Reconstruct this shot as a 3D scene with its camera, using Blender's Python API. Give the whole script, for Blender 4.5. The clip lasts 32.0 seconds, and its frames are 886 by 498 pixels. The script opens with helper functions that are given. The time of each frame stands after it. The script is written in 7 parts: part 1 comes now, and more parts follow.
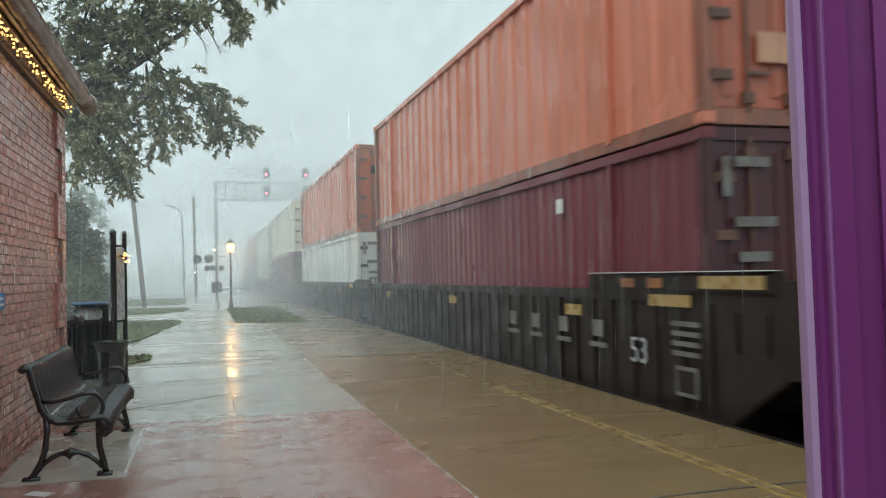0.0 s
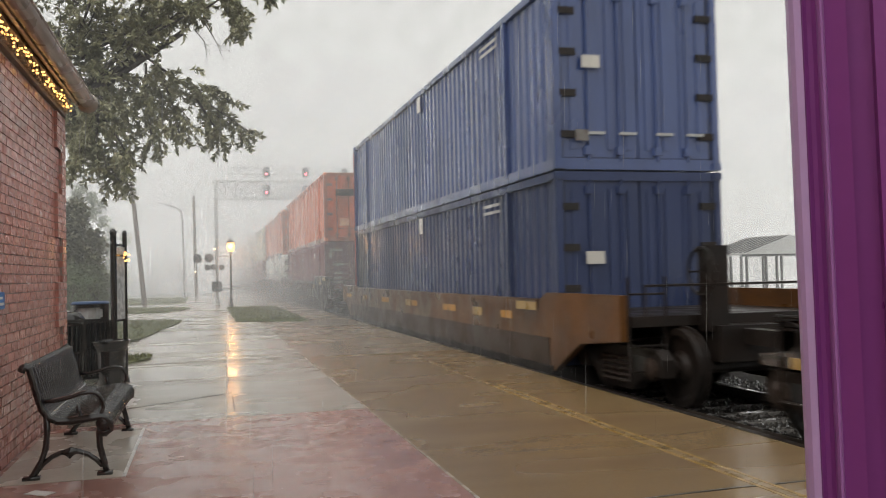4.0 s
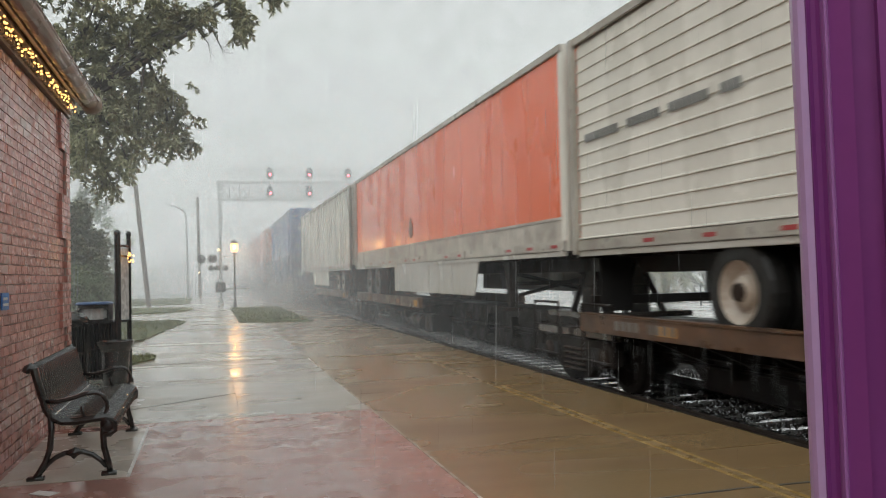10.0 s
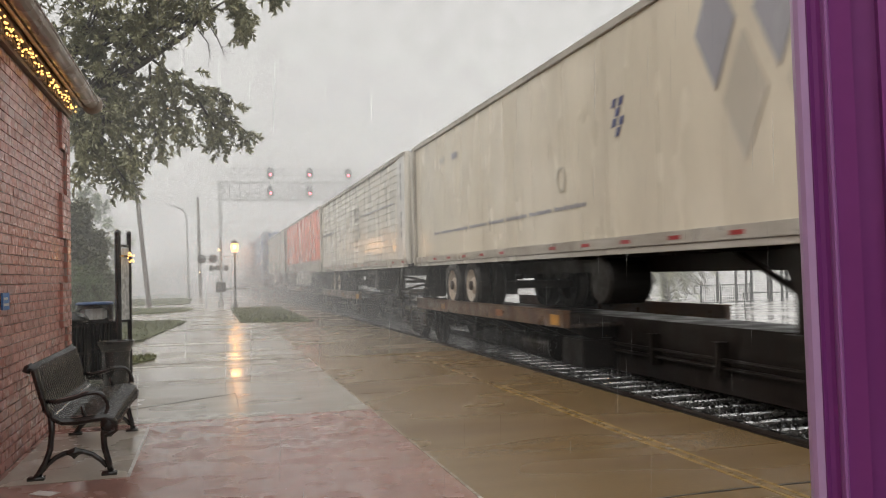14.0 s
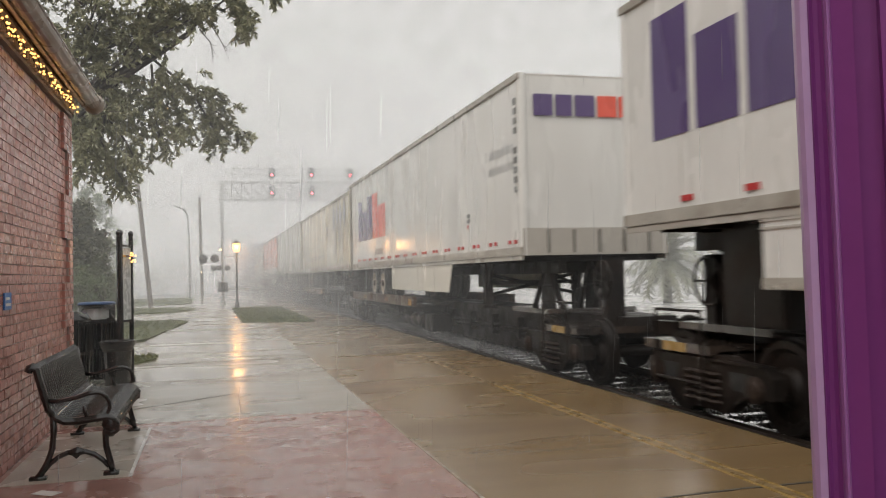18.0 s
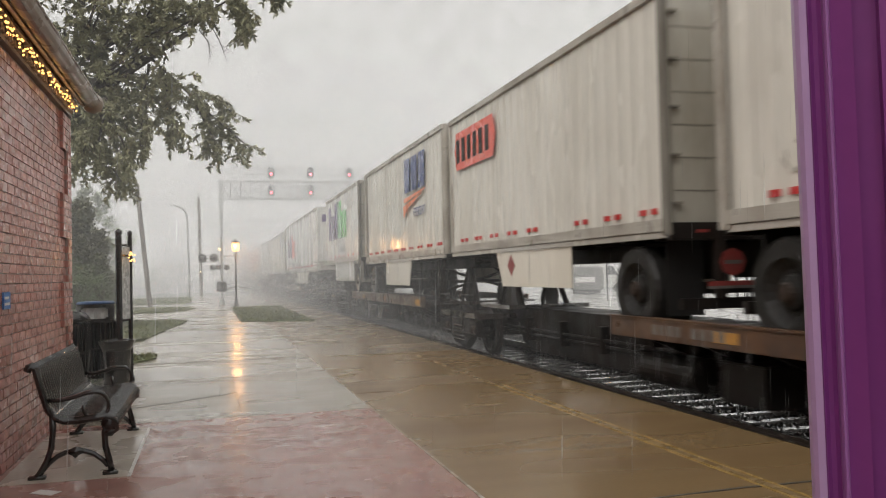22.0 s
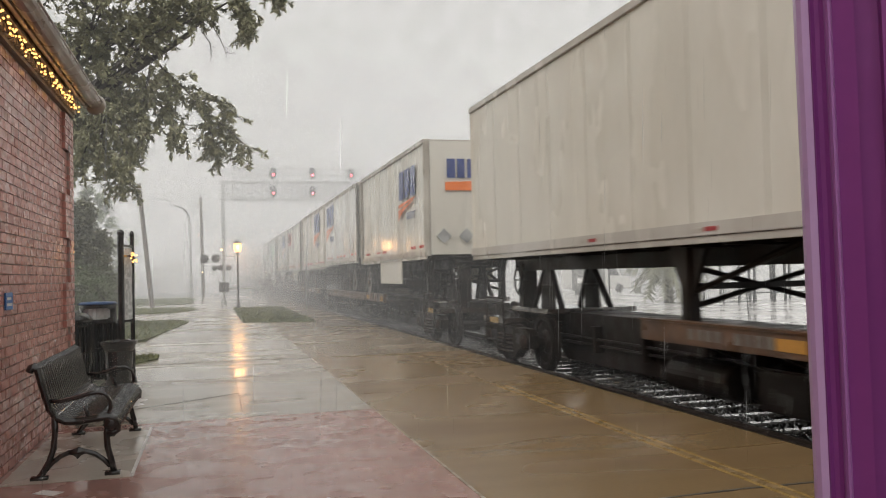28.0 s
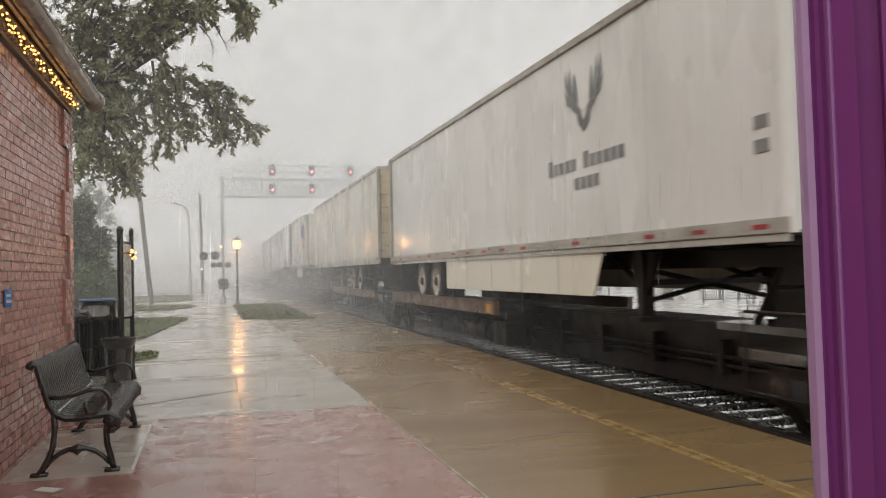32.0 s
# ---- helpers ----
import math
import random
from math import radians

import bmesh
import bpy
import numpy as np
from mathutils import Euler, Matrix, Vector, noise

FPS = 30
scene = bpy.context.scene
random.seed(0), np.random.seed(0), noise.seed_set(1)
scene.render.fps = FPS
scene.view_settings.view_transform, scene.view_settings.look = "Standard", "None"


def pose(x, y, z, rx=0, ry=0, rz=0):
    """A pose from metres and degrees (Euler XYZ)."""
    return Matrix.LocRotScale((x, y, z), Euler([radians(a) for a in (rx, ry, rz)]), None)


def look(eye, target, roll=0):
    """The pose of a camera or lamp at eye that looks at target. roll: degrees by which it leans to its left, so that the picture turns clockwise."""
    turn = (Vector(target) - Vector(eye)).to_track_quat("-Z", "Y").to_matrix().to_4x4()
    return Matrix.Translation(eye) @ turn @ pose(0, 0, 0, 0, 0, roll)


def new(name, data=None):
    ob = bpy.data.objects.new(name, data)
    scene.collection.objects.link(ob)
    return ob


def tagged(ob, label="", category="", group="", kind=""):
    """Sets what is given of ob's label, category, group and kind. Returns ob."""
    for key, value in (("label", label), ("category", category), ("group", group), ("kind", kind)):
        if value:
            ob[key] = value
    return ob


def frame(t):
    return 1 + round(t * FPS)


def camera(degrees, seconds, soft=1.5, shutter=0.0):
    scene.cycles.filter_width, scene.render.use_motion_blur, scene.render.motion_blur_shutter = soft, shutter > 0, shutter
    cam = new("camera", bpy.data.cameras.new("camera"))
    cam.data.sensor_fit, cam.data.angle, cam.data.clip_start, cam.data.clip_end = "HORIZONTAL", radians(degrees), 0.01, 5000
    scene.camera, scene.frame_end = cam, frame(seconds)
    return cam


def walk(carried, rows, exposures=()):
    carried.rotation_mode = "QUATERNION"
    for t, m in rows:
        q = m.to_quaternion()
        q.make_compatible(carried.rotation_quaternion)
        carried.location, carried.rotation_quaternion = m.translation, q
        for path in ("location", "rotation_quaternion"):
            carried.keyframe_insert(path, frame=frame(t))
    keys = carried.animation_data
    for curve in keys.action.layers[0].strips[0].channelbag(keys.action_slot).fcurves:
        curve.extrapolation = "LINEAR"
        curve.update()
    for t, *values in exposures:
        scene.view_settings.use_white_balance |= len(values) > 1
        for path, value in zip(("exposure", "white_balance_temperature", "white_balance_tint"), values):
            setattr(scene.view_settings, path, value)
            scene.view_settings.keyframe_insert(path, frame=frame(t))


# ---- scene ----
# ---------------------------------------------------------------- camera and its walk
EYE = (0.0, 0.0, 1.4)
LENS = 1487.5
YAW, PITCH, ROLL = 15.474, 1.677, -1.28


def aim(dx, dy):
    """The camera's pose, turned by a small sway to the side and up."""
    yaw = radians(YAW) - dx / (LENS * 1.06)
    tilt = radians(PITCH) + dy / LENS
    return look(EYE, (math.sin(yaw) * math.cos(tilt), math.cos(yaw) * math.cos(tilt), 1.4 + math.sin(tilt)), ROLL)


cam = camera(55.584, 32.0, soft=1.1, shutter=0.5)
walk(cam, [(t, aim(dx, dy)) for t, dx, dy in (
    (0, -7.5, 0), (0.5, -6.5, 0), (1, -6, 0), (2, -5.5, -0.3), (3, -7, -1), (3.5, -7.5, -1.3), (5.5, -4.5, -0.7),
    (6, -4, 0), (7, -2, 0), (8, 0, 0), (9, 0, 0), (10, -0.6, 0), (12, -1, 0), (13, -0.5, 0), (14, 0, 0), (14.5, 1, 0),
    (16.5, 3.5, -0.4), (17.5, 3.7, -0.2), (18, 3, 0), (19, 0, 0), (20, -0.5, -1), (21, 0, -1), (22, 1.5, -1.2),
    (23, -0.5, -0.8), (24, -4.5, 0), (25, -3, 0.3), (25.5, 0, 0), (27.5, 5, 0), (29, 5, 0), (30, 4, -0.5),
    (31, 3, -2.5), (31.5, 3.5, -2.8), (32, 4, -5.5))],
    exposures=[(0, 0.35, 5750, -5), (0.5, 0.31, 5950, -2), (1.0, 0.25, 6250, 4), (1.6, 0.31, 6600, 9), (2.1, 0.38, 6680, 11), (3, 0.40, 6750, 12), (3.6, 0.36, 6700, 11), (5.5, 0.24, 6550, 10), (6.2, 0.25, 6600, 11), (7.4, 0.22, 6450, 9), (8.2, 0.23, 6150, 4), (9.1, 0.22, 5950, 0), (9.7, 0.24, 6050, 2), (10.1, 0.25, 6400, 7), (10.8, 0.21, 6550, 9), (12, 0.22, 6700, 12), (28, 0.23, 6700, 12), (30, 0.22, 6700, 12), (32, 0.19, 6700, 12)])

# ---------------------------------------------------------------- world and light
world = bpy.data.worlds.new("storm_sky")
scene.world = world
world.use_nodes = True
wn, wl = world.node_tree.nodes, world.node_tree.links
sky = wn.new("ShaderNodeTexSky")
sky.sky_type, sky.sun_disc = "NISHITA", False
sky.sun_elevation, sky.sun_rotation = radians(38), radians(200)
sky.air_density, sky.dust_density = 1.0, 6.0
grey = wn.new("ShaderNodeHueSaturation")
grey.inputs["Saturation"].default_value = 0.06
scale = wn.new("ShaderNodeMix")
scale.data_type, scale.blend_type = "RGBA", "MULTIPLY"
scale.inputs["Factor"].default_value = 1.0
scale.inputs["B"].default_value = (0.12, 0.12, 0.12, 1)
cloud = wn.new("ShaderNodeMix")
cloud.data_type = "RGBA"
cloud.inputs["Factor"].default_value = 0.88
cloud.inputs["B"].default_value = (0.75, 0.76, 0.75, 1)
wl.new(sky.outputs[0], grey.inputs["Color"])
wl.new(grey.outputs[0], scale.inputs["A"])
wl.new(scale.outputs["Result"], cloud.inputs["A"])
wl.new(cloud.outputs["Result"], wn["Background"].inputs["Color"])
wn["Background"].inputs["Strength"].default_value = 1.0
sun = new("sun", bpy.data.lights.new("sun", "SUN"))
sun.data.energy, sun.data.angle, sun.data.color = 0.9, radians(40), (1.0, 0.97, 0.93)
sun.matrix_world = look((0, 0, 30), (22, 16, 0))
scene.cycles.transparent_max_bounces = 56


# ---------------------------------------------------------------- materials
def mat(name, base, rough=0.6, metal=0.0, vary=0.12, scale=6.0, fine=60.0, bump=0.15, dirt=None, dirt_amount=0.0,
        wet=0.0, stretch=(1, 1, 1), random=0.0, coat=0.0, dirt_scale=1.5, spec=0.5, detail=4, rvar=0.1):
    """A surface with variation at two scales, optional dirt with a shape of its own, wet gloss and relief."""
    m = bpy.data.materials.new(name)
    m.use_nodes = True
    n, l = m.node_tree.nodes, m.node_tree.links
    p = n["Principled BSDF"]
    geo = n.new("ShaderNodeTexCoord")
    mp = n.new("ShaderNodeMapping")
    mp.inputs["Scale"].default_value = stretch
    l.new(geo.outputs["Object"], mp.inputs["Vector"])
    big = n.new("ShaderNodeTexNoise")
    big.inputs["Scale"].default_value, big.inputs["Detail"].default_value = scale, detail
    small = n.new("ShaderNodeTexNoise")
    small.inputs["Scale"].default_value, small.inputs["Detail"].default_value = fine, 3
    l.new(mp.outputs[0], big.inputs["Vector"])
    l.new(mp.outputs[0], small.inputs["Vector"])
    mixn = n.new("ShaderNodeMath")
    mixn.operation = "ADD"
    l.new(big.outputs["Fac"], mixn.inputs[0])
    l.new(small.outputs["Fac"], mixn.inputs[1])
    val = n.new("ShaderNodeMapRange")
    val.inputs["From Min"].default_value, val.inputs["From Max"].default_value = 0.6, 1.4
    val.inputs["To Min"].default_value, val.inputs["To Max"].default_value = 1 - vary, 1 + vary
    l.new(mixn.outputs[0], val.inputs["Value"])
    hsv = n.new("ShaderNodeHueSaturation")
    hsv.inputs["Color"].default_value = (*base, 1)
    last = val.outputs[0]
    if random:
        info = n.new("ShaderNodeObjectInfo")
        isle = n.new("ShaderNodeNewGeometry")
        mean = n.new("ShaderNodeMath")
        mean.operation = "PINGPONG"
        mean.inputs[1].default_value = 1.0
        plus = n.new("ShaderNodeMath")
        plus.operation = "ADD"
        l.new(info.outputs["Random"], plus.inputs[0])
        l.new(isle.outputs["Random Per Island"], plus.inputs[1])
        l.new(plus.outputs[0], mean.inputs[0])
        rr = n.new("ShaderNodeMapRange")
        rr.inputs["To Min"].default_value, rr.inputs["To Max"].default_value = 1 - random, 1 + random
        l.new(mean.outputs[0], rr.inputs["Value"])
        mul = n.new("ShaderNodeMath")
        mul.operation = "MULTIPLY"
        l.new(last, mul.inputs[0])
        l.new(rr.outputs[0], mul.inputs[1])
        last = mul.outputs[0]
    l.new(last, hsv.inputs["Value"])
    colour = hsv.outputs[0]
    if dirt:
        dn = n.new("ShaderNodeTexNoise")
        dn.inputs["Scale"].default_value, dn.inputs["Detail"].default_value, dn.inputs["Roughness"].default_value = dirt_scale, detail + 2, 0.62
        dm = n.new("ShaderNodeMapping")
        dm.inputs["Scale"].default_value = stretch
        l.new(geo.outputs["Object"], dm.inputs["Vector"])
        l.new(dm.outputs[0], dn.inputs["Vector"])
        ramp = n.new("ShaderNodeMapRange")
        ramp.interpolation_type = "SMOOTHSTEP"
        ramp.inputs["From Min"].default_value, ramp.inputs["From Max"].default_value = 0.28, 0.80
        ramp.inputs["To Max"].default_value = dirt_amount
        l.new(dn.outputs["Fac"], ramp.inputs["Value"])
        dmix = n.new("ShaderNodeMix")
        dmix.data_type = "RGBA"
        dmix.inputs["B"].default_value = (*dirt, 1)
        l.new(ramp.outputs[0], dmix.inputs["Factor"])
        l.new(colour, dmix.inputs["A"])
        colour = dmix.outputs["Result"]
    l.new(colour, p.inputs["Base Color"])
    rg = n.new("ShaderNodeMapRange")
    rg.interpolation_type = "SMOOTHSTEP"
    rg.inputs["From Min"].default_value, rg.inputs["From Max"].default_value = 0.3, 0.7
    rg.inputs["To Min"].default_value, rg.inputs["To Max"].default_value = max(0.03, rough - rvar - wet), min(1, rough + rvar)
    l.new(big.outputs["Fac"], rg.inputs["Value"])
    l.new(rg.outputs[0], p.inputs["Roughness"])
    p.inputs["Metallic"].default_value = metal
    p.inputs["Coat Weight"].default_value = coat
    p.inputs["Coat Roughness"].default_value = 0.12
    p.inputs["Specular IOR Level"].default_value = spec
    if bump:
        b = n.new("ShaderNodeBump")
        b.inputs["Strength"].default_value, b.inputs["Distance"].default_value = bump, 0.01
        l.new(mixn.outputs[0], b.inputs["Height"])
        l.new(b.outputs[0], p.inputs["Normal"])
    return m


def glow(name, colour, strength):
    m = bpy.data.materials.new(name)
    m.use_nodes = True
    p = m.node_tree.nodes["Principled BSDF"]
    p.inputs["Base Color"].default_value = (*colour, 1)
    p.inputs["Emission Color"].default_value = (*colour, 1)
    p.inputs["Emission Strength"].default_value = strength
    return m


def mist_mat(name, density, top, soft=3.0, left=-1e4, right=1e4, side=3.0, tone=0.775, blotch=0.25):
    """Fine spray hanging in the air: lets most light through and scatters the sky's light."""
    m = bpy.data.materials.new(name)
    m.use_nodes = True
    n, l = m.node_tree.nodes, m.node_tree.links
    n.remove(n["Principled BSDF"])
    out = n["Material Output"]
    clear, dif, tra = n.new("ShaderNodeBsdfTransparent"), n.new("ShaderNodeBsdfDiffuse"), n.new("ShaderNodeBsdfTranslucent")
    up = n.new("ShaderNodeCombineXYZ")
    up.inputs["Z"].default_value = 1
    down = n.new("ShaderNodeCombineXYZ")
    down.inputs["Z"].default_value = -1
    for s_, v_ in ((dif, up), (tra, down)):
        s_.inputs["Color"].default_value = (tone * 0.995, tone * 1.005, tone, 1)
        l.new(v_.outputs[0], s_.inputs["Normal"])
    both, mix = n.new("ShaderNodeAddShader"), n.new("ShaderNodeMixShader")
    l.new(dif.outputs[0], both.inputs[0])
    l.new(tra.outputs[0], both.inputs[1])
    geo = n.new("ShaderNodeNewGeometry")
    sep = n.new("ShaderNodeSeparateXYZ")
    l.new(geo.outputs["Position"], sep.inputs[0])
    fade = n.new("ShaderNodeMapRange")
    fade.interpolation_type = "SMOOTHSTEP"
    fade.inputs["From Min"].default_value, fade.inputs["From Max"].default_value = top - soft, top
    fade.inputs["To Min"].default_value, fade.inputs["To Max"].default_value = 1, 0.0
    l.new(sep.outputs["Z"], fade.inputs["Value"])
    fades = [fade]
    for edge, inner in ((left, left + side), (right, right - side)):
        if abs(edge) < 1e3:
            f2 = n.new("ShaderNodeMapRange")
            f2.interpolation_type = "SMOOTHSTEP"
            lo, hi = min(edge, inner), max(edge, inner)
            f2.inputs["From Min"].default_value, f2.inputs["From Max"].default_value = lo, hi
            f2.inputs["To Min"].default_value, f2.inputs["To Max"].default_value = (0, 1) if inner > edge else (1, 0)
            l.new(sep.outputs["X"], f2.inputs["Value"])
            fades.append(f2)
    nz = n.new("ShaderNodeTexNoise")
    nz.inputs["Scale"].default_value, nz.inputs["Detail"].default_value = 0.35, 3
    l.new(geo.outputs["Position"], nz.inputs["Vector"])
    nr = n.new("ShaderNodeMapRange")
    nr.inputs["From Min"].default_value, nr.inputs["From Max"].default_value = 0.3, 0.7
    nr.inputs["To Min"].default_value, nr.inputs["To Max"].default_value = density * (1 - blotch), density * (1 + blotch)
    l.new(nz.outputs["Fac"], nr.inputs["Value"])
    mul = n.new("ShaderNodeMath")
    mul.operation = "MULTIPLY"
    l.new(nr.outputs[0], mul.inputs[0])
    l.new(fade.outputs[0], mul.inputs[1])
    for f2 in fades[1:]:
        m2 = n.new("ShaderNodeMath")
        m2.operation = "MULTIPLY"
        l.new(mul.outputs[0], m2.inputs[0])
        l.new(f2.outputs[0], m2.inputs[1])
        mul = m2
    l.new(mul.outputs[0], mix.inputs[0])
    l.new(clear.outputs[0], mix.inputs[1])
    l.new(both.outputs[0], mix.inputs[2])
    l.new(mix.outputs[0], out.inputs["Surface"])
    return m


CONCRETE = mat("wet_concrete", (0.37, 0.34, 0.285), 0.23, vary=0.08, scale=0.5, fine=30, bump=0.012, dirt=(0.20, 0.165, 0.12), dirt_amount=0.75, wet=0.03, dirt_scale=0.8, detail=2, rvar=0.07, coat=0.06, stretch=(0.6, 1.3, 1))
TAN = mat("tan_concrete", (0.235, 0.158, 0.078), 0.29, vary=0.09, scale=0.6, fine=45, bump=0.012, dirt=(0.135, 0.082, 0.036), dirt_amount=0.9, wet=0.05, dirt_scale=0.6, detail=1.0, rvar=0.05, stretch=(0.5, 1.3, 1))
PAD = mat("pad_concrete", (0.44, 0.39, 0.33), 0.3, vary=0.12, scale=1.5, fine=30, bump=0.05, wet=0.1)
REDPAVE = mat("red_stamped_paving", (0.33, 0.178, 0.145), 0.25, vary=0.14, scale=3, fine=60, bump=0.03, dirt=(0.21, 0.108, 0.09), dirt_amount=0.6, wet=0.02, dirt_scale=1.6, detail=4, rvar=0.08, coat=0.1)
TAN2 = mat("grey_tan_concrete", (0.27, 0.21, 0.14), 0.25, vary=0.08, scale=0.6, fine=40, bump=0.01, dirt=(0.16, 0.115, 0.07), dirt_amount=0.9, wet=0.06, dirt_scale=0.6, detail=1.0, rvar=0.06, stretch=(0.4, 1.2, 1))
PALEJOINT = mat("pale_worn_joint_filler", (0.37, 0.31, 0.235), 0.3, vary=0.2, scale=3, fine=30, bump=0.0, dirt=(0.24, 0.19, 0.13), dirt_amount=1.0, dirt_scale=3)
JOINT = mat("dark_joint", (0.07, 0.06, 0.05), 0.5)
FAINTYELLOW = mat("almost_worn_off_yellow_paint", (0.245, 0.165, 0.08), 0.28, vary=0.25, scale=5, fine=35, bump=0.0, dirt=(0.19, 0.125, 0.062), dirt_amount=0.9, dirt_scale=9)
YELLOW = mat("worn_yellow_paint", (0.34, 0.22, 0.07), 0.3, vary=0.25, scale=5, fine=35, bump=0.0, dirt=(0.28, 0.18, 0.065), dirt_amount=0.5, dirt_scale=22)
BRICK = mat("red_brick", (0.46, 0.215, 0.178), 0.29, vary=0.2, scale=7, fine=40, bump=0.05, random=0.2, wet=0.05, spec=0.6)
MORTAR = mat("mortar", (0.33, 0.26, 0.23), 0.85, vary=0.15, scale=12, bump=0.2)
CREAM = mat("cream_painted_trim", (0.50, 0.42, 0.33), 0.35, vary=0.06, scale=3, bump=0.03, wet=0.1)
BROWN = mat("brown_fascia", (0.22, 0.16, 0.12), 0.4, vary=0.1, scale=3, bump=0.05)
BLACKMETAL = mat("black_powder_coat", (0.02, 0.019, 0.018), 0.17, metal=0.0, vary=0.2, scale=4, fine=50, bump=0.0, coat=0.5, rvar=0.05)
# paler purples put the light on the casing's bead and edge into the paint
BEADPURPLE = mat("highlight_purple_paint", (0.33, 0.135, 0.37), 0.3, vary=0.06, scale=3, fine=40, bump=0.04)
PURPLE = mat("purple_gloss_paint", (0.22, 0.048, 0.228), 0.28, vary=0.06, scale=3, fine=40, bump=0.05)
LILAC = mat("sky_lit_lilac_paint", (0.50, 0.345, 0.60), 0.35, vary=0.06, scale=3, fine=40, bump=0.04)
GRASS = mat("lawn_soil", (0.085, 0.095, 0.034), 0.8, vary=0.3, scale=2, fine=40, bump=0.4)
BLADE = mat("grass_blades", (0.118, 0.122, 0.042), 0.5, vary=0.3, scale=1.2, fine=9, bump=0)
LEAF = mat("wet_oak_leaf", (0.245, 0.24, 0.138), 0.40, vary=0.35, scale=1.2, fine=7, bump=0)
GRIMYBAND = mat("grimy_white_band", (0.50, 0.46, 0.40), 0.45, vary=0.15, scale=2, dirt=(0.13, 0.10, 0.075), dirt_amount=0.75, dirt_scale=2.2)
EMBLEM = mat("grey_brown_mark", (0.30, 0.135, 0.085), 0.5, vary=0.25, scale=6, dirt=(0.15, 0.085, 0.06), dirt_amount=0.5, dirt_scale=8)
DULLORANGE = mat("dull_orange_mark", (0.30, 0.11, 0.03), 0.5, vary=0.25, scale=6, dirt=(0.1, 0.05, 0.03), dirt_amount=0.8, dirt_scale=6)
DULLYELLOW = mat("dull_yellow_patch", (0.50, 0.24, 0.035), 0.5, vary=0.25, scale=6, dirt=(0.16, 0.09, 0.035), dirt_amount=0.8, dirt_scale=4)
LEAF2 = mat("dark_evergreen_leaf", (0.145, 0.145, 0.085), 0.5, vary=0.3, scale=1.5, fine=9, bump=0)
LEAF3 = mat("pale_shrub_leaf", (0.15, 0.185, 0.09), 0.5, vary=0.3, scale=1.5, fine=9, bump=0)
GUTTER = mat("grey_brown_gutter_paint", (0.33, 0.285, 0.24), 0.3, vary=0.08, scale=3, bump=0.03, wet=0.1, dirt=(0.2, 0.17, 0.14), dirt_amount=0.5)
BARK = mat("wet_bark", (0.06, 0.05, 0.042), 0.6, vary=0.3, scale=8, fine=40, bump=0.6, stretch=(1, 1, 0.3))
BALLAST = mat("wet_ballast", (0.022, 0.02, 0.018), 0.9, vary=0.4, scale=12, fine=50, bump=0.6, spec=0.05)
WETSTONE = mat("wet_crushed_stone", (0.04, 0.037, 0.034), 0.22, vary=0.4, scale=12, fine=50, bump=0.3, wet=0.08)
TIE = mat("weathered_wet_tie", (0.26, 0.25, 0.235), 0.13, vary=0.4, scale=9, fine=38, bump=0.12, dirt=(0.045, 0.04, 0.036), dirt_amount=0.95, dirt_scale=11, wet=0.05, spec=0.7, rvar=0.06, coat=0.9)
RAIL = mat("rail_steel", (0.05, 0.038, 0.03), 0.55, metal=0.3, vary=0.2, scale=5, bump=0.1)
RAILHEAD = mat("polished_rail_head", (0.45, 0.44, 0.43), 0.22, metal=1.0, vary=0.1, scale=5, bump=0.02)
STEEL = mat("dark_oily_steel", (0.013, 0.011, 0.010), 0.5, vary=0.4, scale=3, fine=30, bump=0.2, dirt=(0.03, 0.018, 0.012), dirt_amount=0.6, wet=0.1, spec=0.22)
RUST = mat("rust_brown_sill", (0.118, 0.055, 0.023), 0.45, vary=0.35, scale=2.5, fine=25, bump=0.15, dirt=(0.045, 0.026, 0.018), dirt_amount=1.1, wet=0.12, dirt_scale=2.2)
WELLBROWN = mat("mustard_brown_well", (0.125, 0.052, 0.013), 0.43, vary=0.25, scale=1.5, fine=20, bump=0.08, dirt=(0.035, 0.018, 0.009), dirt_amount=0.95, wet=0.08, dirt_scale=1.1, spec=0.35)
WELLDARK = mat("dark_brown_well_web", (0.04, 0.02, 0.010), 0.5, vary=0.3, scale=1.5, fine=20, bump=0.08, dirt=(0.018, 0.011, 0.008), dirt_amount=0.8, wet=0.08, dirt_scale=1.2, spec=0.3)
WELLGREY = mat("grimy_brown_black_well", (0.017, 0.010, 0.008), 0.5, vary=0.3, scale=2, fine=20, bump=0.1, dirt=(0.034, 0.026, 0.022), dirt_amount=0.7, wet=0.1, spec=0.25)
WETDECK = mat("puddled_steel_deck", (0.035, 0.03, 0.028), 0.07, vary=0.4, scale=3, fine=30, bump=0.02, dirt=(0.07, 0.045, 0.03), dirt_amount=0.6, spec=0.9, rvar=0.05, coat=0.5)
TYRE = mat("wet_tyre_rubber", (0.018, 0.017, 0.016), 0.5, vary=0.2, scale=8, bump=0.1, wet=0.1, spec=0.2)
RIM = mat("white_wheel_disc", (0.43, 0.38, 0.32), 0.4, vary=0.15, scale=5, bump=0.05, dirt=(0.22, 0.15, 0.10), dirt_amount=0.8, dirt_scale=5)
DULLRIM = mat("dull_grey_rim", (0.17, 0.16, 0.145), 0.5, vary=0.2, scale=6, dirt=(0.07, 0.05, 0.04), dirt_amount=0.8, dirt_scale=5)
HUB = mat("rusty_hub", (0.03, 0.02, 0.015), 0.6, vary=0.3, scale=8, spec=0.2)
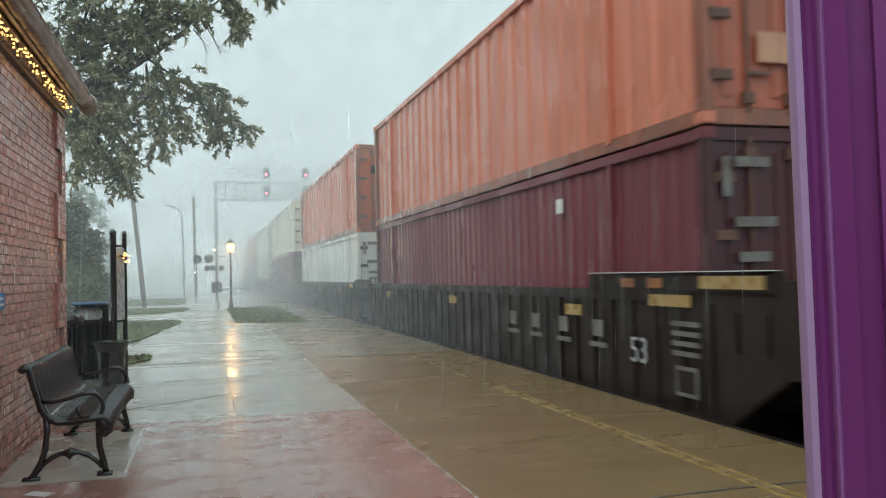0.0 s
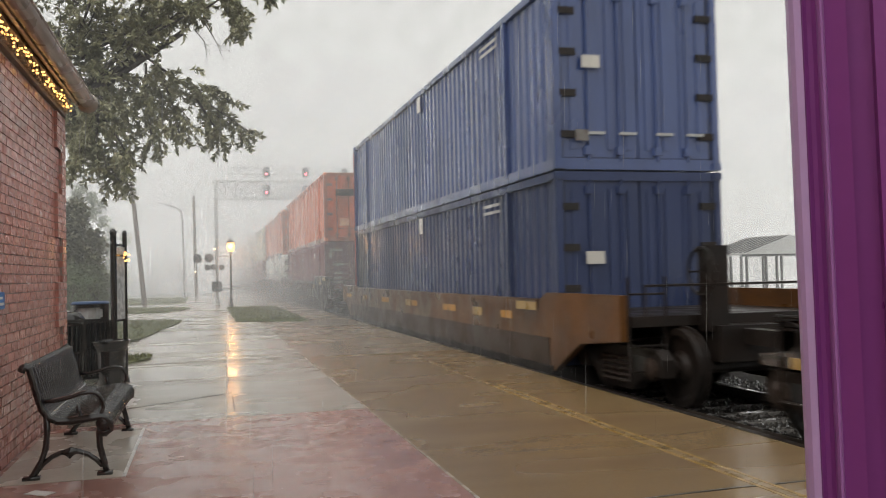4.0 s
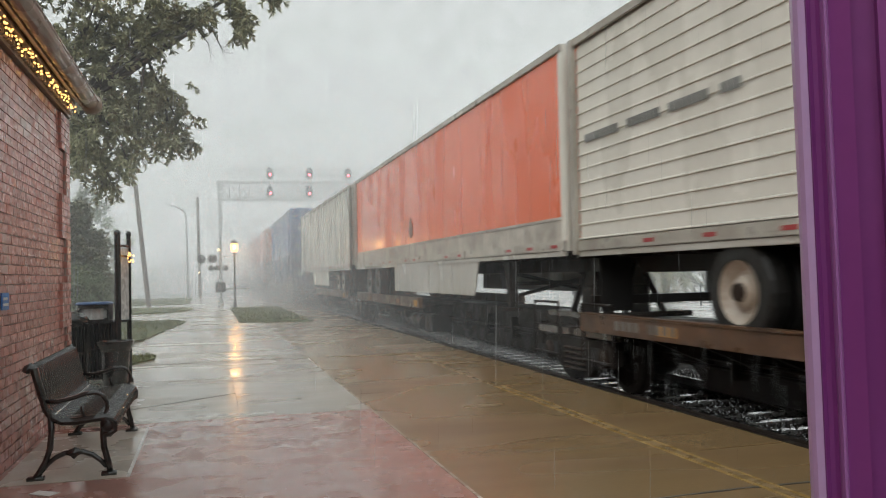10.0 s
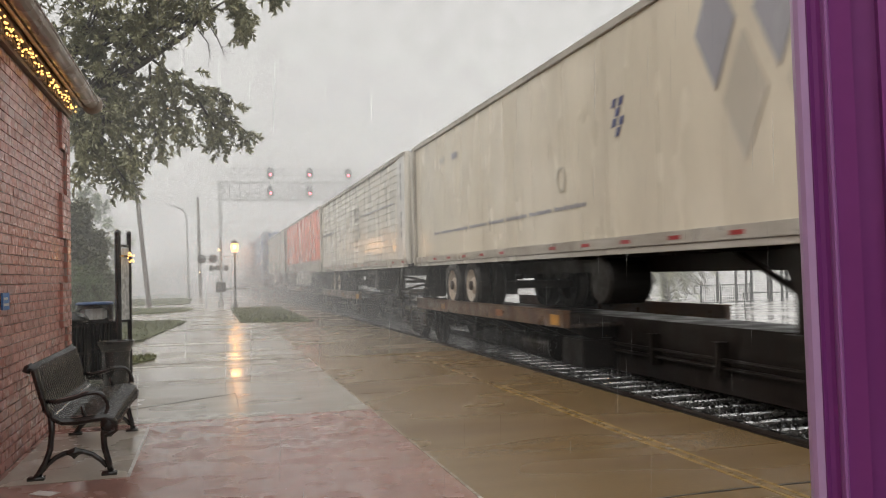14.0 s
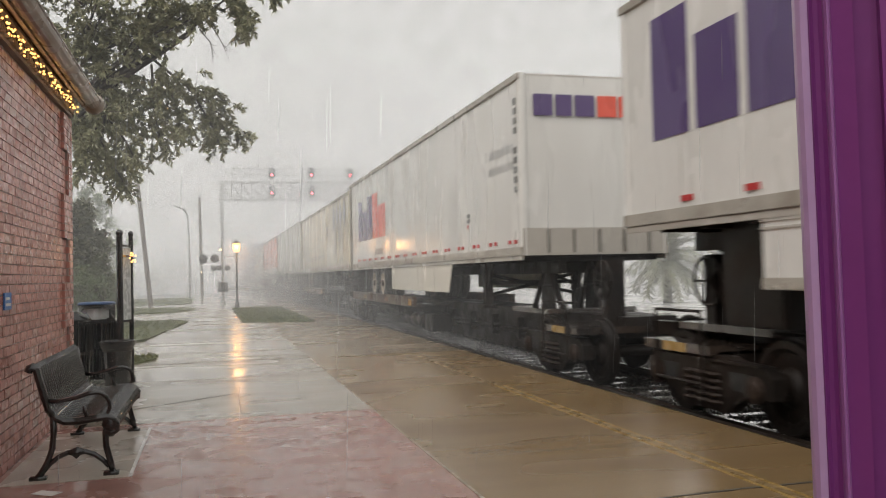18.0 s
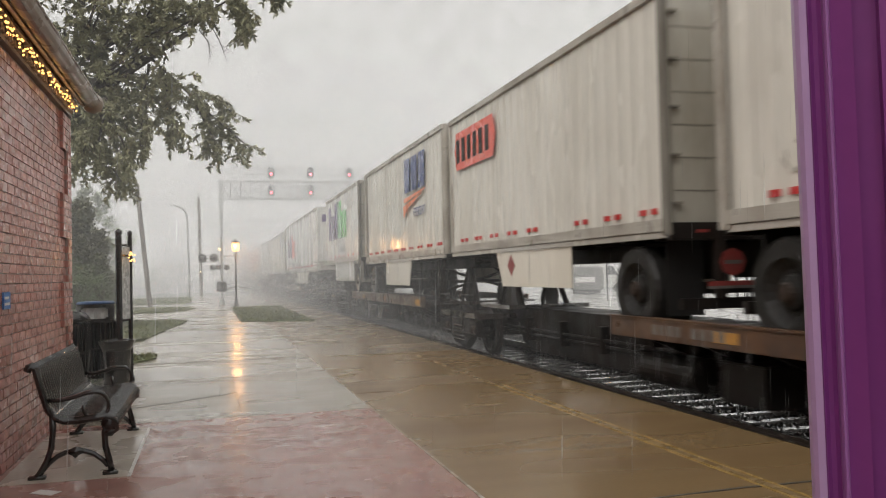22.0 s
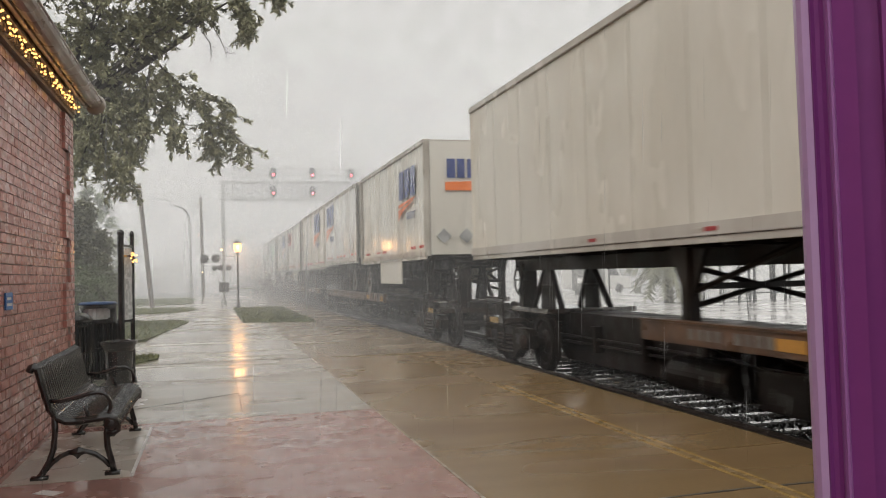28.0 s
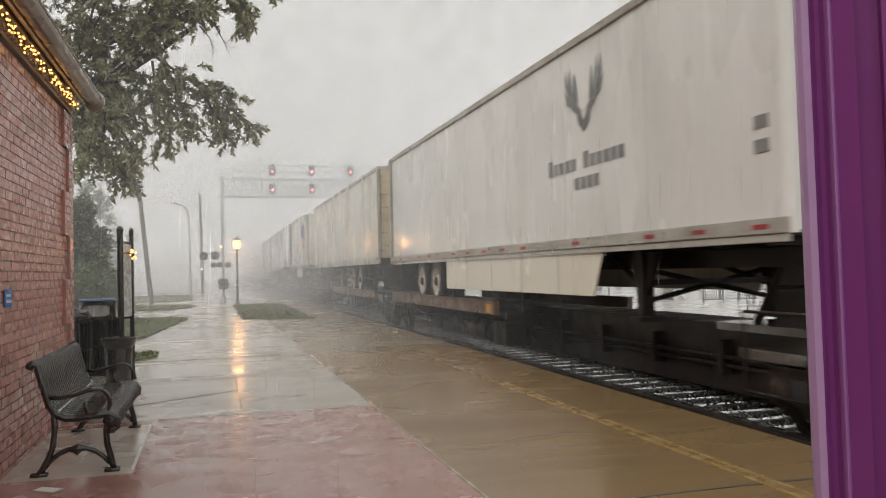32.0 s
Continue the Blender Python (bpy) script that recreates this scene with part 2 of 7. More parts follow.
ALU = mat("dull_aluminium_rail", (0.46, 0.43, 0.375), 0.36, metal=0.2, vary=0.15, scale=3, bump=0.05, dirt=(0.16, 0.125, 0.09), dirt_amount=0.7)
RED = mat("red_reflective_tape", (0.48, 0.03, 0.028), 0.35, vary=0.1)
WHITETAPE = mat("white_reflective_tape", (0.7, 0.68, 0.65), 0.35, vary=0.1)
GALV = mat("galvanised_steel", (0.38, 0.385, 0.375), 0.5, metal=0.3, vary=0.12, scale=3, bump=0.05)
WOOD = mat("weathered_pole_wood", (0.12, 0.10, 0.085), 0.7, vary=0.25, scale=3, fine=30, bump=0.3, stretch=(1, 1, 0.2))
BLACK = mat("matt_black", (0.02, 0.02, 0.02), 0.5, vary=0.1)
ASPHALT = mat("wet_asphalt", (0.055, 0.055, 0.055), 0.22, vary=0.2, scale=1, fine=60, bump=0.1, wet=0.1)
FARPAVE = mat("bright_wet_pavement", (0.62, 0.61, 0.59), 0.16, vary=0.1, scale=0.7, fine=20, bump=0.03, wet=0.08)
DARKRED = mat("dull_red_post", (0.36, 0.03, 0.03), 0.45, vary=0.15, dirt=(0.12, 0.03, 0.03), dirt_amount=0.6)
DULLRED = mat("grimy_red_plate", (0.27, 0.03, 0.026), 0.5, vary=0.3, scale=14, dirt=(0.11, 0.05, 0.04), dirt_amount=0.6, dirt_scale=14)
DARKBLUE = mat("dark_blue_hood", (0.03, 0.07, 0.17), 0.35, vary=0.1)
BLUEPLASTIC = mat("blue_sign_plastic", (0.04, 0.16, 0.42), 0.35, vary=0.06)
PLASTIC = mat("clear_bin_liner", (0.55, 0.56, 0.55), 0.25, vary=0.2, scale=14, bump=0.6)
BULB = glow("warm_fairy_bulb", (1.0, 0.52, 0.15), 2.4)
LAMPGLOW = glow("warm_street_lamp_globe", (1.0, 0.50, 0.17), 2.6)
REDGLOW = glow("red_signal_lens", (1.0, 0.08, 0.11), 6.0)
WHITEGLOW = glow("distant_white_lamp", (1.0, 0.8, 0.5), 1.2)


def paint(name, colour, dirt=(0.2, 0.17, 0.13), amount=0.35, rough=0.3, vary=0.05, dscale=0.9, stretch=(1, 1, 0.35), coat=0.0):
    return mat(name, colour, rough, vary=vary, scale=0.8, fine=14, bump=0.02, dirt=dirt, dirt_amount=amount, wet=0.12, stretch=stretch, dirt_scale=dscale, coat=coat)


WHITE = paint("white_trailer_paint", (0.65, 0.625, 0.555), amount=0.28)
CLEANWHITE = paint("clean_white_trailer_paint", (0.68, 0.67, 0.635), amount=0.18)
BEIGE = paint("yellowed_trailer_paint", (0.66, 0.60, 0.475), amount=0.32)
GREYWHITE = paint("grimy_grey_white_paint", (0.60, 0.575, 0.50), (0.40, 0.34, 0.25), 0.45, dscale=0.5)
STAINED = paint("rust_stained_door_paint", (0.66, 0.57, 0.40), (0.36, 0.23, 0.10), 0.7, dscale=0.9)
SILVER = mat("corrugated_silver_side", (0.65, 0.62, 0.55), 0.28, metal=0.0, vary=0.08, scale=1, fine=20, bump=0.02, dirt=(0.3, 0.27, 0.22), dirt_amount=0.15, stretch=(1, 1, 0.4))
ORANGE = paint("orange_trailer_paint", (0.70, 0.135, 0.045), (0.42, 0.08, 0.03), 0.14)
CORANGE = paint("faded_orange_container_paint", (0.56, 0.18, 0.105), (0.34, 0.13, 0.08), 0.4)
CDOOR = paint("weathered_orange_door_paint", (0.47, 0.115, 0.06), (0.16, 0.07, 0.045), 0.75, dscale=1.6)
CPOST = paint("grimy_orange_post_paint", (0.30, 0.10, 0.06), (0.12, 0.06, 0.04), 0.8, dscale=2.0)
NAVYLOW = paint("deep_navy_container_paint", (0.015, 0.030, 0.098), (0.010, 0.018, 0.042), 0.6, rough=0.42)
NAVYDARK = paint("dark_slate_container_paint", (0.022, 0.03, 0.05), (0.012, 0.015, 0.02), 0.5, rough=0.42)
WINEDOOR = paint("grimy_wine_door_paint", (0.075, 0.015, 0.021), (0.03, 0.012, 0.012), 0.7, rough=0.42, dscale=1.5)
RUSTIRON = paint("rust_black_door_iron", (0.13, 0.06, 0.04), (0.05, 0.028, 0.02), 0.7, rough=0.5, dscale=2.5)
# darkened for grime and for the shade in the gap between trailers
DOORGREY = paint("grimy_shaded_door_paint", (0.44, 0.42, 0.365), (0.22, 0.19, 0.145), 0.7, dscale=1.2)
DOORPOST = paint("dirty_rear_frame", (0.235, 0.22, 0.19), (0.10, 0.085, 0.065), 0.7, dscale=1.4)
FAINT = paint("faint_pale_lettering", (0.52, 0.50, 0.45), amount=0.2)
SCUFF = paint("grey_scuff_marks", (0.27, 0.255, 0.22), (0.45, 0.42, 0.36), 0.8, dscale=3.0)
DULLPLATE = paint("pale_orange_data_plate", (0.50, 0.27, 0.16), (0.3, 0.13, 0.08), 0.6, dscale=3.0)
WINE = paint("wine_red_container_paint", (0.155, 0.03, 0.042), (0.085, 0.024, 0.028), 0.5, rough=0.48)
NAVY = paint("navy_blue_container_paint", (0.036, 0.068, 0.20), (0.018, 0.028, 0.07), 0.6, rough=0.38, coat=0.6)
LOGOPURPLE = paint("dark_violet_lettering", (0.085, 0.05, 0.16), amount=0.1)
LOGORED = paint("red_orange_lettering", (0.70, 0.09, 0.05), amount=0.1)
LOGOGREEN = paint("green_lettering", (0.08, 0.42, 0.09), amount=0.1)
LOGOBLUE = paint("blue_lettering", (0.03, 0.055, 0.20), amount=0.1)
LOGOORANGE = paint("orange_lettering", (0.80, 0.20, 0.045), amount=0.1)
LOGOGREY = paint("grey_lettering", (0.19, 0.19, 0.18), amount=0.1)
FADEBLUE = paint("faded_blue_lettering", (0.33, 0.33, 0.36), amount=0.3)
FADEGREY = paint("very_faded_grey_lettering", (0.50, 0.46, 0.38), amount=0.3)
LOGOPALE = paint("faded_grey_lettering", (0.38, 0.38, 0.38), amount=0.1)
SKIRT = paint("grey_side_skirt", (0.46, 0.43, 0.38), (0.22, 0.19, 0.15), 0.5)
CREAMSKIRT = paint("cream_side_skirt", (0.72, 0.67, 0.57), (0.42, 0.35, 0.26), 0.3)


# ---------------------------------------------------------------- mesh helpers
def box(bm, x0, x1, y0, y1, z0, z1, bevel=0.0):
    v = [bm.verts.new(c) for c in ((x0, y0, z0), (x1, y0, z0), (x1, y1, z0), (x0, y1, z0), (x0, y0, z1), (x1, y0, z1), (x1, y1, z1), (x0, y1, z1))]
    fs = [bm.faces.new([v[i] for i in q]) for q in ((3, 2, 1, 0), (4, 5, 6, 7), (0, 1, 5, 4), (1, 2, 6, 5), (2, 3, 7, 6), (3, 0, 4, 7))]
    if bevel:
        bmesh.ops.bevel(bm, geom=list({e for f in fs for e in f.edges}), offset=bevel, segments=2, affect="EDGES")


def tube(bm, a, b, r0, r1=None, seg=10, cap=True):
    a, b = Vector(a), Vector(b)
    r1 = r0 if r1 is None else r1
    q = (b - a).to_track_quat("Z", "Y")
    ring = []
    for p, r in ((a, r0), (b, r1)):
        ring.append([bm.verts.new(p + q @ Vector((r * math.cos(2 * math.pi * i / seg), r * math.sin(2 * math.pi * i / seg), 0))) for i in range(seg)])
    for i in range(seg):
        j = (i + 1) % seg
        bm.faces.new((ring[0][i], ring[0][j], ring[1][j], ring[1][i]))
    if cap:
        bm.faces.new(ring[0][::-1])
        bm.faces.new(ring[1])


def path_tube(bm, pts, r, seg=8):
    """A tube along a line of points."""
    pts = [Vector(p) for p in pts]
    rings = []
    for k, p in enumerate(pts):
        d = (pts[min(k + 1, len(pts) - 1)] - pts[max(k - 1, 0)]).normalized()
        q = d.to_track_quat("Z", "Y")
        rings.append([bm.verts.new(p + q @ Vector((r * math.cos(2 * math.pi * i / seg), r * math.sin(2 * math.pi * i / seg), 0))) for i in range(seg)])
    for a, b in zip(rings, rings[1:]):
        o = min(range(seg), key=lambda k: (b[k].co - a[0].co).length)
        for i in range(seg):
            j = (i + 1) % seg
            bm.faces.new((a[i], a[j], b[(j + o) % seg], b[(i + o) % seg]))
    bm.faces.new(rings[0][::-1])
    bm.faces.new(rings[-1])


def prism(bm, pts, axis, lo, hi):
    """A polygon in the plane across axis ('x': pts are (y, z), 'y': (x, z), 'z': (x, y)), drawn out from lo to hi."""
    def place(p, d):
        return {"x": (d, p[0], p[1]), "y": (p[0], d, p[1]), "z": (p[0], p[1], d)}[axis]
    a = [bm.verts.new(place(p, lo)) for p in pts]
    b = [bm.verts.new(place(p, hi)) for p in pts]
    n = len(pts)
    bm.faces.new(a)
    bm.faces.new(b[::-1])
    for i in range(n):
        bm.faces.new((a[i], b[i], b[(i + 1) % n], a[(i + 1) % n]))


def lathe(bm, prof, centre=(0, 0, 0), seg=20, axis="z", cap=True):
    """A round form: prof is a list of (radius, height)."""
    c = Vector(centre)
    rings = []
    for r, h in prof:
        ring = []
        for i in range(seg):
            u, w = r * math.cos(2 * math.pi * i / seg), r * math.sin(2 * math.pi * i / seg)
            ring.append(bm.verts.new(c + Vector({"z": (u, w, h), "x": (h, u, w), "y": (w, h, u)}[axis])))
        rings.append(ring)
    for a, b in zip(rings, rings[1:]):
        for i in range(seg):
            j = (i + 1) % seg
            bm.faces.new((a[i], a[j], b[j], b[i]))
    if cap:
        bm.faces.new(rings[0][::-1])
        bm.faces.new(rings[-1])


def finish(bm, name, material, smooth=False):
    bmesh.ops.recalc_face_normals(bm, faces=bm.faces)
    me = bpy.data.meshes.new(name)
    bm.to_mesh(me)
    bm.free()
    me.materials.append(material)
    if smooth:
        me.polygons.foreach_set("use_smooth", [True] * len(me.polygons))
    return me


def part(name, bm, material, parent, label="", smooth=False):
    ob = new(name, finish(bm, name, material, smooth))
    ob.parent = parent
    return tagged(ob, label)


def shared(name, me, parent, m, label=""):
    """Another part on a mesh that is already made."""
    ob = new(name, me)
    ob.parent = parent
    ob.matrix_basis = m
    return tagged(ob, label)


def thing(name, label, category, at=(0, 0, 0), group="", kind=""):
    ob = new(name)
    ob.location = at
    ob.empty_display_size = 0.2
    return tagged(ob, label, category, group, kind)


def solid(name, bm, material, label="", category="", kind="", group="", at=(0, 0, 0), smooth=False):
    ob = new(name, finish(bm, name, material, smooth))
    ob.location = at
    return tagged(ob, label, category, group, kind)


def boxes(*rows, bevel=0.0):
    bm = bmesh.new()
    for r in rows:
        box(bm, *r, bevel=bevel)
    return bm


MOVING = []    # things of the train, with their place along it
AXLES = []     # railway wheelsets that roll


def run(t):
    """How far the train has gone after t seconds."""
    u = t / 32
    return 223.319 * u - 18.807 * u ** 2 + 14.044 * u ** 3 + 8.0075 * u ** 4 - 12.004 * u ** 5


# ---------------------------------------------------------------- ground, platform, track bed
XC = 6.07            # middle of the track
EDGE = 4.43          # platform edge
RAILTOP = -0.22
FARZ = -0.40


def build_ground():
    bm = bmesh.new()
    box(bm, -900, 900, -300, 1600, -1.6, -0.9)
    solid("ground", bm, BALLAST, "dark wet stony ground under the track", "ground", "structure")
    # the platform, cut into its poured bays
    slab = thing("platform_pavement", "wet concrete station platform with puddles and joints", "pavement", kind="structure")
    g = 0.003
    rows = (
        ("red_bay", REDPAVE, -1.5, 1.6, -6, 8.75, 0.0), ("walk_bay", CONCRETE, -1.5, 0.27, 8.75, 14.68, 0.0), ("walk_bay", CONCRETE, 0.27, 1.6, 8.75, 14.68, 0.0),
        ("walk_bay", CONCRETE, -1.5, 1.6, 14.68, 27.0, 0.0), ("walk_bay", CONCRETE, -1.5, 0.85, 27.0, 41.0, 0.0), ("walk_bay", CONCRETE, -1.5, 1.1, 41.0, 70.0, 0.0),
        ("edge_bay", TAN, 1.6, EDGE, -6, 4.65, 0.0), ("edge_bay", TAN, 1.6, EDGE, 4.65, 9.9, 0.0), ("edge_bay", TAN, 1.6, EDGE, 9.9, 14.68, 0.0), ("edge_bay", TAN2, 1.6, EDGE, 14.68, 27.0, 0.0),
        ("edge_bay", TAN2, 3.1, EDGE, 27.0, 41, -0.002), ("edge_bay", TAN2, 3.1, EDGE, 41, 70, -0.002), ("walk_bay", CONCRETE, 1.1, 3.1, 41, 70, 0.0), ("walk_bay", CONCRETE, 0.85, 1.6, 27.0, 27.6, -0.003),
    )
    for name, m, x0, x1, y0, y1, z in rows:
        part(name, boxes((x0 + g, x1 - g, y0 + g, y1 - g, -0.25, z), bevel=0.004), m, slab)
    part("joint_bed", boxes((-1.5, EDGE - 0.01, -6, 70, -0.9, -0.012)), JOINT, slab)
    # platform edge face, and a black strip painting the gap's shade onto the edge
    part("edge_face", boxes((EDGE - 0.008, EDGE + 0.03, -6, 90, -0.9, -0.03)), STEEL, slab, "black platform edge face")
    part("edge_strip", boxes((EDGE - 0.05, EDGE + 0.025, -6, 70, -0.05, 0.004), bevel=0.003), STEEL, slab, "black strip put in as the gap's shade along the platform edge")
    # painted line and pale joint strip
    for x0, x1, y0, y1, m in ((3.345, 3.378, -4, 9.9, YELLOW), (3.447, 3.478, -4, 9.9, YELLOW), (3.382, 3.443, -4, 9.9, FAINTYELLOW), (3.345, 3.40, 9.9, 14.0, FAINTYELLOW)):
        part("painted_line", boxes((x0, x1, y0, y1, 0, 0.0025)), m, slab, "worn yellow safety line" if m is YELLOW else "faint worn-off yellow paint")
    part("painted_line", boxes((3.19, 3.9, 12.95, 13.02, 0, 0.0025), (3.5, 4.2, 9.86, 9.93, 0, 0.0025)), FAINTYELLOW, slab, "worn yellow cross line")
    part("joint_strip", boxes((1.590, 1.612, 4.0, 14.6, -0.01, 0.003)), PALEJOINT, slab, "pale worn joint filler")
    part("joint_line", boxes((-1.3, 1.55, 14.655, 14.70, -0.01, 0.0025)), JOINT, slab, "dark open joint across the walk")
    bm = bmesh.new()
    prism(bm, ((-0.95, 9.68), (-0.4, 10.06), (0.12, 10.45), (0.27, 10.60), (0.27, 10.63), (0.11, 10.475), (-0.41, 10.085), (-0.96, 9.70)), "z", -0.01, 0.0024)
    part("crack", bm, JOINT, slab, "thin dark crack across the concrete")
    bm = bmesh.new()
    prism(bm, ((2.3, 4.62), (3.2, 4.66), (4.38, 4.63), (4.38, 4.655), (3.2, 4.685), (2.3, 4.64)), "z", -0.01, 0.0024)
    part("joint_line", bm, JOINT, slab, "dark crumbling joint in the platform")
    part("bench_pad", boxes((-1.45, -0.60, 6.42, 8.45, -0.2, 0.004)), PAD, slab, "plain concrete pad under the bench")
    part("pad_edge", boxes((-0.60, -0.575, 6.42, 8.45, -0.2, 0.006)), WHITETAPE, slab, "pale painted pad edge")
    part("red_bay", boxes((-1.45, -0.60, -6, 6.415, -0.2, 0.002)), REDPAVE, slab)
    # a fallen paper scrap and leaf litter
    sc = solid("paper_scrap", boxes((-0.09, 0.09, -0.05, 0.05, 0, 0.003), bevel=0.001), WHITETAPE, "white wet paper scrap lying on red paving", "litter", at=(-1.08, 6.12, 0.003))
    sc.rotation_euler = (0, 0, radians(-35))
    rnd = random.Random(4)
    bm = bmesh.new()
    for i in range(230):
        x, y = rnd.uniform(-0.55, 1.6), 5.0 + 3.7 * rnd.random() ** 0.7
        if rnd.random() < 0.35:
            x, y = rnd.uniform(-1.0, 2.2), rnd.uniform(8.8, 17)
        a, s_ = rnd.uniform(0, 6.28), rnd.uniform(0.004, 0.014)
        ps = [Vector((x + s_ * math.cos(a + k), y + s_ * 0.6 * math.sin(a + k), 0.004 + 0.004 * rnd.random())) for k in (0, 1.6, 3.1, 4.6)]
        bm.faces.new([bm.verts.new(p) for p in ps])
    solid("leaf_litter", bm, BARK, "small dark wet leaf bits scattered on paving", "leaves", "stuff")


def build_lawns():
    """Lawn islands with rounded corners and blades of grass."""
    rnd = random.Random(8)
    outlines = (
        ((0.88, 27.2), (3.05, 26.2), (3.08, 40.5), (0.85, 40.2)),
        ((-9, 19.2), (-1.9, 20.2), (-1.5, 21.0), (-0.9, 27.5), (-0.8, 29.0), (-1.2, 30.2), (-9, 31.5)),
        ((-9, 14.9), (-1.35, 14.75), (-0.98, 15.6), (-0.98, 16.4), (-9, 17.6)),
        ((-9, 36.2), (-1.1, 38.0), (-0.75, 41.2), (-1.1, 43), (-9, 48)),
        ((-30, 50), (-1.2, 50), (-1.3, 66), (-30, 66)),
    )
    for k, o in enumerate(outlines):
        bm = bmesh.new()
        prism(bm, o, "z", -0.3, 0.025)
        bank = thing("lawn", "wet green mown lawn beside the path", "lawn", group="lawns", kind="structure")
        part("soil", bm, GRASS, bank)
        bm = bmesh.new()
        xs, ys = [p[0] for p in o], [p[1] for p in o]
        n = 2600 if k < 3 else 1200
        tries = 0
        while n > 0 and tries < 30000:
            tries += 1
            x, y = rnd.uniform(max(min(xs), -7), max(xs)), rnd.uniform(min(ys), max(ys))
            inside = False
            for (ax, ay), (bx, by) in zip(o, o[1:] + o[:1]):
                if (ay > y) != (by > y) and x < (bx - ax) * (y - ay) / (by - ay) + ax:
                    inside = not inside
            if not inside:
                continue
            n -= 1
            h, a = rnd.uniform(0.03, 0.085), rnd.uniform(0, 6.28)
            w = 0.02
            lean = Vector((rnd.uniform(-0.05, 0.05), rnd.uniform(-0.05, 0.05), 0))
            b0, b1 = Vector((x + w * math.cos(a), y + w * math.sin(a), 0.02)), Vector((x - w * math.cos(a), y - w * math.sin(a), 0.02))
            bm.faces.new([bm.verts.new(p) for p in (b0, b1, Vector((x, y, 0.02 + h)) + lean)])
        ob = part("grass_blades", bm, BLADE, bank)
        tagged(ob, kind="stuff")


def build_track():
    bed = thing("track_bed", "wet ballast bed with shiny ties", "track", kind="structure")
    bm = bmesh.new()
    prism(bm, ((EDGE + 0.03, -0.9), (12.5, -0.9), (12.5, -0.52), (8.2, -0.39), (EDGE + 0.03, -0.39)), "y", -10, 160)
    part("ballast", bm, BALLAST, bed)
    rnd = random.Random(3)
    me = finish(boxes((-1.3, 1.3, -0.075, 0.075, -0.14, 0.048), bevel=0.012), "tie", TIE)
    for i in range(150):
        y = 2.5 + i * 0.52
        shared("tie", me, bed, pose(XC + rnd.uniform(-0.06, 0.02), y + rnd.uniform(-0.03, 0.03), -0.39, 0, 0, rnd.uniform(-1.2, 1.2)))
    # loose stones between the nearest ties
    bm = bmesh.new()
    for i in range(17000):
        y = 3 + 24 * rnd.random() ** 1.6
        x = rnd.uniform(XC - 0.6, XC + 2.0)
        r = rnd.uniform(0.02, 0.05)
        c = Vector((x, y, -0.39 + r * 0.3 + (rnd.uniform(0.02, 0.05) if i % 6 == 0 else 0)))
        vs = [bm.verts.new(c + Vector((rnd.uniform(0.6, 1) * r * d[0], rnd.uniform(0.6, 1) * r * d[1], rnd.uniform(0.5, 0.9) * r * d[2]))) for d in ((1, 0, 0), (-0.5, 0.9, 0), (-0.5, -0.9, 0), (0, 0, 1))]
        for q in ((0, 1, 3), (1, 2, 3), (2, 0, 3)):
            bm.faces.new([vs[k] for k in q])
    tagged(part("stones", bm, WETSTONE, bed), kind="stuff")
    for side in (-1, 1):
        x = XC + side * 0.752
        rail = thing("rail", "worn steel rail with polished head", "rail", group="rails", kind="structure")
        prof = ((-0.075, -0.36), (0.075, -0.36), (0.075, -0.34), (0.012, -0.325), (0.012, -0.265), (0.036, -0.255), (0.036, RAILTOP - 0.004), (-0.036, RAILTOP - 0.004), (-0.036, -0.255), (-0.012, -0.265), (-0.012, -0.325), (-0.075, -0.34))
        bm = bmesh.new()
        prism(bm, [(x + a, b) for a, b in prof], "y", -10, 160)
        part("web", bm, RAIL, rail)
        part("head", boxes((x - 0.03, x + 0.03, -10, 160, RAILTOP - 0.004, RAILTOP)), RAILHEAD, rail)


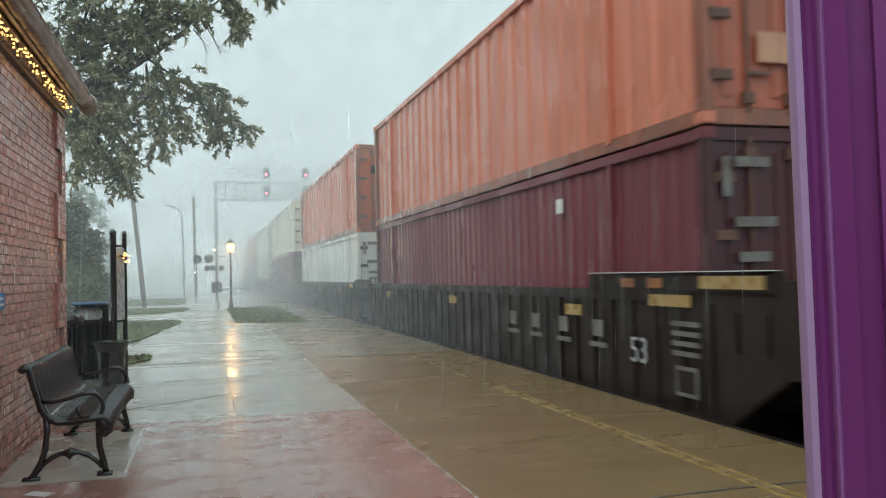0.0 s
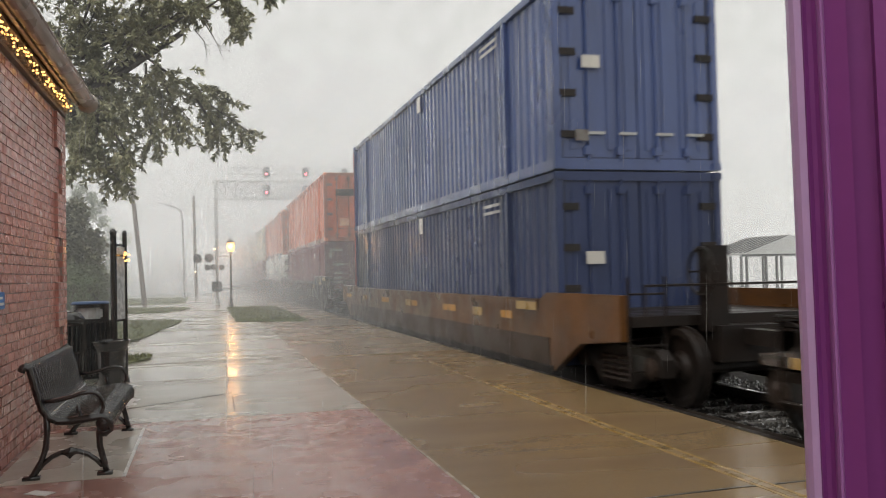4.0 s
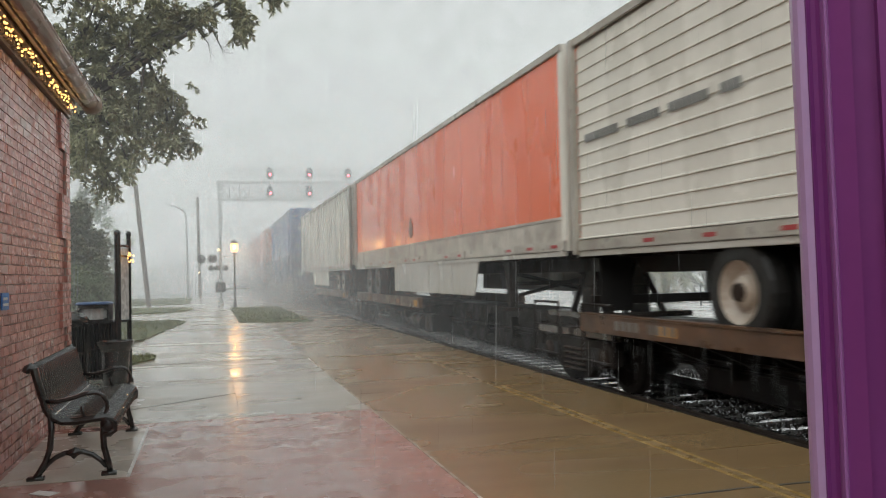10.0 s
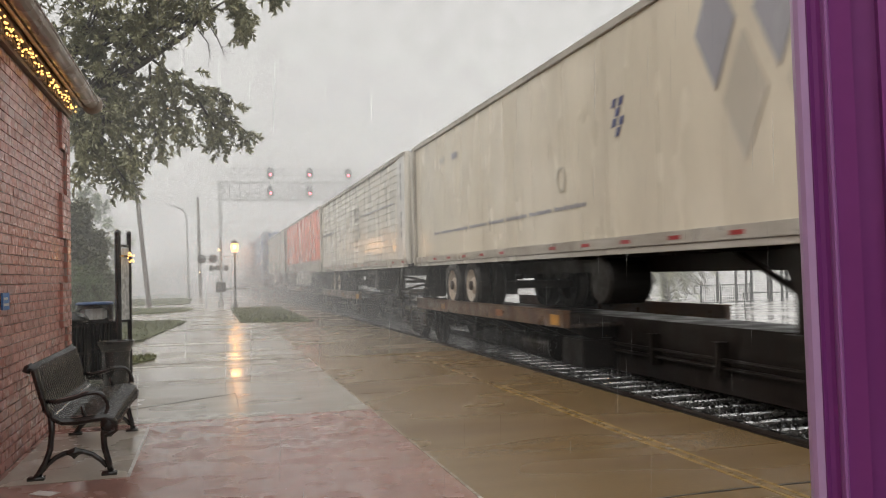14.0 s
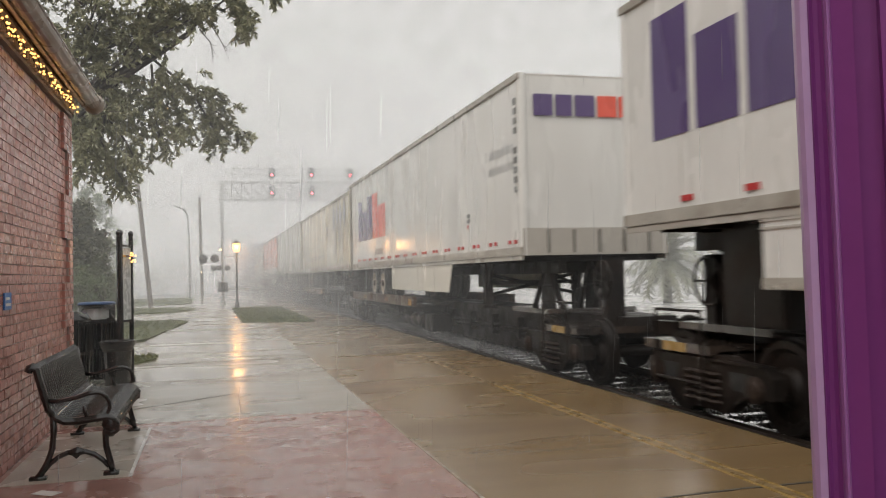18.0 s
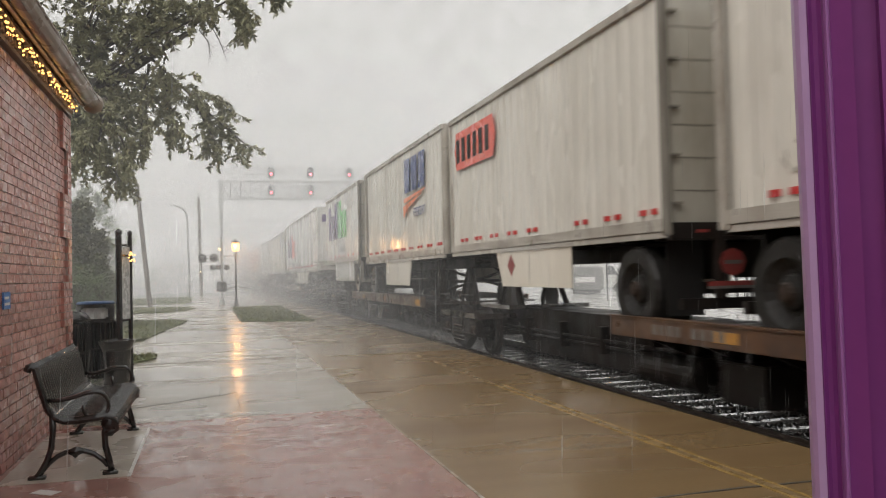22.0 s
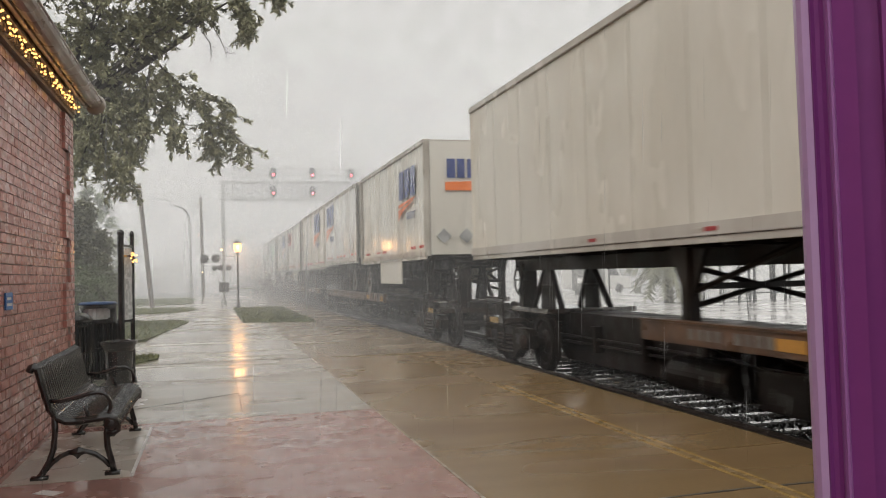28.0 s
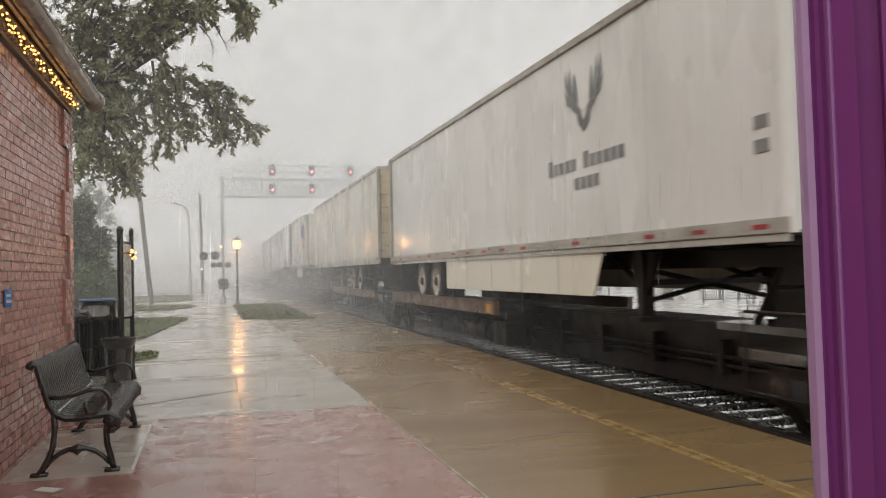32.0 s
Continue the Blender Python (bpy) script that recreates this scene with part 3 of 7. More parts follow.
def build_far_side():
    """The street and park across the track."""
    bm = bmesh.new()
    box(bm, 12.7, 200, -40, 400, -0.9, FARZ)
    solid("far_pavement", bm, FARPAVE, "bright rain-soaked pavement across the track", "pavement", "structure")
    solid("far_kerb", boxes((12.5, 12.75, -40, 300, -0.9, FARZ + 0.10), bevel=0.02), CONCRETE, "low wet concrete kerb across the track", "kerb", "structure")
    bm = bmesh.new()
    box(bm, -80, 4.3, 70, 400, -0.9, -0.02)
    solid("street", bm, ASPHALT, "wet asphalt street at the crossing", "road", "structure")
    bm = bmesh.new()
    box(bm, -80, -1.5, 11, 70, -0.9, -0.03)
    solid("side_pavement", bm, CONCRETE, "wet pale paving beside the lawns", "pavement", "structure")
    # shelter
    sh = thing("park_shelter", "open metal-roofed picnic shelter on posts", "shelter", (26.6, 37.2, FARZ))
    for px in (0, 1.15, 1.8, 3.2, 4.4):
        for py in (0, 3.0):
            part("post", boxes((px - 0.05, px + 0.05, py - 0.05, py + 0.05, 0, 2.35)), BLACK, sh)
    bm = bmesh.new()
    prism(bm, ((-0.3, 2.4), (5.2, 2.4), (5.2, 2.46), (2.4, 3.35), (-0.3, 2.46)), "y", -0.3, 3.3)
    part("roof", bm, GALV, sh, "ribbed pale metal roof")
    for i in range(9):
        y = -0.3 + i * 0.43
        bm = bmesh.new()
        prism(bm, ((-0.3, 2.465), (2.4, 3.36), (2.4, 3.41), (-0.3, 2.52)), "y", y, y + 0.06)
        part("roof_rib", bm, BLACK, sh)
    part("beam", boxes((-0.2, 5.0, -0.08, 0.08, 2.28, 2.4)), BLACK, sh)
    part("bench_rail", boxes((0.0, 4.4, 0.3, 0.7, 0.42, 0.48)), BLACK, sh)
    # railing
    fence = thing("railing", "black bar railing on wet pavement", "fence", (22.9, 36.0, FARZ))
    for k in range(24):
        part("bar", boxes((k * 0.12 - 0.008, k * 0.12 + 0.008, -0.008, 0.008, 0.08, 0.95)), BLACK, fence)
    for k in (0, 9, 16, 23):
        part("post", boxes((k * 0.12 - 0.03, k * 0.12 + 0.03, -0.03, 0.03, 0, 1.05)), BLACK, fence)
    for z in (0.08, 0.93):
        part("rail_bar", boxes((-0.02, 2.8, -0.015, 0.015, z, z + 0.04)), BLACK, fence)
    part("hoop", boxes((-0.35, 0, -0.015, 0.015, 0.9, 0.93), (-0.35, 0, -0.015, 0.015, 0.55, 0.58), (-0.36, -0.33, -0.015, 0.015, 0.55, 0.93)), BLACK, fence)
    p = thing("marker_post", "thin dark leaning marker post", "post", (19.0, 27.0, FARZ))
    bm = bmesh.new()
    tube(bm, (0, 0, 0), (-0.05, 0, 0.85), 0.022)
    part("stake", bm, BLACK, p)
    # sign panel far off, white bars on a dark board
    sg = thing("dark_sign_board", "dark advertising board with pale bars", "sign", (25.9, 58, FARZ))
    part("board", boxes((0, 2.6, 0, 0.25, 0.3, 2.0)), LOGOGREY, sg)
    part("bar", boxes((0.3, 1.9, -0.03, -0.004, 0.85, 1.25)), WHITETAPE, sg, "pale bars of writing")
    part("leg", boxes((0.2, 2.35, 0, 0.25, 0, 0.3),), BLACK, sg)
    van = thing("parked_van", "pale parked van far across the street", "van", (27, 61, FARZ))
    bm = bmesh.new()
    prism(bm, ((0, 0.35), (5.2, 0.35), (5.2, 1.2), (4.4, 1.35), (3.9, 2.2), (0.1, 2.25)), "y", 0, 1.9)
    part("van_body", bm, CLEANWHITE, van)
    bm = bmesh.new()
    prism(bm, ((3.3, 1.35), (4.25, 1.35), (3.85, 2.05), (3.3, 2.05)), "y", -0.01, 0.0)
    part("side_window", bm, BLACK, van)
    for wx in (0.9, 4.2):
        bm = bmesh.new()
        lathe(bm, ((0.34, -0.02), (0.36, 0.1), (0.34, 0.22)), (wx, 0, 0.36), 14, "y")
        part("wheel", bm, TYRE, van)
    # lamp across the street
    lp = thing("far_street_lamp", "lit lantern lamp on a slim post", "street lamp", (23.0, 46.3, FARZ))
    bm = bmesh.new()
    tube(bm, (0, 0, 0), (0, 0, 3.5), 0.05)
    part("post", bm, BLACK, lp)
    bm = bmesh.new()
    lathe(bm, ((0.08, 3.5), (0.22, 3.6), (0.24, 3.95), (0.1, 4.1)), seg=12)
    part("globe", bm, LAMPGLOW, lp)


def build_wall():
    """The brick station: wall along the platform with raised corner blocks, dentils and eaves."""
    X, Y1, TOP = -1.5, 9.96, 3.2
    w = thing("wall_station", "red brick station wall with raised corner blocks", "wall", kind="structure")
    part("mortar_core", boxes((X - 0.30, X - 0.012, -6, Y1 - 0.012, -0.1, TOP), (-9, X - 0.30, Y1 - 0.3, Y1 - 0.01, -0.1, TOP), (-9, -8.7, -6, Y1 - 0.3, -0.1, TOP), (-8.7, X - 0.3, -6, -5.7, -0.1, TOP)), MORTAR, w)
    L, C = 0.2325, 0.0775
    me = finish(boxes((-0.04, 0, 0.0, L - 0.011, 0.0, C - 0.010), bevel=0.0015), "brick", BRICK)
    half = finish(boxes((-0.04, 0, 0.0, L / 2 - 0.011, 0.0, C - 0.010), bevel=0.003), "brick", BRICK)
    rest = bmesh.new()
    jig = random.Random(6)
    count = 0
    nrow = int(TOP / C)
    bands = []
    for r in range(nrow):
        z = r * C
        band = int((TOP - z - 0.02) / 0.455)
        proud = 9.42 if band % 2 == 0 else 9.70
        # field bricks up to the raised block, then the block's own bricks to the corner
        spans = []
        y = proud + (0 if r % 2 else L / 2)
        while y > -5.9:
            spans.append((max(y - L, -6), min(y, proud), 0.0))
            y -= L
        y = Y1
        first = L if r % 2 else L / 2
        while y > proud + 0.03:
            spans.append((max(y - first, proud), y, 0.03))
            y -= first
            first = L
        for y0, y1, out in spans:
            if y1 - y0 < 0.03:
                continue
            whole = abs(y1 - y0 - L) < 1e-6
            if whole and y0 > 7.2 and 0.8 < z < 2.6 and count < 300:
                shared("brick", me, w, pose(X + out, y0, z))
                count += 1
            else:
                box(rest, X + out - 0.04, X + out + jig.uniform(-0.0015, 0.0015), y0, y1 - 0.011, z, z + C - 0.010)
        bands.append((X - 0.02, X + 0.019, proud + 0.002, Y1 - 0.012, z, z + C))
    part("block_core", boxes(*bands), MORTAR, w, "mortar of the raised corner blocks")
    # the courses past the nearest ones, and the end wall round the corner
    for r in range(nrow):
        z = r * C
        x = X - 0.008 + (0.0 if r % 2 else -L / 2)
        while x > -6:
            x -= L
            box(rest, x, x + L - 0.011, Y1 - 0.03, Y1, z, z + C - 0.010)
    tagged(part("bricks", rest, BRICK, w), kind="stuff")
    # cap, dentils, frieze
    part("string_course", boxes((X - 0.1, X + 0.035, -6, Y1 + 0.03, TOP, TOP + 0.035)), BROWN, w, "dark string course")
    me = finish(boxes((0, 0.06, 0, 0.05, 0, 0.055)), "dentil", CREAM)
    for k in range(34):
        shared("dentil", me, w, pose(X, Y1 - 0.05 - k * 0.105, TOP + 0.04))
    part("frieze", boxes((X - 0.2, X, -6, Y1, TOP + 0.035, TOP + 0.34)), CREAM, w)
    plq = thing("wall_plaque", "small blue sign plate on the brick wall", "sign", (X + 0.004, 6.86, 1.2))
    part("plate", boxes((0, 0.012, 0, 0.22, 0, 0.13), bevel=0.003), BLUEPLASTIC, plq)
    part("writing_bar", boxes((0.012, 0.014, 0.03, 0.19, 0.03, 0.05), (0.012, 0.014, 0.03, 0.16, 0.075, 0.095)), WHITETAPE, plq)
    # eaves
    ev = thing("eaves", "cream boarded eaves with dark fascia", "eaves", kind="structure")
    bm = bmesh.new()
    prism(bm, ((X - 0.02, 3.33), (X + 0.10, 3.33), (X + 0.10, 3.36), (X + 0.02, 3.44), (X - 0.02, 3.44)), "y", -6, Y1 + 0.06)
    part("crown_moulding", bm, CREAM, ev)
    part("soffit", boxes((X - 0.3, X + 0.17, -6, Y1 + 0.08, 3.44, 3.47)), BROWN, ev)
    part("fascia", boxes((X + 0.13, X + 0.16, -6, Y1 + 0.08, 3.34, 3.6)), BROWN, ev)
    part("edge_strip", boxes((X + 0.155, X + 0.175, -6, Y1 + 0.09, 3.325, 3.345)), CREAM, ev)
    # gutter: a half-round trough with a ball end
    gt = thing("gutter", "cream half-round rain gutter with ball end", "gutter", kind="structure")
    bm = bmesh.new()
    cx, cz, r = X + 0.245, 3.395, 0.085
    ring = [(cx + r * math.cos(a), cz + r * math.sin(a)) for a in [math.pi + math.pi * i / 10 for i in range(11)]]
    ring += [(cx + (r - 0.008) * math.cos(a), cz + (r - 0.008) * math.sin(a)) for a in [2 * math.pi - math.pi * i / 10 for i in range(11)]]
    prism(bm, ring, "y", -6, Y1 + 0.05)
    part("trough", bm, GUTTER, gt)
    bm = bmesh.new()
    for dx in (-1, 1):
        tube(bm, (cx + dx * r, -6, cz), (cx + dx * r, Y1 + 0.05, cz), 0.011, seg=8)
    part("bead", bm, GUTTER, gt)
    bm = bmesh.new()
    bmesh.ops.create_uvsphere(bm, u_segments=18, v_segments=12, radius=0.115, matrix=Matrix.Translation((cx + 0.005, Y1 + 0.06, cz - 0.02)))
    part("ball_end", bm, GUTTER, gt, smooth=True)
    roof = bmesh.new()
    prism(roof, ((X + 0.2, 3.48), (X + 0.2, 3.52), (-5.2, 5.5), (-9.2, 3.52), (-9.2, 3.48)), "y", -6, Y1 + 0.1)
    solid("roof_station", roof, BROWN, "dark pitched station roof", "roof", "structure")
    # fairy lights
    st = thing("string_lights", "warm white string lights under the eaves", "string lights")
    rnd = random.Random(5)
    bm = bmesh.new()
    bmesh.ops.create_icosphere(bm, subdivisions=2, radius=0.0095)
    me = finish(bm, "bulb", BULB, True)
    # two strands wound loosely round each other
    for strand in range(2):
        pts = []
        for i in range(46):
            y = 6.2 + (i + 0.5 * strand) * (Y1 - 6.25) / 46
            pts.append((X + 0.085 + rnd.uniform(-0.012, 0.012), y, 3.275 + (0.036 if strand else -0.03) * math.sin(i * 0.9) + rnd.uniform(-0.028, 0.028)))
        bm = bmesh.new()
        path_tube(bm, pts, 0.004, 5)
        part("wire", bm, BLACK, st)
        for p in pts:
            shared("bulb", me, st, pose(p[0] + rnd.uniform(0, 0.02), p[1], p[2] + rnd.uniform(-0.02, 0.015)))



def build_bench(at):
    b = thing("park_bench", "black slatted steel park bench with curled armrests", "bench", at)
    y0, y1 = 0.0, 1.80
    # side profile of seat and back: x grows to the platform, z up
    prof = [(-0.635, 0.775), (-0.625, 0.80), (-0.60, 0.812), (-0.572, 0.79), (-0.545, 0.70), (-0.515, 0.60), (-0.48, 0.50), (-0.43, 0.44), (-0.36, 0.415), (-0.25, 0.41), (-0.13, 0.425), (-0.03, 0.43), (0.02, 0.41), (0.045, 0.375), (0.042, 0.335), (0.01, 0.312), (-0.04, 0.315)]
    # narrow slats running across the seat
    n = 24
    cut = [(-0.0165 * math.cos(2 * math.pi * k / 10), 0.010 * math.sin(2 * math.pi * k / 10)) for k in range(10)]
    bm = bmesh.new()
    rings = []
    for k, (x, z) in enumerate(prof):
        d = Vector(prof[min(k + 1, len(prof) - 1)]) - Vector(prof[max(k - 1, 0)])
        nx, nz = -d.y / d.length, d.x / d.length
        rings.append([bm.verts.new((x + nx * o, w_, z + nz * o)) for w_, o in cut])
    for ra, rb in zip(rings, rings[1:]):
        for k in range(10):
            bm.faces.new((ra[k], ra[(k + 1) % 10], rb[(k + 1) % 10], rb[k]))
    bm.faces.new(rings[0])
    bm.faces.new(rings[-1])
    slat = finish(bm, "slat", BLACKMETAL, True)
    for i in range(n):
        shared("slat", slat, b, pose(0, y0 + 0.04 + (y1 - 0.08) * i / (n - 1), 0))
    bm = bmesh.new()
    for x, z in (prof[0], prof[7], prof[-1]):
        tube(bm, (x, y0, z), (x, y1, z), 0.016, seg=8)
    part("cross_tube", bm, BLACKMETAL, b)
    for y in (y0, y1):
        f = 0.026
        bm = bmesh.new()
        path_tube(bm, [(x - 0.012, y, z - 0.014) for x, z in prof], 0.031, 8)
        lathe(bm, ((0.02, -0.028), (0.058, -0.024), (0.058, 0.024), (0.02, 0.028)), (-0.02, y, 0.365), 14, "y")
        part("side_frame", bm, BLACKMETAL, b, smooth=True)
        bm = bmesh.new()
        path_tube(bm, [(-0.46, y, 0.45), (-0.455, y, 0.33), (-0.465, y, 0.22), (-0.50, y, 0.12), (-0.56, y, 0.03), (-0.58, y, 0.012)], f, 8)
        box(bm, -0.64, -0.51, y - 0.035, y + 0.035, 0, 0.022)
        part("rear_leg", bm, BLACKMETAL, b, smooth=True)
        bm = bmesh.new()
        path_tube(bm, [(-0.03, y, 0.40), (-0.055, y, 0.30), (-0.05, y, 0.2), (-0.02, y, 0.1), (0.0, y, 0.02)], f, 8)
        box(bm, -0.07, 0.05, y - 0.035, y + 0.035, 0, 0.022)
        part("front_leg", bm, BLACKMETAL, b, smooth=True)
        bm = bmesh.new()
        path_tube(bm, [(-0.53, y, 0.06), (-0.48, y, 0.11), (-0.42, y, 0.15), (-0.35, y, 0.175), (-0.28, y, 0.178), (-0.21, y, 0.175), (-0.14, y, 0.15), (-0.08, y, 0.11), (-0.03, y, 0.06)], 0.019, 8)
        prism(bm, ((-0.35, 0.17), (-0.335, 0.192), (-0.31, 0.2), (-0.28, 0.21), (-0.25, 0.2), (-0.225, 0.192), (-0.21, 0.17), (-0.25, 0.155), (-0.28, 0.13), (-0.31, 0.155)), "y", y - 0.02, y + 0.02)
        part("stretcher", bm, BLACKMETAL, b, "arched stretcher with a round boss", smooth=True)
        bm = bmesh.new()
        pts = [(-0.50, y, 0.55), (-0.40, y, 0.545), (-0.28, y, 0.565), (-0.19, y, 0.59)]
        for k in range(12):
            a = radians(90 - k * 25)
            pts.append((-0.12 + 0.10 * math.cos(a), y, 0.495 + 0.10 * math.sin(a)))
        path_tube(bm, pts, 0.0165, 8)
        part("armrest", bm, BLACKMETAL, b, "curled round-bar armrest", smooth=True)
    # the whole seat is shallow from front to back
    for o in b.children:
        if o.data.users == 1:
            o.data.transform(Matrix.Diagonal((0.86, 1, 1, 1)))
    slat.transform(Matrix.Diagonal((0.86, 1, 1, 1)))
    return b


def build_street_things():
    # map sign in a planter
    s = thing("planter", "dark flared square planter pot", "planter", (-1.2, 11.6, 0))
    bm = bmesh.new()
    lathe(bm, ((0.13, 0), (0.15, 0.02), (0.17, 0.25), (0.185, 0.5), (0.235, 0.60), (0.245, 0.63), (0.2, 0.63), (0.18, 0.55)), seg=20)
    part("pot", bm, BLACKMETAL, s)
    bm = bmesh.new()
    lathe(bm, ((0.02, 0.54), (0.19, 0.55), (0.02, 0.57)), seg=16)
    part("soil", bm, BARK, s)
    k = thing("map_sign", "black framed map sign on two ball-topped posts", "sign", (-1.14, 12.05, 0))
    for x, r in ((-0.062, 0.042), (0.05, 0.03)):
        bm = bmesh.new()
        tube(bm, (x, 0 if x < 0 else 0.35, 0), (x, 0 if x < 0 else 0.35, 1.97), r, seg=12)
        tube(bm, (x, 0 if x < 0 else 0.35, 0), (x, 0 if x < 0 else 0.35, 0.06), r * 1.6, seg=12)
        part("post", bm, BLACKMETAL, k)
        bm = bmesh.new()
        lathe(bm, ((r * 0.7, 1.965), (r * 1.1, 1.98), (r * 0.8, 2.0), (r * 1.15, 2.03), (r * 1.1, 2.06), (r * 0.4, 2.09)), (x, 0 if x < 0 else 0.35, 0), 12)
        part("finial", bm, BLACKMETAL, k, smooth=True)
    bm = bmesh.new()
    prism(bm, ((-0.045, 0.02), (0.045, 0.34), (0.055, 0.335), (-0.035, 0.015)), "z", 0.85, 1.85)
    part("panel", bm, PLASTIC, k, "pale map panel behind glass")
    for z in (0.84, 1.72, 1.86):
        bm = bmesh.new()
        prism(bm, ((-0.06, 0.0), (0.05, 0.36), (0.07, 0.35), (-0.04, -0.01)), "z", z, z + 0.03)
        part("frame_bar", bm, BLACKMETAL, k)
    st = thing("string_lights", "small cluster of warm string lights on the sign", "string lights", (-1.10, 12.0, 1.70))
    bm = bmesh.new()
    bmesh.ops.create_icosphere(bm, subdivisions=2, radius=0.012)
    me = finish(bm, "bulb", BULB, True)
    rnd = random.Random(2)
    pts = [(rnd.uniform(0.02, 0.08), rnd.uniform(-0.02, 0.3), rnd.uniform(-0.05, 0.12)) for _ in range(12)]
    for p in pts:
        shared("bulb", me, st, pose(*p))
    bm = bmesh.new()
    path_tube(bm, pts, 0.003, 4)
    part("wire", bm, BLACK, st)
    # litter bins
    for k_, (x, y, lined) in enumerate(((-1.60, 12.9, True), (-1.86, 12.2, False))):
        b = thing("litter_bin", "black slatted litter bin" + (" with clear liner under a blue hood" if lined else " with a domed lid"), "bin", (x, y, 0), "litter bins")
        r = 0.255
        for i in range(26):
            a = 2 * math.pi * i / 26
            bm = bmesh.new()
            path_tube(bm, [(r * 0.9 * math.cos(a), r * 0.9 * math.sin(a), 0.03), (r * math.cos(a), r * math.sin(a), 0.5), (r * 1.02 * math.cos(a), r * 1.02 * math.sin(a), 0.82)], 0.017, 5)
            part("slat", bm, BLACKMETAL, b)
        bm = bmesh.new()
        lathe(bm, ((0.2, 0.02), (0.215, 0.4), (0.225, 0.8), (0.19, 0.8)), seg=18)
        part("liner", bm, BLACK, b)
        for z in (0.05, 0.45, 0.82):
            bm = bmesh.new()
            lathe(bm, ((r * 0.98, z - 0.015), (r * 1.06, z - 0.015), (r * 1.06, z + 0.015), (r * 0.98, z + 0.015)), seg=20, cap=False)
            part("hoop", bm, BLACKMETAL, b)
        if lined:
            # hood: a drum with a wide opening to the platform, the liner seen in it
            bm = bmesh.new()
            for i in range(36):
                a0, a1 = 2 * math.pi * i / 36, 2 * math.pi * (i + 1) / 36
                am = (a0 + a1) / 2 + math.pi / 2
                gap = abs((am + math.pi) % (2 * math.pi) - math.pi) < radians(48)
                edge = gap and abs((am + math.pi) % (2 * math.pi) - math.pi) > radians(40)
                for z0, z1 in (((0.80, 0.865 + 0.02 * edge), (1.02 - 0.02 * edge, 1.07)) if gap else ((0.80, 1.07),)):
                    q = [(0.25 * math.cos(a0), 0.25 * math.sin(a0)), (0.25 * math.cos(a1), 0.25 * math.sin(a1)), (0.235 * math.cos(a1), 0.235 * math.sin(a1)), (0.235 * math.cos(a0), 0.235 * math.sin(a0))]
                    prism(bm, q, "z", z0, z1)
            part("hood", bm, BLACKMETAL, b, "black hood with a wide opening")
            bm = bmesh.new()
            for i in range(28):
                a0, a1 = 2 * math.pi * i / 28, 2 * math.pi * (i + 1) / 28
                q0, q1 = 0.205 + 0.02 * (i % 2), 0.205 + 0.02 * ((i + 1) % 2)
                q = [(q0 * math.cos(a0), q0 * math.sin(a0)), (q1 * math.cos(a1), q1 * math.sin(a1)), (0.17 * math.cos(a1), 0.17 * math.sin(a1)), (0.17 * math.cos(a0), 0.17 * math.sin(a0))]
                prism(bm, q, "z", 0.80, 1.05)
            part("bag", bm, PLASTIC, b, "crumpled clear bin liner")
            bm = bmesh.new()
            lathe(bm, ((0.255, 1.07), (0.26, 1.085), (0.23, 1.105), (0.05, 1.11)), seg=24)
            part("hood_top", bm, DARKBLUE, b, "wet blue-grey hood top")
        else:
            bm = bmesh.new()
            lathe(bm, ((0.27, 0.86), (0.28, 0.9), (0.22, 0.97), (0.1, 1.0), (0.02, 1.01)), seg=20)
            part("lid", bm, BLACKMETAL, b, smooth=True)
    # lit lantern lamp
    lp = thing("lantern_lamp", "lit lantern street lamp on a slim black post", "street lamp", (1.09, 40.37, 0))
    bm = bmesh.new()
    lathe(bm, ((0.11, 0), (0.11, 0.12), (0.07, 0.3), (0.05, 0.45), (0.04, 2.5), (0.06, 2.55), (0.05, 2.62)), seg=12)
    part("post", bm, BLACKMETAL, lp)
    bm = bmesh.new()
    lathe(bm, ((0.10, 2.62), (0.165, 2.72), (0.18, 2.92), (0.15, 3.02)), seg=16)
    part("globe", bm, LAMPGLOW, lp, "warm glowing globe", smooth=True)
    bm = bmesh.new()
    lathe(bm, ((0.22, 3.02), (0.15, 3.10), (0.05, 3.16), (0.03, 3.24)), seg=12)
    part("cap", bm, BLACKMETAL, lp)
    li = new("lantern_light", bpy.data.lights.new("lantern_light", "POINT"))
    li.data.energy, li.data.color, li.data.shadow_soft_size = 45, (1.0, 0.50, 0.17), 0.2
    li.location = (1.09, 40.1, 2.84)
    # poles
    for name, label, pts, r in (
        ("utility_pole", "leaning weathered wooden utility pole", [(-3.02, 45, 0), (-3.6, 45, 6.3)], 0.13),
        ("utility_pole", "tall weathered wooden utility pole", [(-0.81, 70, 0), (-0.92, 70, 7.95)], 0.14),
    ):
        o = thing(name, label, "pole", pts[0])
        bm = bmesh.new()
        tube(bm, (0, 0, 0), Vector(pts[1]) - Vector(pts[0]), r, r * 0.8, 10)
        part("shaft", bm, WOOD, o)
    o = thing("street_light", "grey steel street light with curved arm", "street lamp", (-1.52, 62, 0))
    bm = bmesh.new()
    path_tube(bm, [(0, 0, 0), (-0.03, 0, 3), (-0.08, 0, 5.6), (-0.18, 0, 6.1), (-0.45, 0, 6.42), (-0.9, 0, 6.58)], 0.07, 8)
    part("column", bm, GALV, o)
    part("lamp_head", boxes((-1.25, -0.8, -0.12, 0.12, 6.52, 6.64), bevel=0.03), GALV, o)
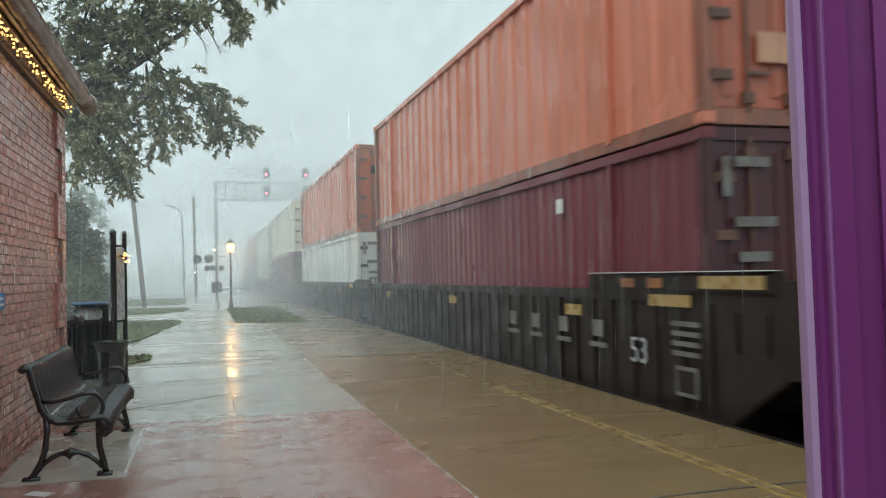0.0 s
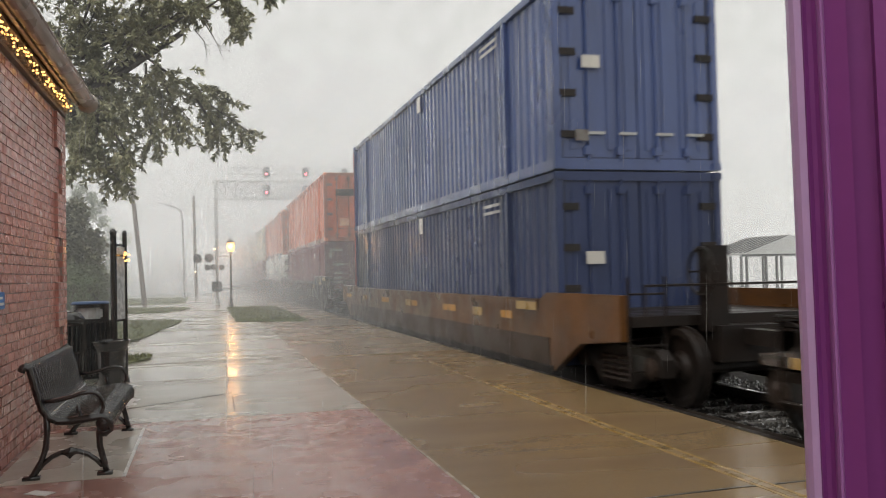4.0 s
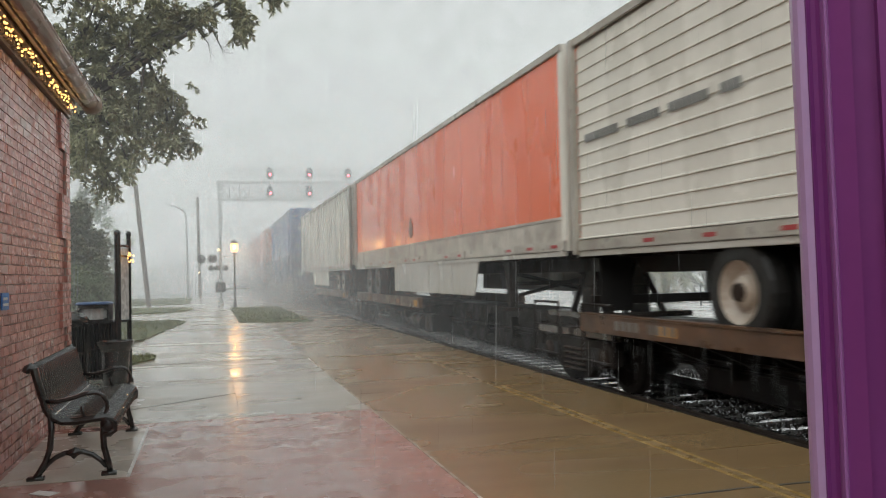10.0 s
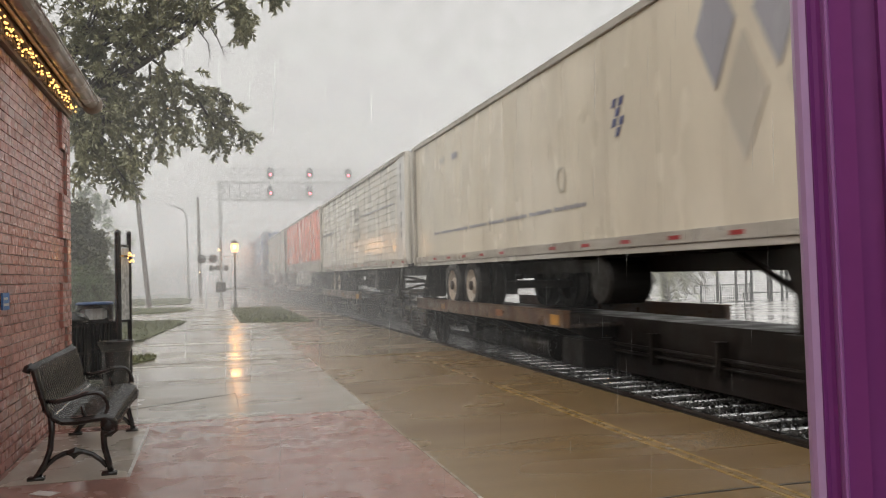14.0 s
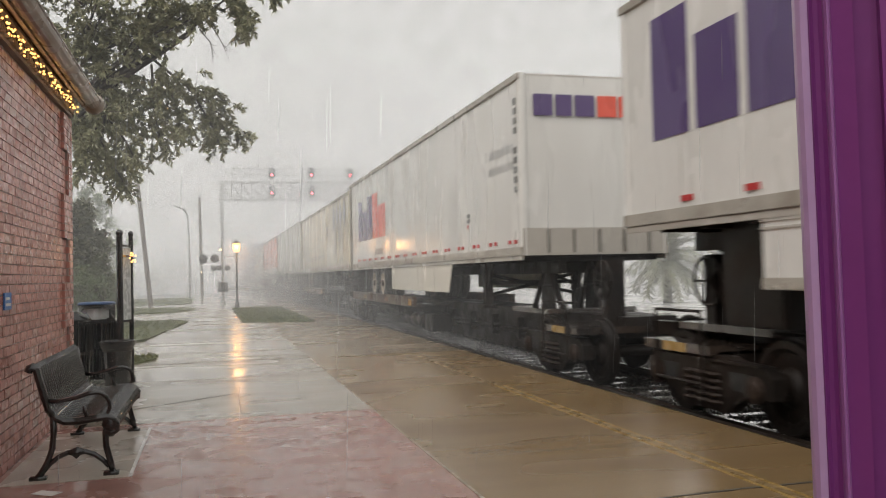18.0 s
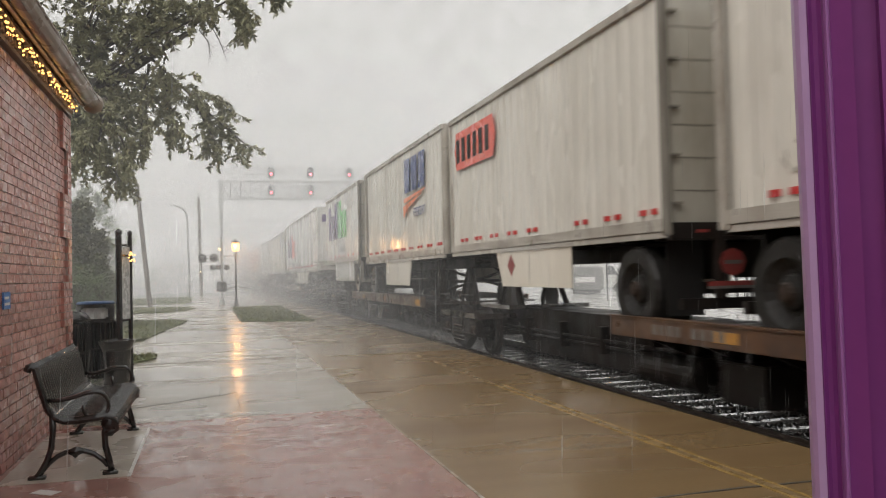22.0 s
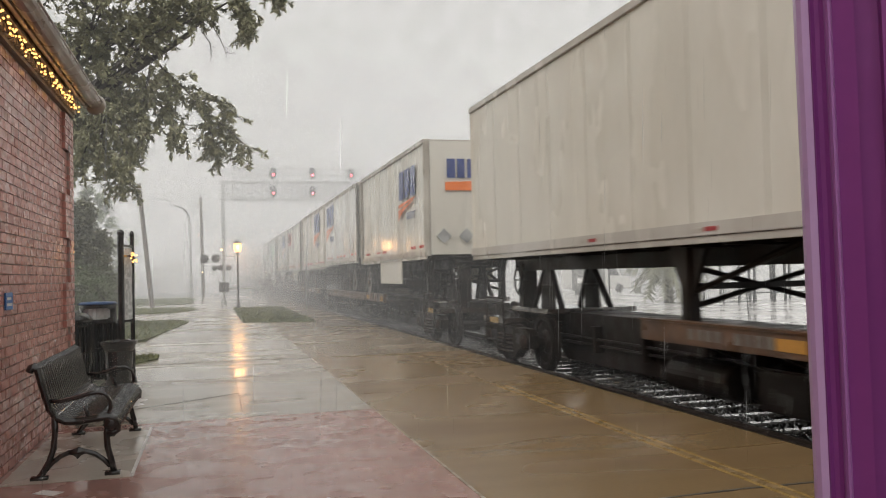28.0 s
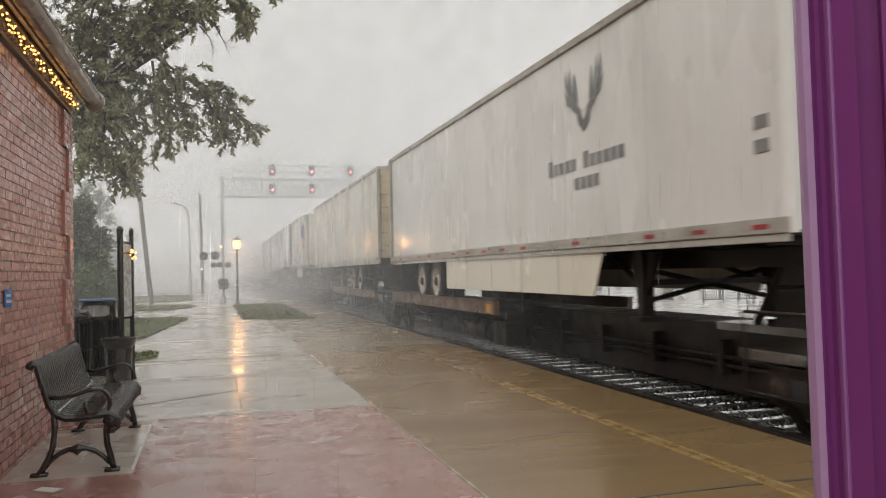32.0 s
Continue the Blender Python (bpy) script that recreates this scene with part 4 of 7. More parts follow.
    part("control_box", boxes((-0.16, 0.16, -0.25, -0.1, 1.1, 1.7)), GALV, o)
    # overhead cables
    cb = thing("overhead_cable", "thin sagging overhead cables", "cable", kind="structure")
    for a, b in (((-3.55, 45, 5.9), (-0.92, 70, 7.6)), ((-3.5, 45, 5.4), (-0.9, 70, 7.2)), ((-3.55, 45, 5.9), (-14, 30, 6.5))):
        bm = bmesh.new()
        a, b = Vector(a), Vector(b)
        path_tube(bm, [a.lerp(b, i / 10) - Vector((0, 0, 1.2 * (i / 10) * (1 - i / 10))) for i in range(11)], 0.007, 4)
        part("wire", bm, BLACK, cb)
    # signal bridge over the track
    gx, gy = 0.86, 75.0
    g = thing("signal_bridge", "grey steel lattice signal bridge over the track", "signal bridge", (gx, gy, 0))
    part("column", boxes((-0.16, 0.16, -0.16, 0.16, 0, 9.9), bevel=0.02), GALV, g)
    part("column", boxes((18.4, 18.72, -0.16, 0.16, 0, 9.9)), GALV, g)
    for z in (8.22, 9.75):
        for y in (-0.55, 0.55):
            part("chord", boxes((-0.3, 18.9, y - 0.05, y + 0.05, z - 0.05, z + 0.05)), GALV, g)
    bm = bmesh.new()
    for i in range(22):
        x0, x1 = i * 0.85, (i + 1) * 0.85
        for y in (-0.55, 0.55):
            tube(bm, (x0, y, 8.25), (x1, y, 9.72), 0.038, seg=5)
            tube(bm, (x0, y, 9.72), (x1, y, 8.25), 0.038, seg=5)
            tube(bm, (x1, y, 8.25), (x1, y, 9.72), 0.038, seg=5)
    part("lattice", bm, GALV, g)
    for x in [0.9 + 0.75 * i for i in range(23)]:
        part("rail_post", boxes((x - 0.04, x + 0.04, -0.62, -0.55, 9.8, 10.95)), GALV, g)
    for z in (10.3, 10.85):
        part("hand_rail", boxes((0.9, 17.4, -0.62, -0.55, z, z + 0.09)), GALV, g)
    bm = bmesh.new()
    tube(bm, (3.2, 0, 9.8), (3.2, 0, 12.1), 0.03, seg=5)
    part("antenna", bm, GALV, g)
    for x, zs in ((4.25, (10.46, 8.85)), (7.65, (10.46, 8.85)), (11.08, (10.46, 8.85))):
        for z in zs:
            bm = bmesh.new()
            prism(bm, [(0.3 * math.cos(a), 0.22 * (1 if math.sin(a) > 0 else -1) + 0.3 * math.sin(a)) for a in [2 * math.pi * i / 20 for i in range(20)]], "y", 0, 0.12)
            h = part("signal_head", bm, BLACK, g, "black oval signal head with red lit lens")
            h.location = (x, -0.75, z)
            bm = bmesh.new()
            lathe(bm, ((0.14, -0.16), (0.15, -0.02), (0.05, -0.02)), (0, 0, -0.12), 14, "y")
            part("hood", bm, BLACK, h)
            bm = bmesh.new()
            lathe(bm, ((0.02, -0.20), (0.11, -0.19), (0.11, -0.17)), (0, 0, -0.14), 14, "y")
            part("lens", bm, REDGLOW, h)
            part("bracket", boxes((-0.05, 0.05, 0.12, 0.3, -0.3, 0.3)), GALV, h)
    # level crossing signal with flasher arms
    c = thing("crossing_signal", "level crossing signal mast with round flashers", "crossing signal", (0.5, 45, 0))
    bm = bmesh.new()
    tube(bm, (0, 0, 0), (0, 0, 3.45), 0.06)
    tube(bm, (0, 0, 0), (0, 0, 0.3), 0.17, 0.12)
    part("mast", bm, GALV, c)
    part("arm", boxes((-1.09, 0.56, -0.03, 0.03, 2.49, 2.55)), GALV, c)
    for x, z in ((-0.95, 2.42), (-0.38, 2.44), (0.26, 1.94), (-0.15, 1.96), (-0.45, 1.94)):
        bm = bmesh.new()
        r = 0.225 if z > 2.2 else 0.15
        lathe(bm, ((0.05, 0.08), (r, 0.03), (r, 0.0), (r * 0.5, -0.02)), (x, -0.05, z), 18, "y")
        part("flasher_disc", bm, BLACK, c)
        bm = bmesh.new()
        lathe(bm, ((0.07, -0.2), (0.08, -0.02), (0.04, -0.02)), (x, -0.05, z), 12, "y")
        part("visor", bm, BLACK, c)
    part("arm", boxes((-0.56, 0.38, -0.03, 0.03, 2.0, 2.05)), GALV, c)
    part("gate_motor", boxes((-0.26, 0.26, -0.22, 0.22, 0.69, 1.21), bevel=0.03), BLACK, c)
    part("gate_arm", boxes((0.22, 1.5, -0.05, 0.0, 0.82, 0.90)), GALV, c)
    bm = bmesh.new()
    lathe(bm, ((0.03, -0.2), (0.07, -0.17), (0.06, -0.05)), (-0.09, 0, 2.88), 12, "y")
    part("lens", bm, WHITEGLOW, c, "glowing amber lens")
    bm = bmesh.new()
    bmesh.ops.create_icosphere(bm, subdivisions=2, radius=0.04, matrix=Matrix.Translation((-1.05, -0.04, 1.74)))
    part("lens", bm, WHITEGLOW, c, "small glowing lens")
    part("lens_bracket", boxes((-1.07, -1.03, -0.02, 0.02, 1.74, 2.49)), GALV, c)


def build_post():
    """The purple-painted casing beside the camera."""
    p = thing("purple_casing", "purple painted moulded door casing", "door casing", (0.0, 0.0, 0.0), kind="structure")
    d = math.radians(38.6)
    f = Vector((math.sin(d), math.cos(d)))
    r = Vector((math.cos(d), -math.sin(d)))
    # profile seen from above: along r (to the side) and f (away)
    prof = [(0.0156, 1.10), (0.0157, 1.0), (0.0175, 1.006), (0.021, 1.011), (0.026, 1.0105), (0.030, 1.007), (0.040, 1.006), (0.060, 0.999), (0.0608, 1.014), (0.084, 1.012), (0.086, 0.997), (0.40, 0.985), (0.40, 1.16), (0.0156, 1.16)]
    # edge and bead stand apart so their brighter, lit look can be painted
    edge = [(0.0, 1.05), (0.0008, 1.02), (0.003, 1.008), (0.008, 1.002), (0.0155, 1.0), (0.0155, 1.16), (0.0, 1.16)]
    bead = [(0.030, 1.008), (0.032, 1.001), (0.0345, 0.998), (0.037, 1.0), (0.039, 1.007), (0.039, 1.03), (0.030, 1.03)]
    for name, outline, m, label in (("moulding", prof, PURPLE, ""), ("edge_strip", edge, LILAC, "edge strip painted lilac as if lit by the sky"), ("bead", bead, BEADPURPLE, "bead painted paler purple for its highlight")):
        bm = bmesh.new()
        prism(bm, [tuple(f * b + r * (a - 0.0015)) for a, b in outline], "z", -0.02, 3.2)
        for v in bm.verts:
            v.co -= Vector((*(r * 0.009 * (v.co.z - 1.4)), 0))
        part(name, bm, m, p, label)


# ---------------------------------------------------------------- the train
DRIP = mist_mat("running_water", 0.34, 4000.0, 10.0, tone=0.6)


def rolling(name, label, category, near, far, group=""):
    ob = thing(name, label, category, (XC, (near + far) / 2, 0), group)
    MOVING.append((ob, (near + far) / 2))
    return ob


def corrugated(bm, x, y0, y1, z0, z1, pitch, depth, out):
    """An upright corrugated sheet along y whose crests stand out to the side."""
    n = max(1, int(round((y1 - y0) / pitch)))
    p = (y1 - y0) / n
    line = []
    for i in range(n):
        a = y0 + i * p
        line += [(x, a), (x, a + 0.28 * p), (x + out * depth, a + 0.42 * p), (x + out * depth, a + 0.86 * p)]
    line.append((x, y1))
    lo = [bm.verts.new((a, b, z0)) for a, b in line]
    hi = [bm.verts.new((a, b, z1)) for a, b in line]
    for i in range(len(line) - 1):
        bm.faces.new((lo[i], lo[i + 1], hi[i + 1], hi[i]))


def wheel_pair(parent, y, zc, r=0.5, x=-1.27, rim=RIM, width=0.55):
    """Dual truck tyres on each side, with a dished disc outside."""
    for s_ in (-1, 1):
        a = s_ * abs(x)
        w = part("wheel", boxes((min(a, a - s_ * width), max(a, a - s_ * width), y - 0.06, y + 0.06, zc - 0.06, zc + 0.06)), STEEL, parent)
        for k in (0, 1):
            o = a - s_ * (k * 0.3)
            bm = bmesh.new()
            lathe(bm, [(r * 0.62, -s_ * 0.0), (r * 0.93, s_ * 0.0), (r, -s_ * 0.05), (r, -s_ * 0.2), (r * 0.93, -s_ * 0.25), (r * 0.62, -s_ * 0.25)], (o, y, zc), 26, "x", cap=False)
            part("tyre", bm, TYRE, w, smooth=False)
        bm = bmesh.new()
        lathe(bm, [(r * 0.63, -s_ * 0.005), (r * 0.58, -s_ * 0.03), (r * 0.42, -s_ * 0.10), (r * 0.34, -s_ * 0.10), (r * 0.30, -s_ * 0.04), (r * 0.22, -s_ * 0.02), (r * 0.12, -s_ * 0.0), (r * 0.02, s_ * 0.01)], (a, y, zc), 22, "x", cap=False)
        part("rim", bm, rim, w)
        bm = bmesh.new()
        lathe(bm, [(r * 0.2, -s_ * 0.02), (r * 0.16, s_ * 0.025), (r * 0.03, s_ * 0.03)], (a, y, zc), 12, "x")
        part("hub", bm, HUB, w)


def letter_blocks(parent, x, y0, z0, shapes, material, label):
    """Flat painted shapes on a trailer's side: rows of polygons in (y, z), y counted along the side away from y0."""
    for poly in shapes:
        bm = bmesh.new()
        prism(bm, [(y0 + a, z0 + b) for a, b in poly], "x", x - 0.004, x + 0.001)
        part("lettering", bm, material, parent, label)


def bar(a0, a1, b0, b1, lean=0.0):
    return ((a0, b0), (a1, b0), (a1 + lean, b1), (a0 + lean, b1))


def trailer(near, far, top, bot, material, label, rear, style="plain", wheels=(), rim=RIM, skirt=None, skirt_bot=1.0, skirt_mat=SKIRT, gear=None, tank=None, tank_mat=RIM,
            lower=None, band_z=None, tape=1.2, door=None, drop=None, deck=0.66, rail_mat=ALU, nose=None, pairs=False):
    """A highway trailer on the train. rear: 'near' or 'far', the end with the doors."""
    mid, h = (near + far) / 2, (far - near) / 2
    t = rolling("semi_trailer", label, "trailer", near, far, "trailers on the train")
    X = 1.3
    rnd = random.Random(int(abs(near) * 7))
    zb = bot + 0.14
    core = X - 0.03
    # walls
    if style == "ribbed":
        pitch = 0.335 if h < 6 else 0.62
        for s_ in (-1, 1):
            if h > 6:
                # flat sheets with narrow upright posts between them
                n = int(round((2 * h - 0.2) / pitch))
                for i in range(n):
                    a = -h + 0.1 + i * (2 * h - 0.2) / n
                    part("side_sheet", boxes((min(s_ * core, s_ * (core - 0.02)), max(s_ * core, s_ * (core - 0.02)), a + 0.004, a + (2 * h - 0.2) / n - 0.004, zb, top - 0.1)), material, t)
                    if i:
                        part("side_post", boxes((min(s_ * core, s_ * (core + 0.02)), max(s_ * core, s_ * (core + 0.02)), a - 0.02, a + 0.02, zb, top - 0.1)), SKIRT, t)
            else:
                bm = bmesh.new()
                corrugated(bm, s_ * core, -h + 0.1, h - 0.1, zb, top - 0.1, pitch, 0.014, s_)
                part("side_sheet", bm, material, t, "white side sheet with upright ribs")
    elif style == "corrugated":
        bm = bmesh.new()
        n = 7
        dz = (top - 0.12 - zb) / n
        for s_ in (-1, 1):
            line = []
            for i in range(n):
                a = zb + i * dz
                for o in (0.05, 0.55):
                    line += [(s_ * core, a + o * dz - 0.006), (s_ * (core + 0.016), a + o * dz), (s_ * (core + 0.016), a + o * dz + 0.014), (s_ * core, a + o * dz + 0.022)]
            line.append((s_ * core, top - 0.12))
            lo = [bm.verts.new((a, -h + 0.1, b)) for a, b in line]
            hi = [bm.verts.new((a, h - 0.05, b)) for a, b in line]
            for i in range(len(line) - 1):
                bm.faces.new((lo[i], lo[i + 1], hi[i + 1], hi[i]))
        part("side_sheet", bm, material, t, "silver side sheets with lengthwise corrugations")
    else:
        n = max(2, int(round(2 * h / 1.22)))
        p = (2 * h - 0.2) / n
        z0 = band_z if band_z else zb
        seam = 0.003 if material in (CLEANWHITE, BEIGE) else 0.008
        for s_ in (-1, 1):
            for i in range(n):
                a = -h + 0.1 + i * p
                part("side_panel", boxes((min(s_ * core, s_ * (X - 0.012)), max(s_ * core, s_ * (X - 0.012)), a + seam, a + p - seam, z0, top - 0.1), bevel=0.002), material, t)
        if material is ORANGE:
            for i in range(1, n):
                a = -h + 0.1 + i * p
                part("seam_strip", boxes((-X + 0.014, -core - 0.002, a - 0.0075, a + 0.0075, z0, top - 0.1)), EMBLEM, t)
        if band_z:
            part("lower_panel", boxes((-X + 0.008, -core, -h + 0.1, h - 0.1, zb, band_z), (core, X - 0.008, -h + 0.1, h - 0.1, zb, band_z)), lower, t, "grimy white lower side band")
            part("band_strip", boxes((-X - 0.006, -X + 0.02, -h + 0.08, h - 0.08, band_z - 0.02, band_z + 0.02), (X - 0.02, X + 0.006, -h + 0.08, h - 0.08, band_z - 0.02, band_z + 0.02)), ALU, t)
    part("box_body", boxes((-core + 0.03, core - 0.03, -h + 0.03, h - 0.03, bot + 0.03, top - 0.03)), material, t)
    part("roof", boxes((-X + 0.03, X - 0.03, -h + 0.03, h - 0.03, top - 0.03, top)), ALU, t)
    for s_ in (-1, 1):
        part("top_rail", boxes((s_ * X - 0.025, s_ * X + 0.025, -h, h, top - 0.10, top + 0.005), bevel=0.008), rail_mat, t)
        part("rub_rail", boxes((s_ * (X - 0.02) - 0.02, s_ * (X - 0.02) + 0.02, -h + 0.02, h - 0.02, bot - 0.075, bot - 0.004), bevel=0.006), SKIRT if rail_mat is ALU else rail_mat, t, "grimy lower rub rail")
        part("bottom_rail", boxes((s_ * X - 0.022, s_ * X + 0.022, -h, h, bot, zb), bevel=0.008), rail_mat, t)
    r_s = -1 if rear == "near" else 1
    for e in (-1, 1):
        for s_ in (-1, 1):
            if e == r_s:
                part("corner_post", boxes((s_ * X - 0.05, s_ * X + 0.02, e * h - 0.06, e * h + 0.06, bot - 0.05, top), bevel=0.01), DOORPOST if door is DOORGREY else rail_mat if style != "plain" else ALU, t)
            else:
                bm = bmesh.new()
                tube(bm, (s_ * (X - 0.07), e * (h - 0.07), bot), (s_ * (X - 0.07), e * (h - 0.07), top), 0.085, seg=12)
                part("corner_post", bm, nose or (rail_mat if style == "ribbed" else material), t)
    # rear doors
    dm = door or material
    ry = r_s * h
    for s_ in (-1, 1):
        d = part("door", boxes((min(0.01 * s_, (X - 0.06) * s_), max(0.01 * s_, (X - 0.06) * s_), min(ry, ry - r_s * 0.04), max(ry, ry - r_s * 0.04), bot + 0.08, top - 0.10), bevel=0.006), dm, t)
        for k in range(5):
            z = bot + 0.3 + k * (top - bot - 0.6) / 4
            part("hinge", boxes((min(s_ * (X - 0.14), s_ * (X + 0.02)), max(s_ * (X - 0.14), s_ * (X + 0.02)), min(ry, ry + r_s * 0.065), max(ry, ry + r_s * 0.065), z - 0.012, z + 0.012)), DOORPOST, d)
        for xo in (0.25, 0.55):
            bm = bmesh.new()
            tube(bm, (s_ * xo, ry + r_s * 0.04, bot + 0.1), (s_ * xo, ry + r_s * 0.04, top - 0.12), 0.017, seg=6)
            part("lock_rod", bm, GALV, d)
        for k in range(1, 7):
            z = bot + 0.08 + k * (top - bot - 0.18) / 7
            part("door_seam", boxes((min(0.02 * s_, (X - 0.08) * s_), max(0.02 * s_, (X - 0.08) * s_), min(ry, ry + r_s * 0.004), max(ry, ry + r_s * 0.004), z - 0.008, z + 0.008)), DOORPOST, d)
    part("door_header", boxes((-X, X, ry - 0.03, ry + 0.03, top - 0.1, top + 0.005)), rail_mat, t)
    part("door_sill", boxes((-X, X, ry - 0.05, ry + 0.05, bot - 0.1, bot + 0.09)), STEEL, t)
    for x in (-0.92, 0.92):
        part("tail_lamp", boxes((x - 0.08, x + 0.08, ry - 0.057, ry + 0.057, bot - 0.03, bot + 0.02), bevel=0.008), DULLRED, t)
    part("bumper", boxes((-1.15, 1.15, ry - r_s * 0.05 - 0.04, ry - r_s * 0.05 + 0.04, deck + 0.28, deck + 0.40), (-0.75, -0.65, ry - 0.08, ry + 0.02, deck + 0.4, bot), (0.65, 0.75, ry - 0.08, ry + 0.02, deck + 0.4, bot)), STEEL, t)
    for s_ in (-1, 1):
        part("mudflap", boxes((min(s_ * 0.68, s_ * 1.14), max(s_ * 0.68, s_ * 1.14), ry - r_s * 0.34 - 0.01, ry - r_s * 0.34 + 0.01, deck + 0.2, bot - 0.1)), TYRE, t)
    # underframe
    for s_ in (-1, 1):
        part("frame_rail", boxes((min(s_ * 0.42, s_ * 0.55), max(s_ * 0.42, s_ * 0.55), -h + 0.3, h - 0.3, bot - 0.30, bot - 0.02)), STEEL, t)
    part("floor_plate", boxes((-X + 0.03, X - 0.03, -h + 0.1, h - 0.1, bot - 0.02, bot + 0.03)), STEEL, t)
    me = finish(boxes((-X + 0.04, X - 0.04, 0, 0.06, bot - 0.10, bot)), "cross_member", STEEL)
    for i in range(int(2 * h / 0.8)):
        shared("cross_member", me, t, pose(0, -h + 0.3 + i * 0.8, 0))
    # reflective tape along the bottom rail
    n = int(2 * h / tape)
    for i in range(n):
        y = -h + 0.25 + i * tape
        if rnd.random() < 0.85:
            if h > 6 and not pairs:
                part("reflector", boxes((-X - 0.027, -X - 0.022, y, y + 0.22, bot + 0.045, bot + 0.09)), DARKRED, t)
                part("reflector", boxes((-X - 0.027, -X - 0.022, y + 0.25, y + 0.45, bot + 0.045, bot + 0.09)), ALU, t)
            else:
                for o in ((0.0,) if drop else (0.0, 0.27)):
                    part("reflector", boxes((-X - 0.01, -X + 0.03, y + o, y + o + (0.2 if drop else 0.11), zb + 0.06, zb + 0.125)), RED, t)
    for y in wheels:
        wheel_pair(t, y - mid, deck + 0.5, rim=rim)
        part("axle", boxes((-0.9, 0.9, y - mid - 0.06, y - mid + 0.06, deck + 0.42, deck + 0.56), (-0.55, -0.4, y - mid - 0.5, y - mid + 0.5, deck + 0.6, bot - 0.1), (0.4, 0.55, y - mid - 0.5, y - mid + 0.5, deck + 0.6, bot - 0.1)), STEEL, t)
    if skirt:
        a, b = skirt[0] - mid, skirt[1] - mid
        for s_ in (-1, 1):
            bm = bmesh.new()
            x0, x1 = sorted((s_ * (X - 0.05), s_ * (X - 0.03)))
            cut = 0.35
            pts = [(a, bot + 0.01), (b, bot + 0.01), (b - (cut if abs(b - a) > 3 else 0), skirt_bot), (a, skirt_bot)] if rear == "near" else [(a, bot + 0.01), (b, bot + 0.01), (b, skirt_bot), (a + (cut if abs(b - a) > 3 else 0), skirt_bot)]
            prism(bm, pts, "x", x0, x1)
            part("side_skirt", bm, skirt_mat, t)
            nseam = int(abs(b - a) / 1.5)
            for k in range(1, nseam):
                y = min(a, b) + k * abs(b - a) / nseam
                part("skirt_seam", boxes((x0 - 0.004, x1 + 0.004, y - 0.012, y + 0.012, skirt_bot + 0.02, bot)), ALU, t)
    if gear:
        y = gear - mid
        for s_ in (-1, 1):
            part("landing_leg", boxes((min(s_ * 0.85, s_ * 1.0), max(s_ * 0.85, s_ * 1.0), y - 0.08, y + 0.08, deck + 0.12, bot)), STEEL, t)
            part("sand_shoe", boxes((min(s_ * 0.78, s_ * 1.08), max(s_ * 0.78, s_ * 1.08), y - 0.15, y + 0.15, deck + 0.06, deck + 0.12)), STEEL, t)
            bm = bmesh.new()
            fwd = -r_s
            prism(bm, ((y - 0.42, bot), (y + 0.42, bot), (y + 0.10, bot - 0.62), (y - 0.10, bot - 0.62)), "x", s_ * 0.93 - 0.03, s_ * 0.93 + 0.03)
            part("gear_bracket", bm, STEEL, t)
            bm = bmesh.new()
            tube(bm, (s_ * 0.93, y, deck + 0.45), (s_ * 0.6, y - r_s * -1.6, bot - 0.05), 0.035, seg=6)
            part("gear_brace", bm, STEEL, t)
        bm = bmesh.new()
        tube(bm, (-0.92, y, deck + 0.3), (0.92, y, bot - 0.3), 0.035, seg=6)
        tube(bm, (0.92, y, deck + 0.3), (-0.92, y, bot - 0.3), 0.035, seg=6)
        box(bm, -0.92, 0.92, y - 0.03, y + 0.03, deck + 0.5, deck + 0.57)
        part("cross_brace", bm, STEEL, t)
    if tank:
        y = tank - mid
        bm = bmesh.new()
        lathe(bm, [(0.02, -0.31), (0.28, -0.30), (0.31, -0.27), (0.31, 0.27), (0.28, 0.30), (0.02, 0.31)], (-0.9, y, bot - 0.40), 20, "x")
        part("fuel_tank", bm, tank_mat, t)
    if drop:
        a, b, z = drop[0] - mid, drop[1] - mid, drop[2]
        part("drop_belly", boxes((-X + 0.01, X - 0.01, min(a, b), max(a, b), z, bot + 0.02), bevel=0.01), material, t)
        for k in (0.10, 0.17):
            part("belly_moulding", boxes((-X - 0.004, X + 0.004, min(a, b), max(a, b), bot - k, bot - k + 0.022)), SKIRT, t)
        part("belly_rail", boxes((-X - 0.01, X + 0.01, min(a, b), max(a, b), z - 0.05, z + 0.06), bevel=0.01), ALU, t)
    return t, mid, h


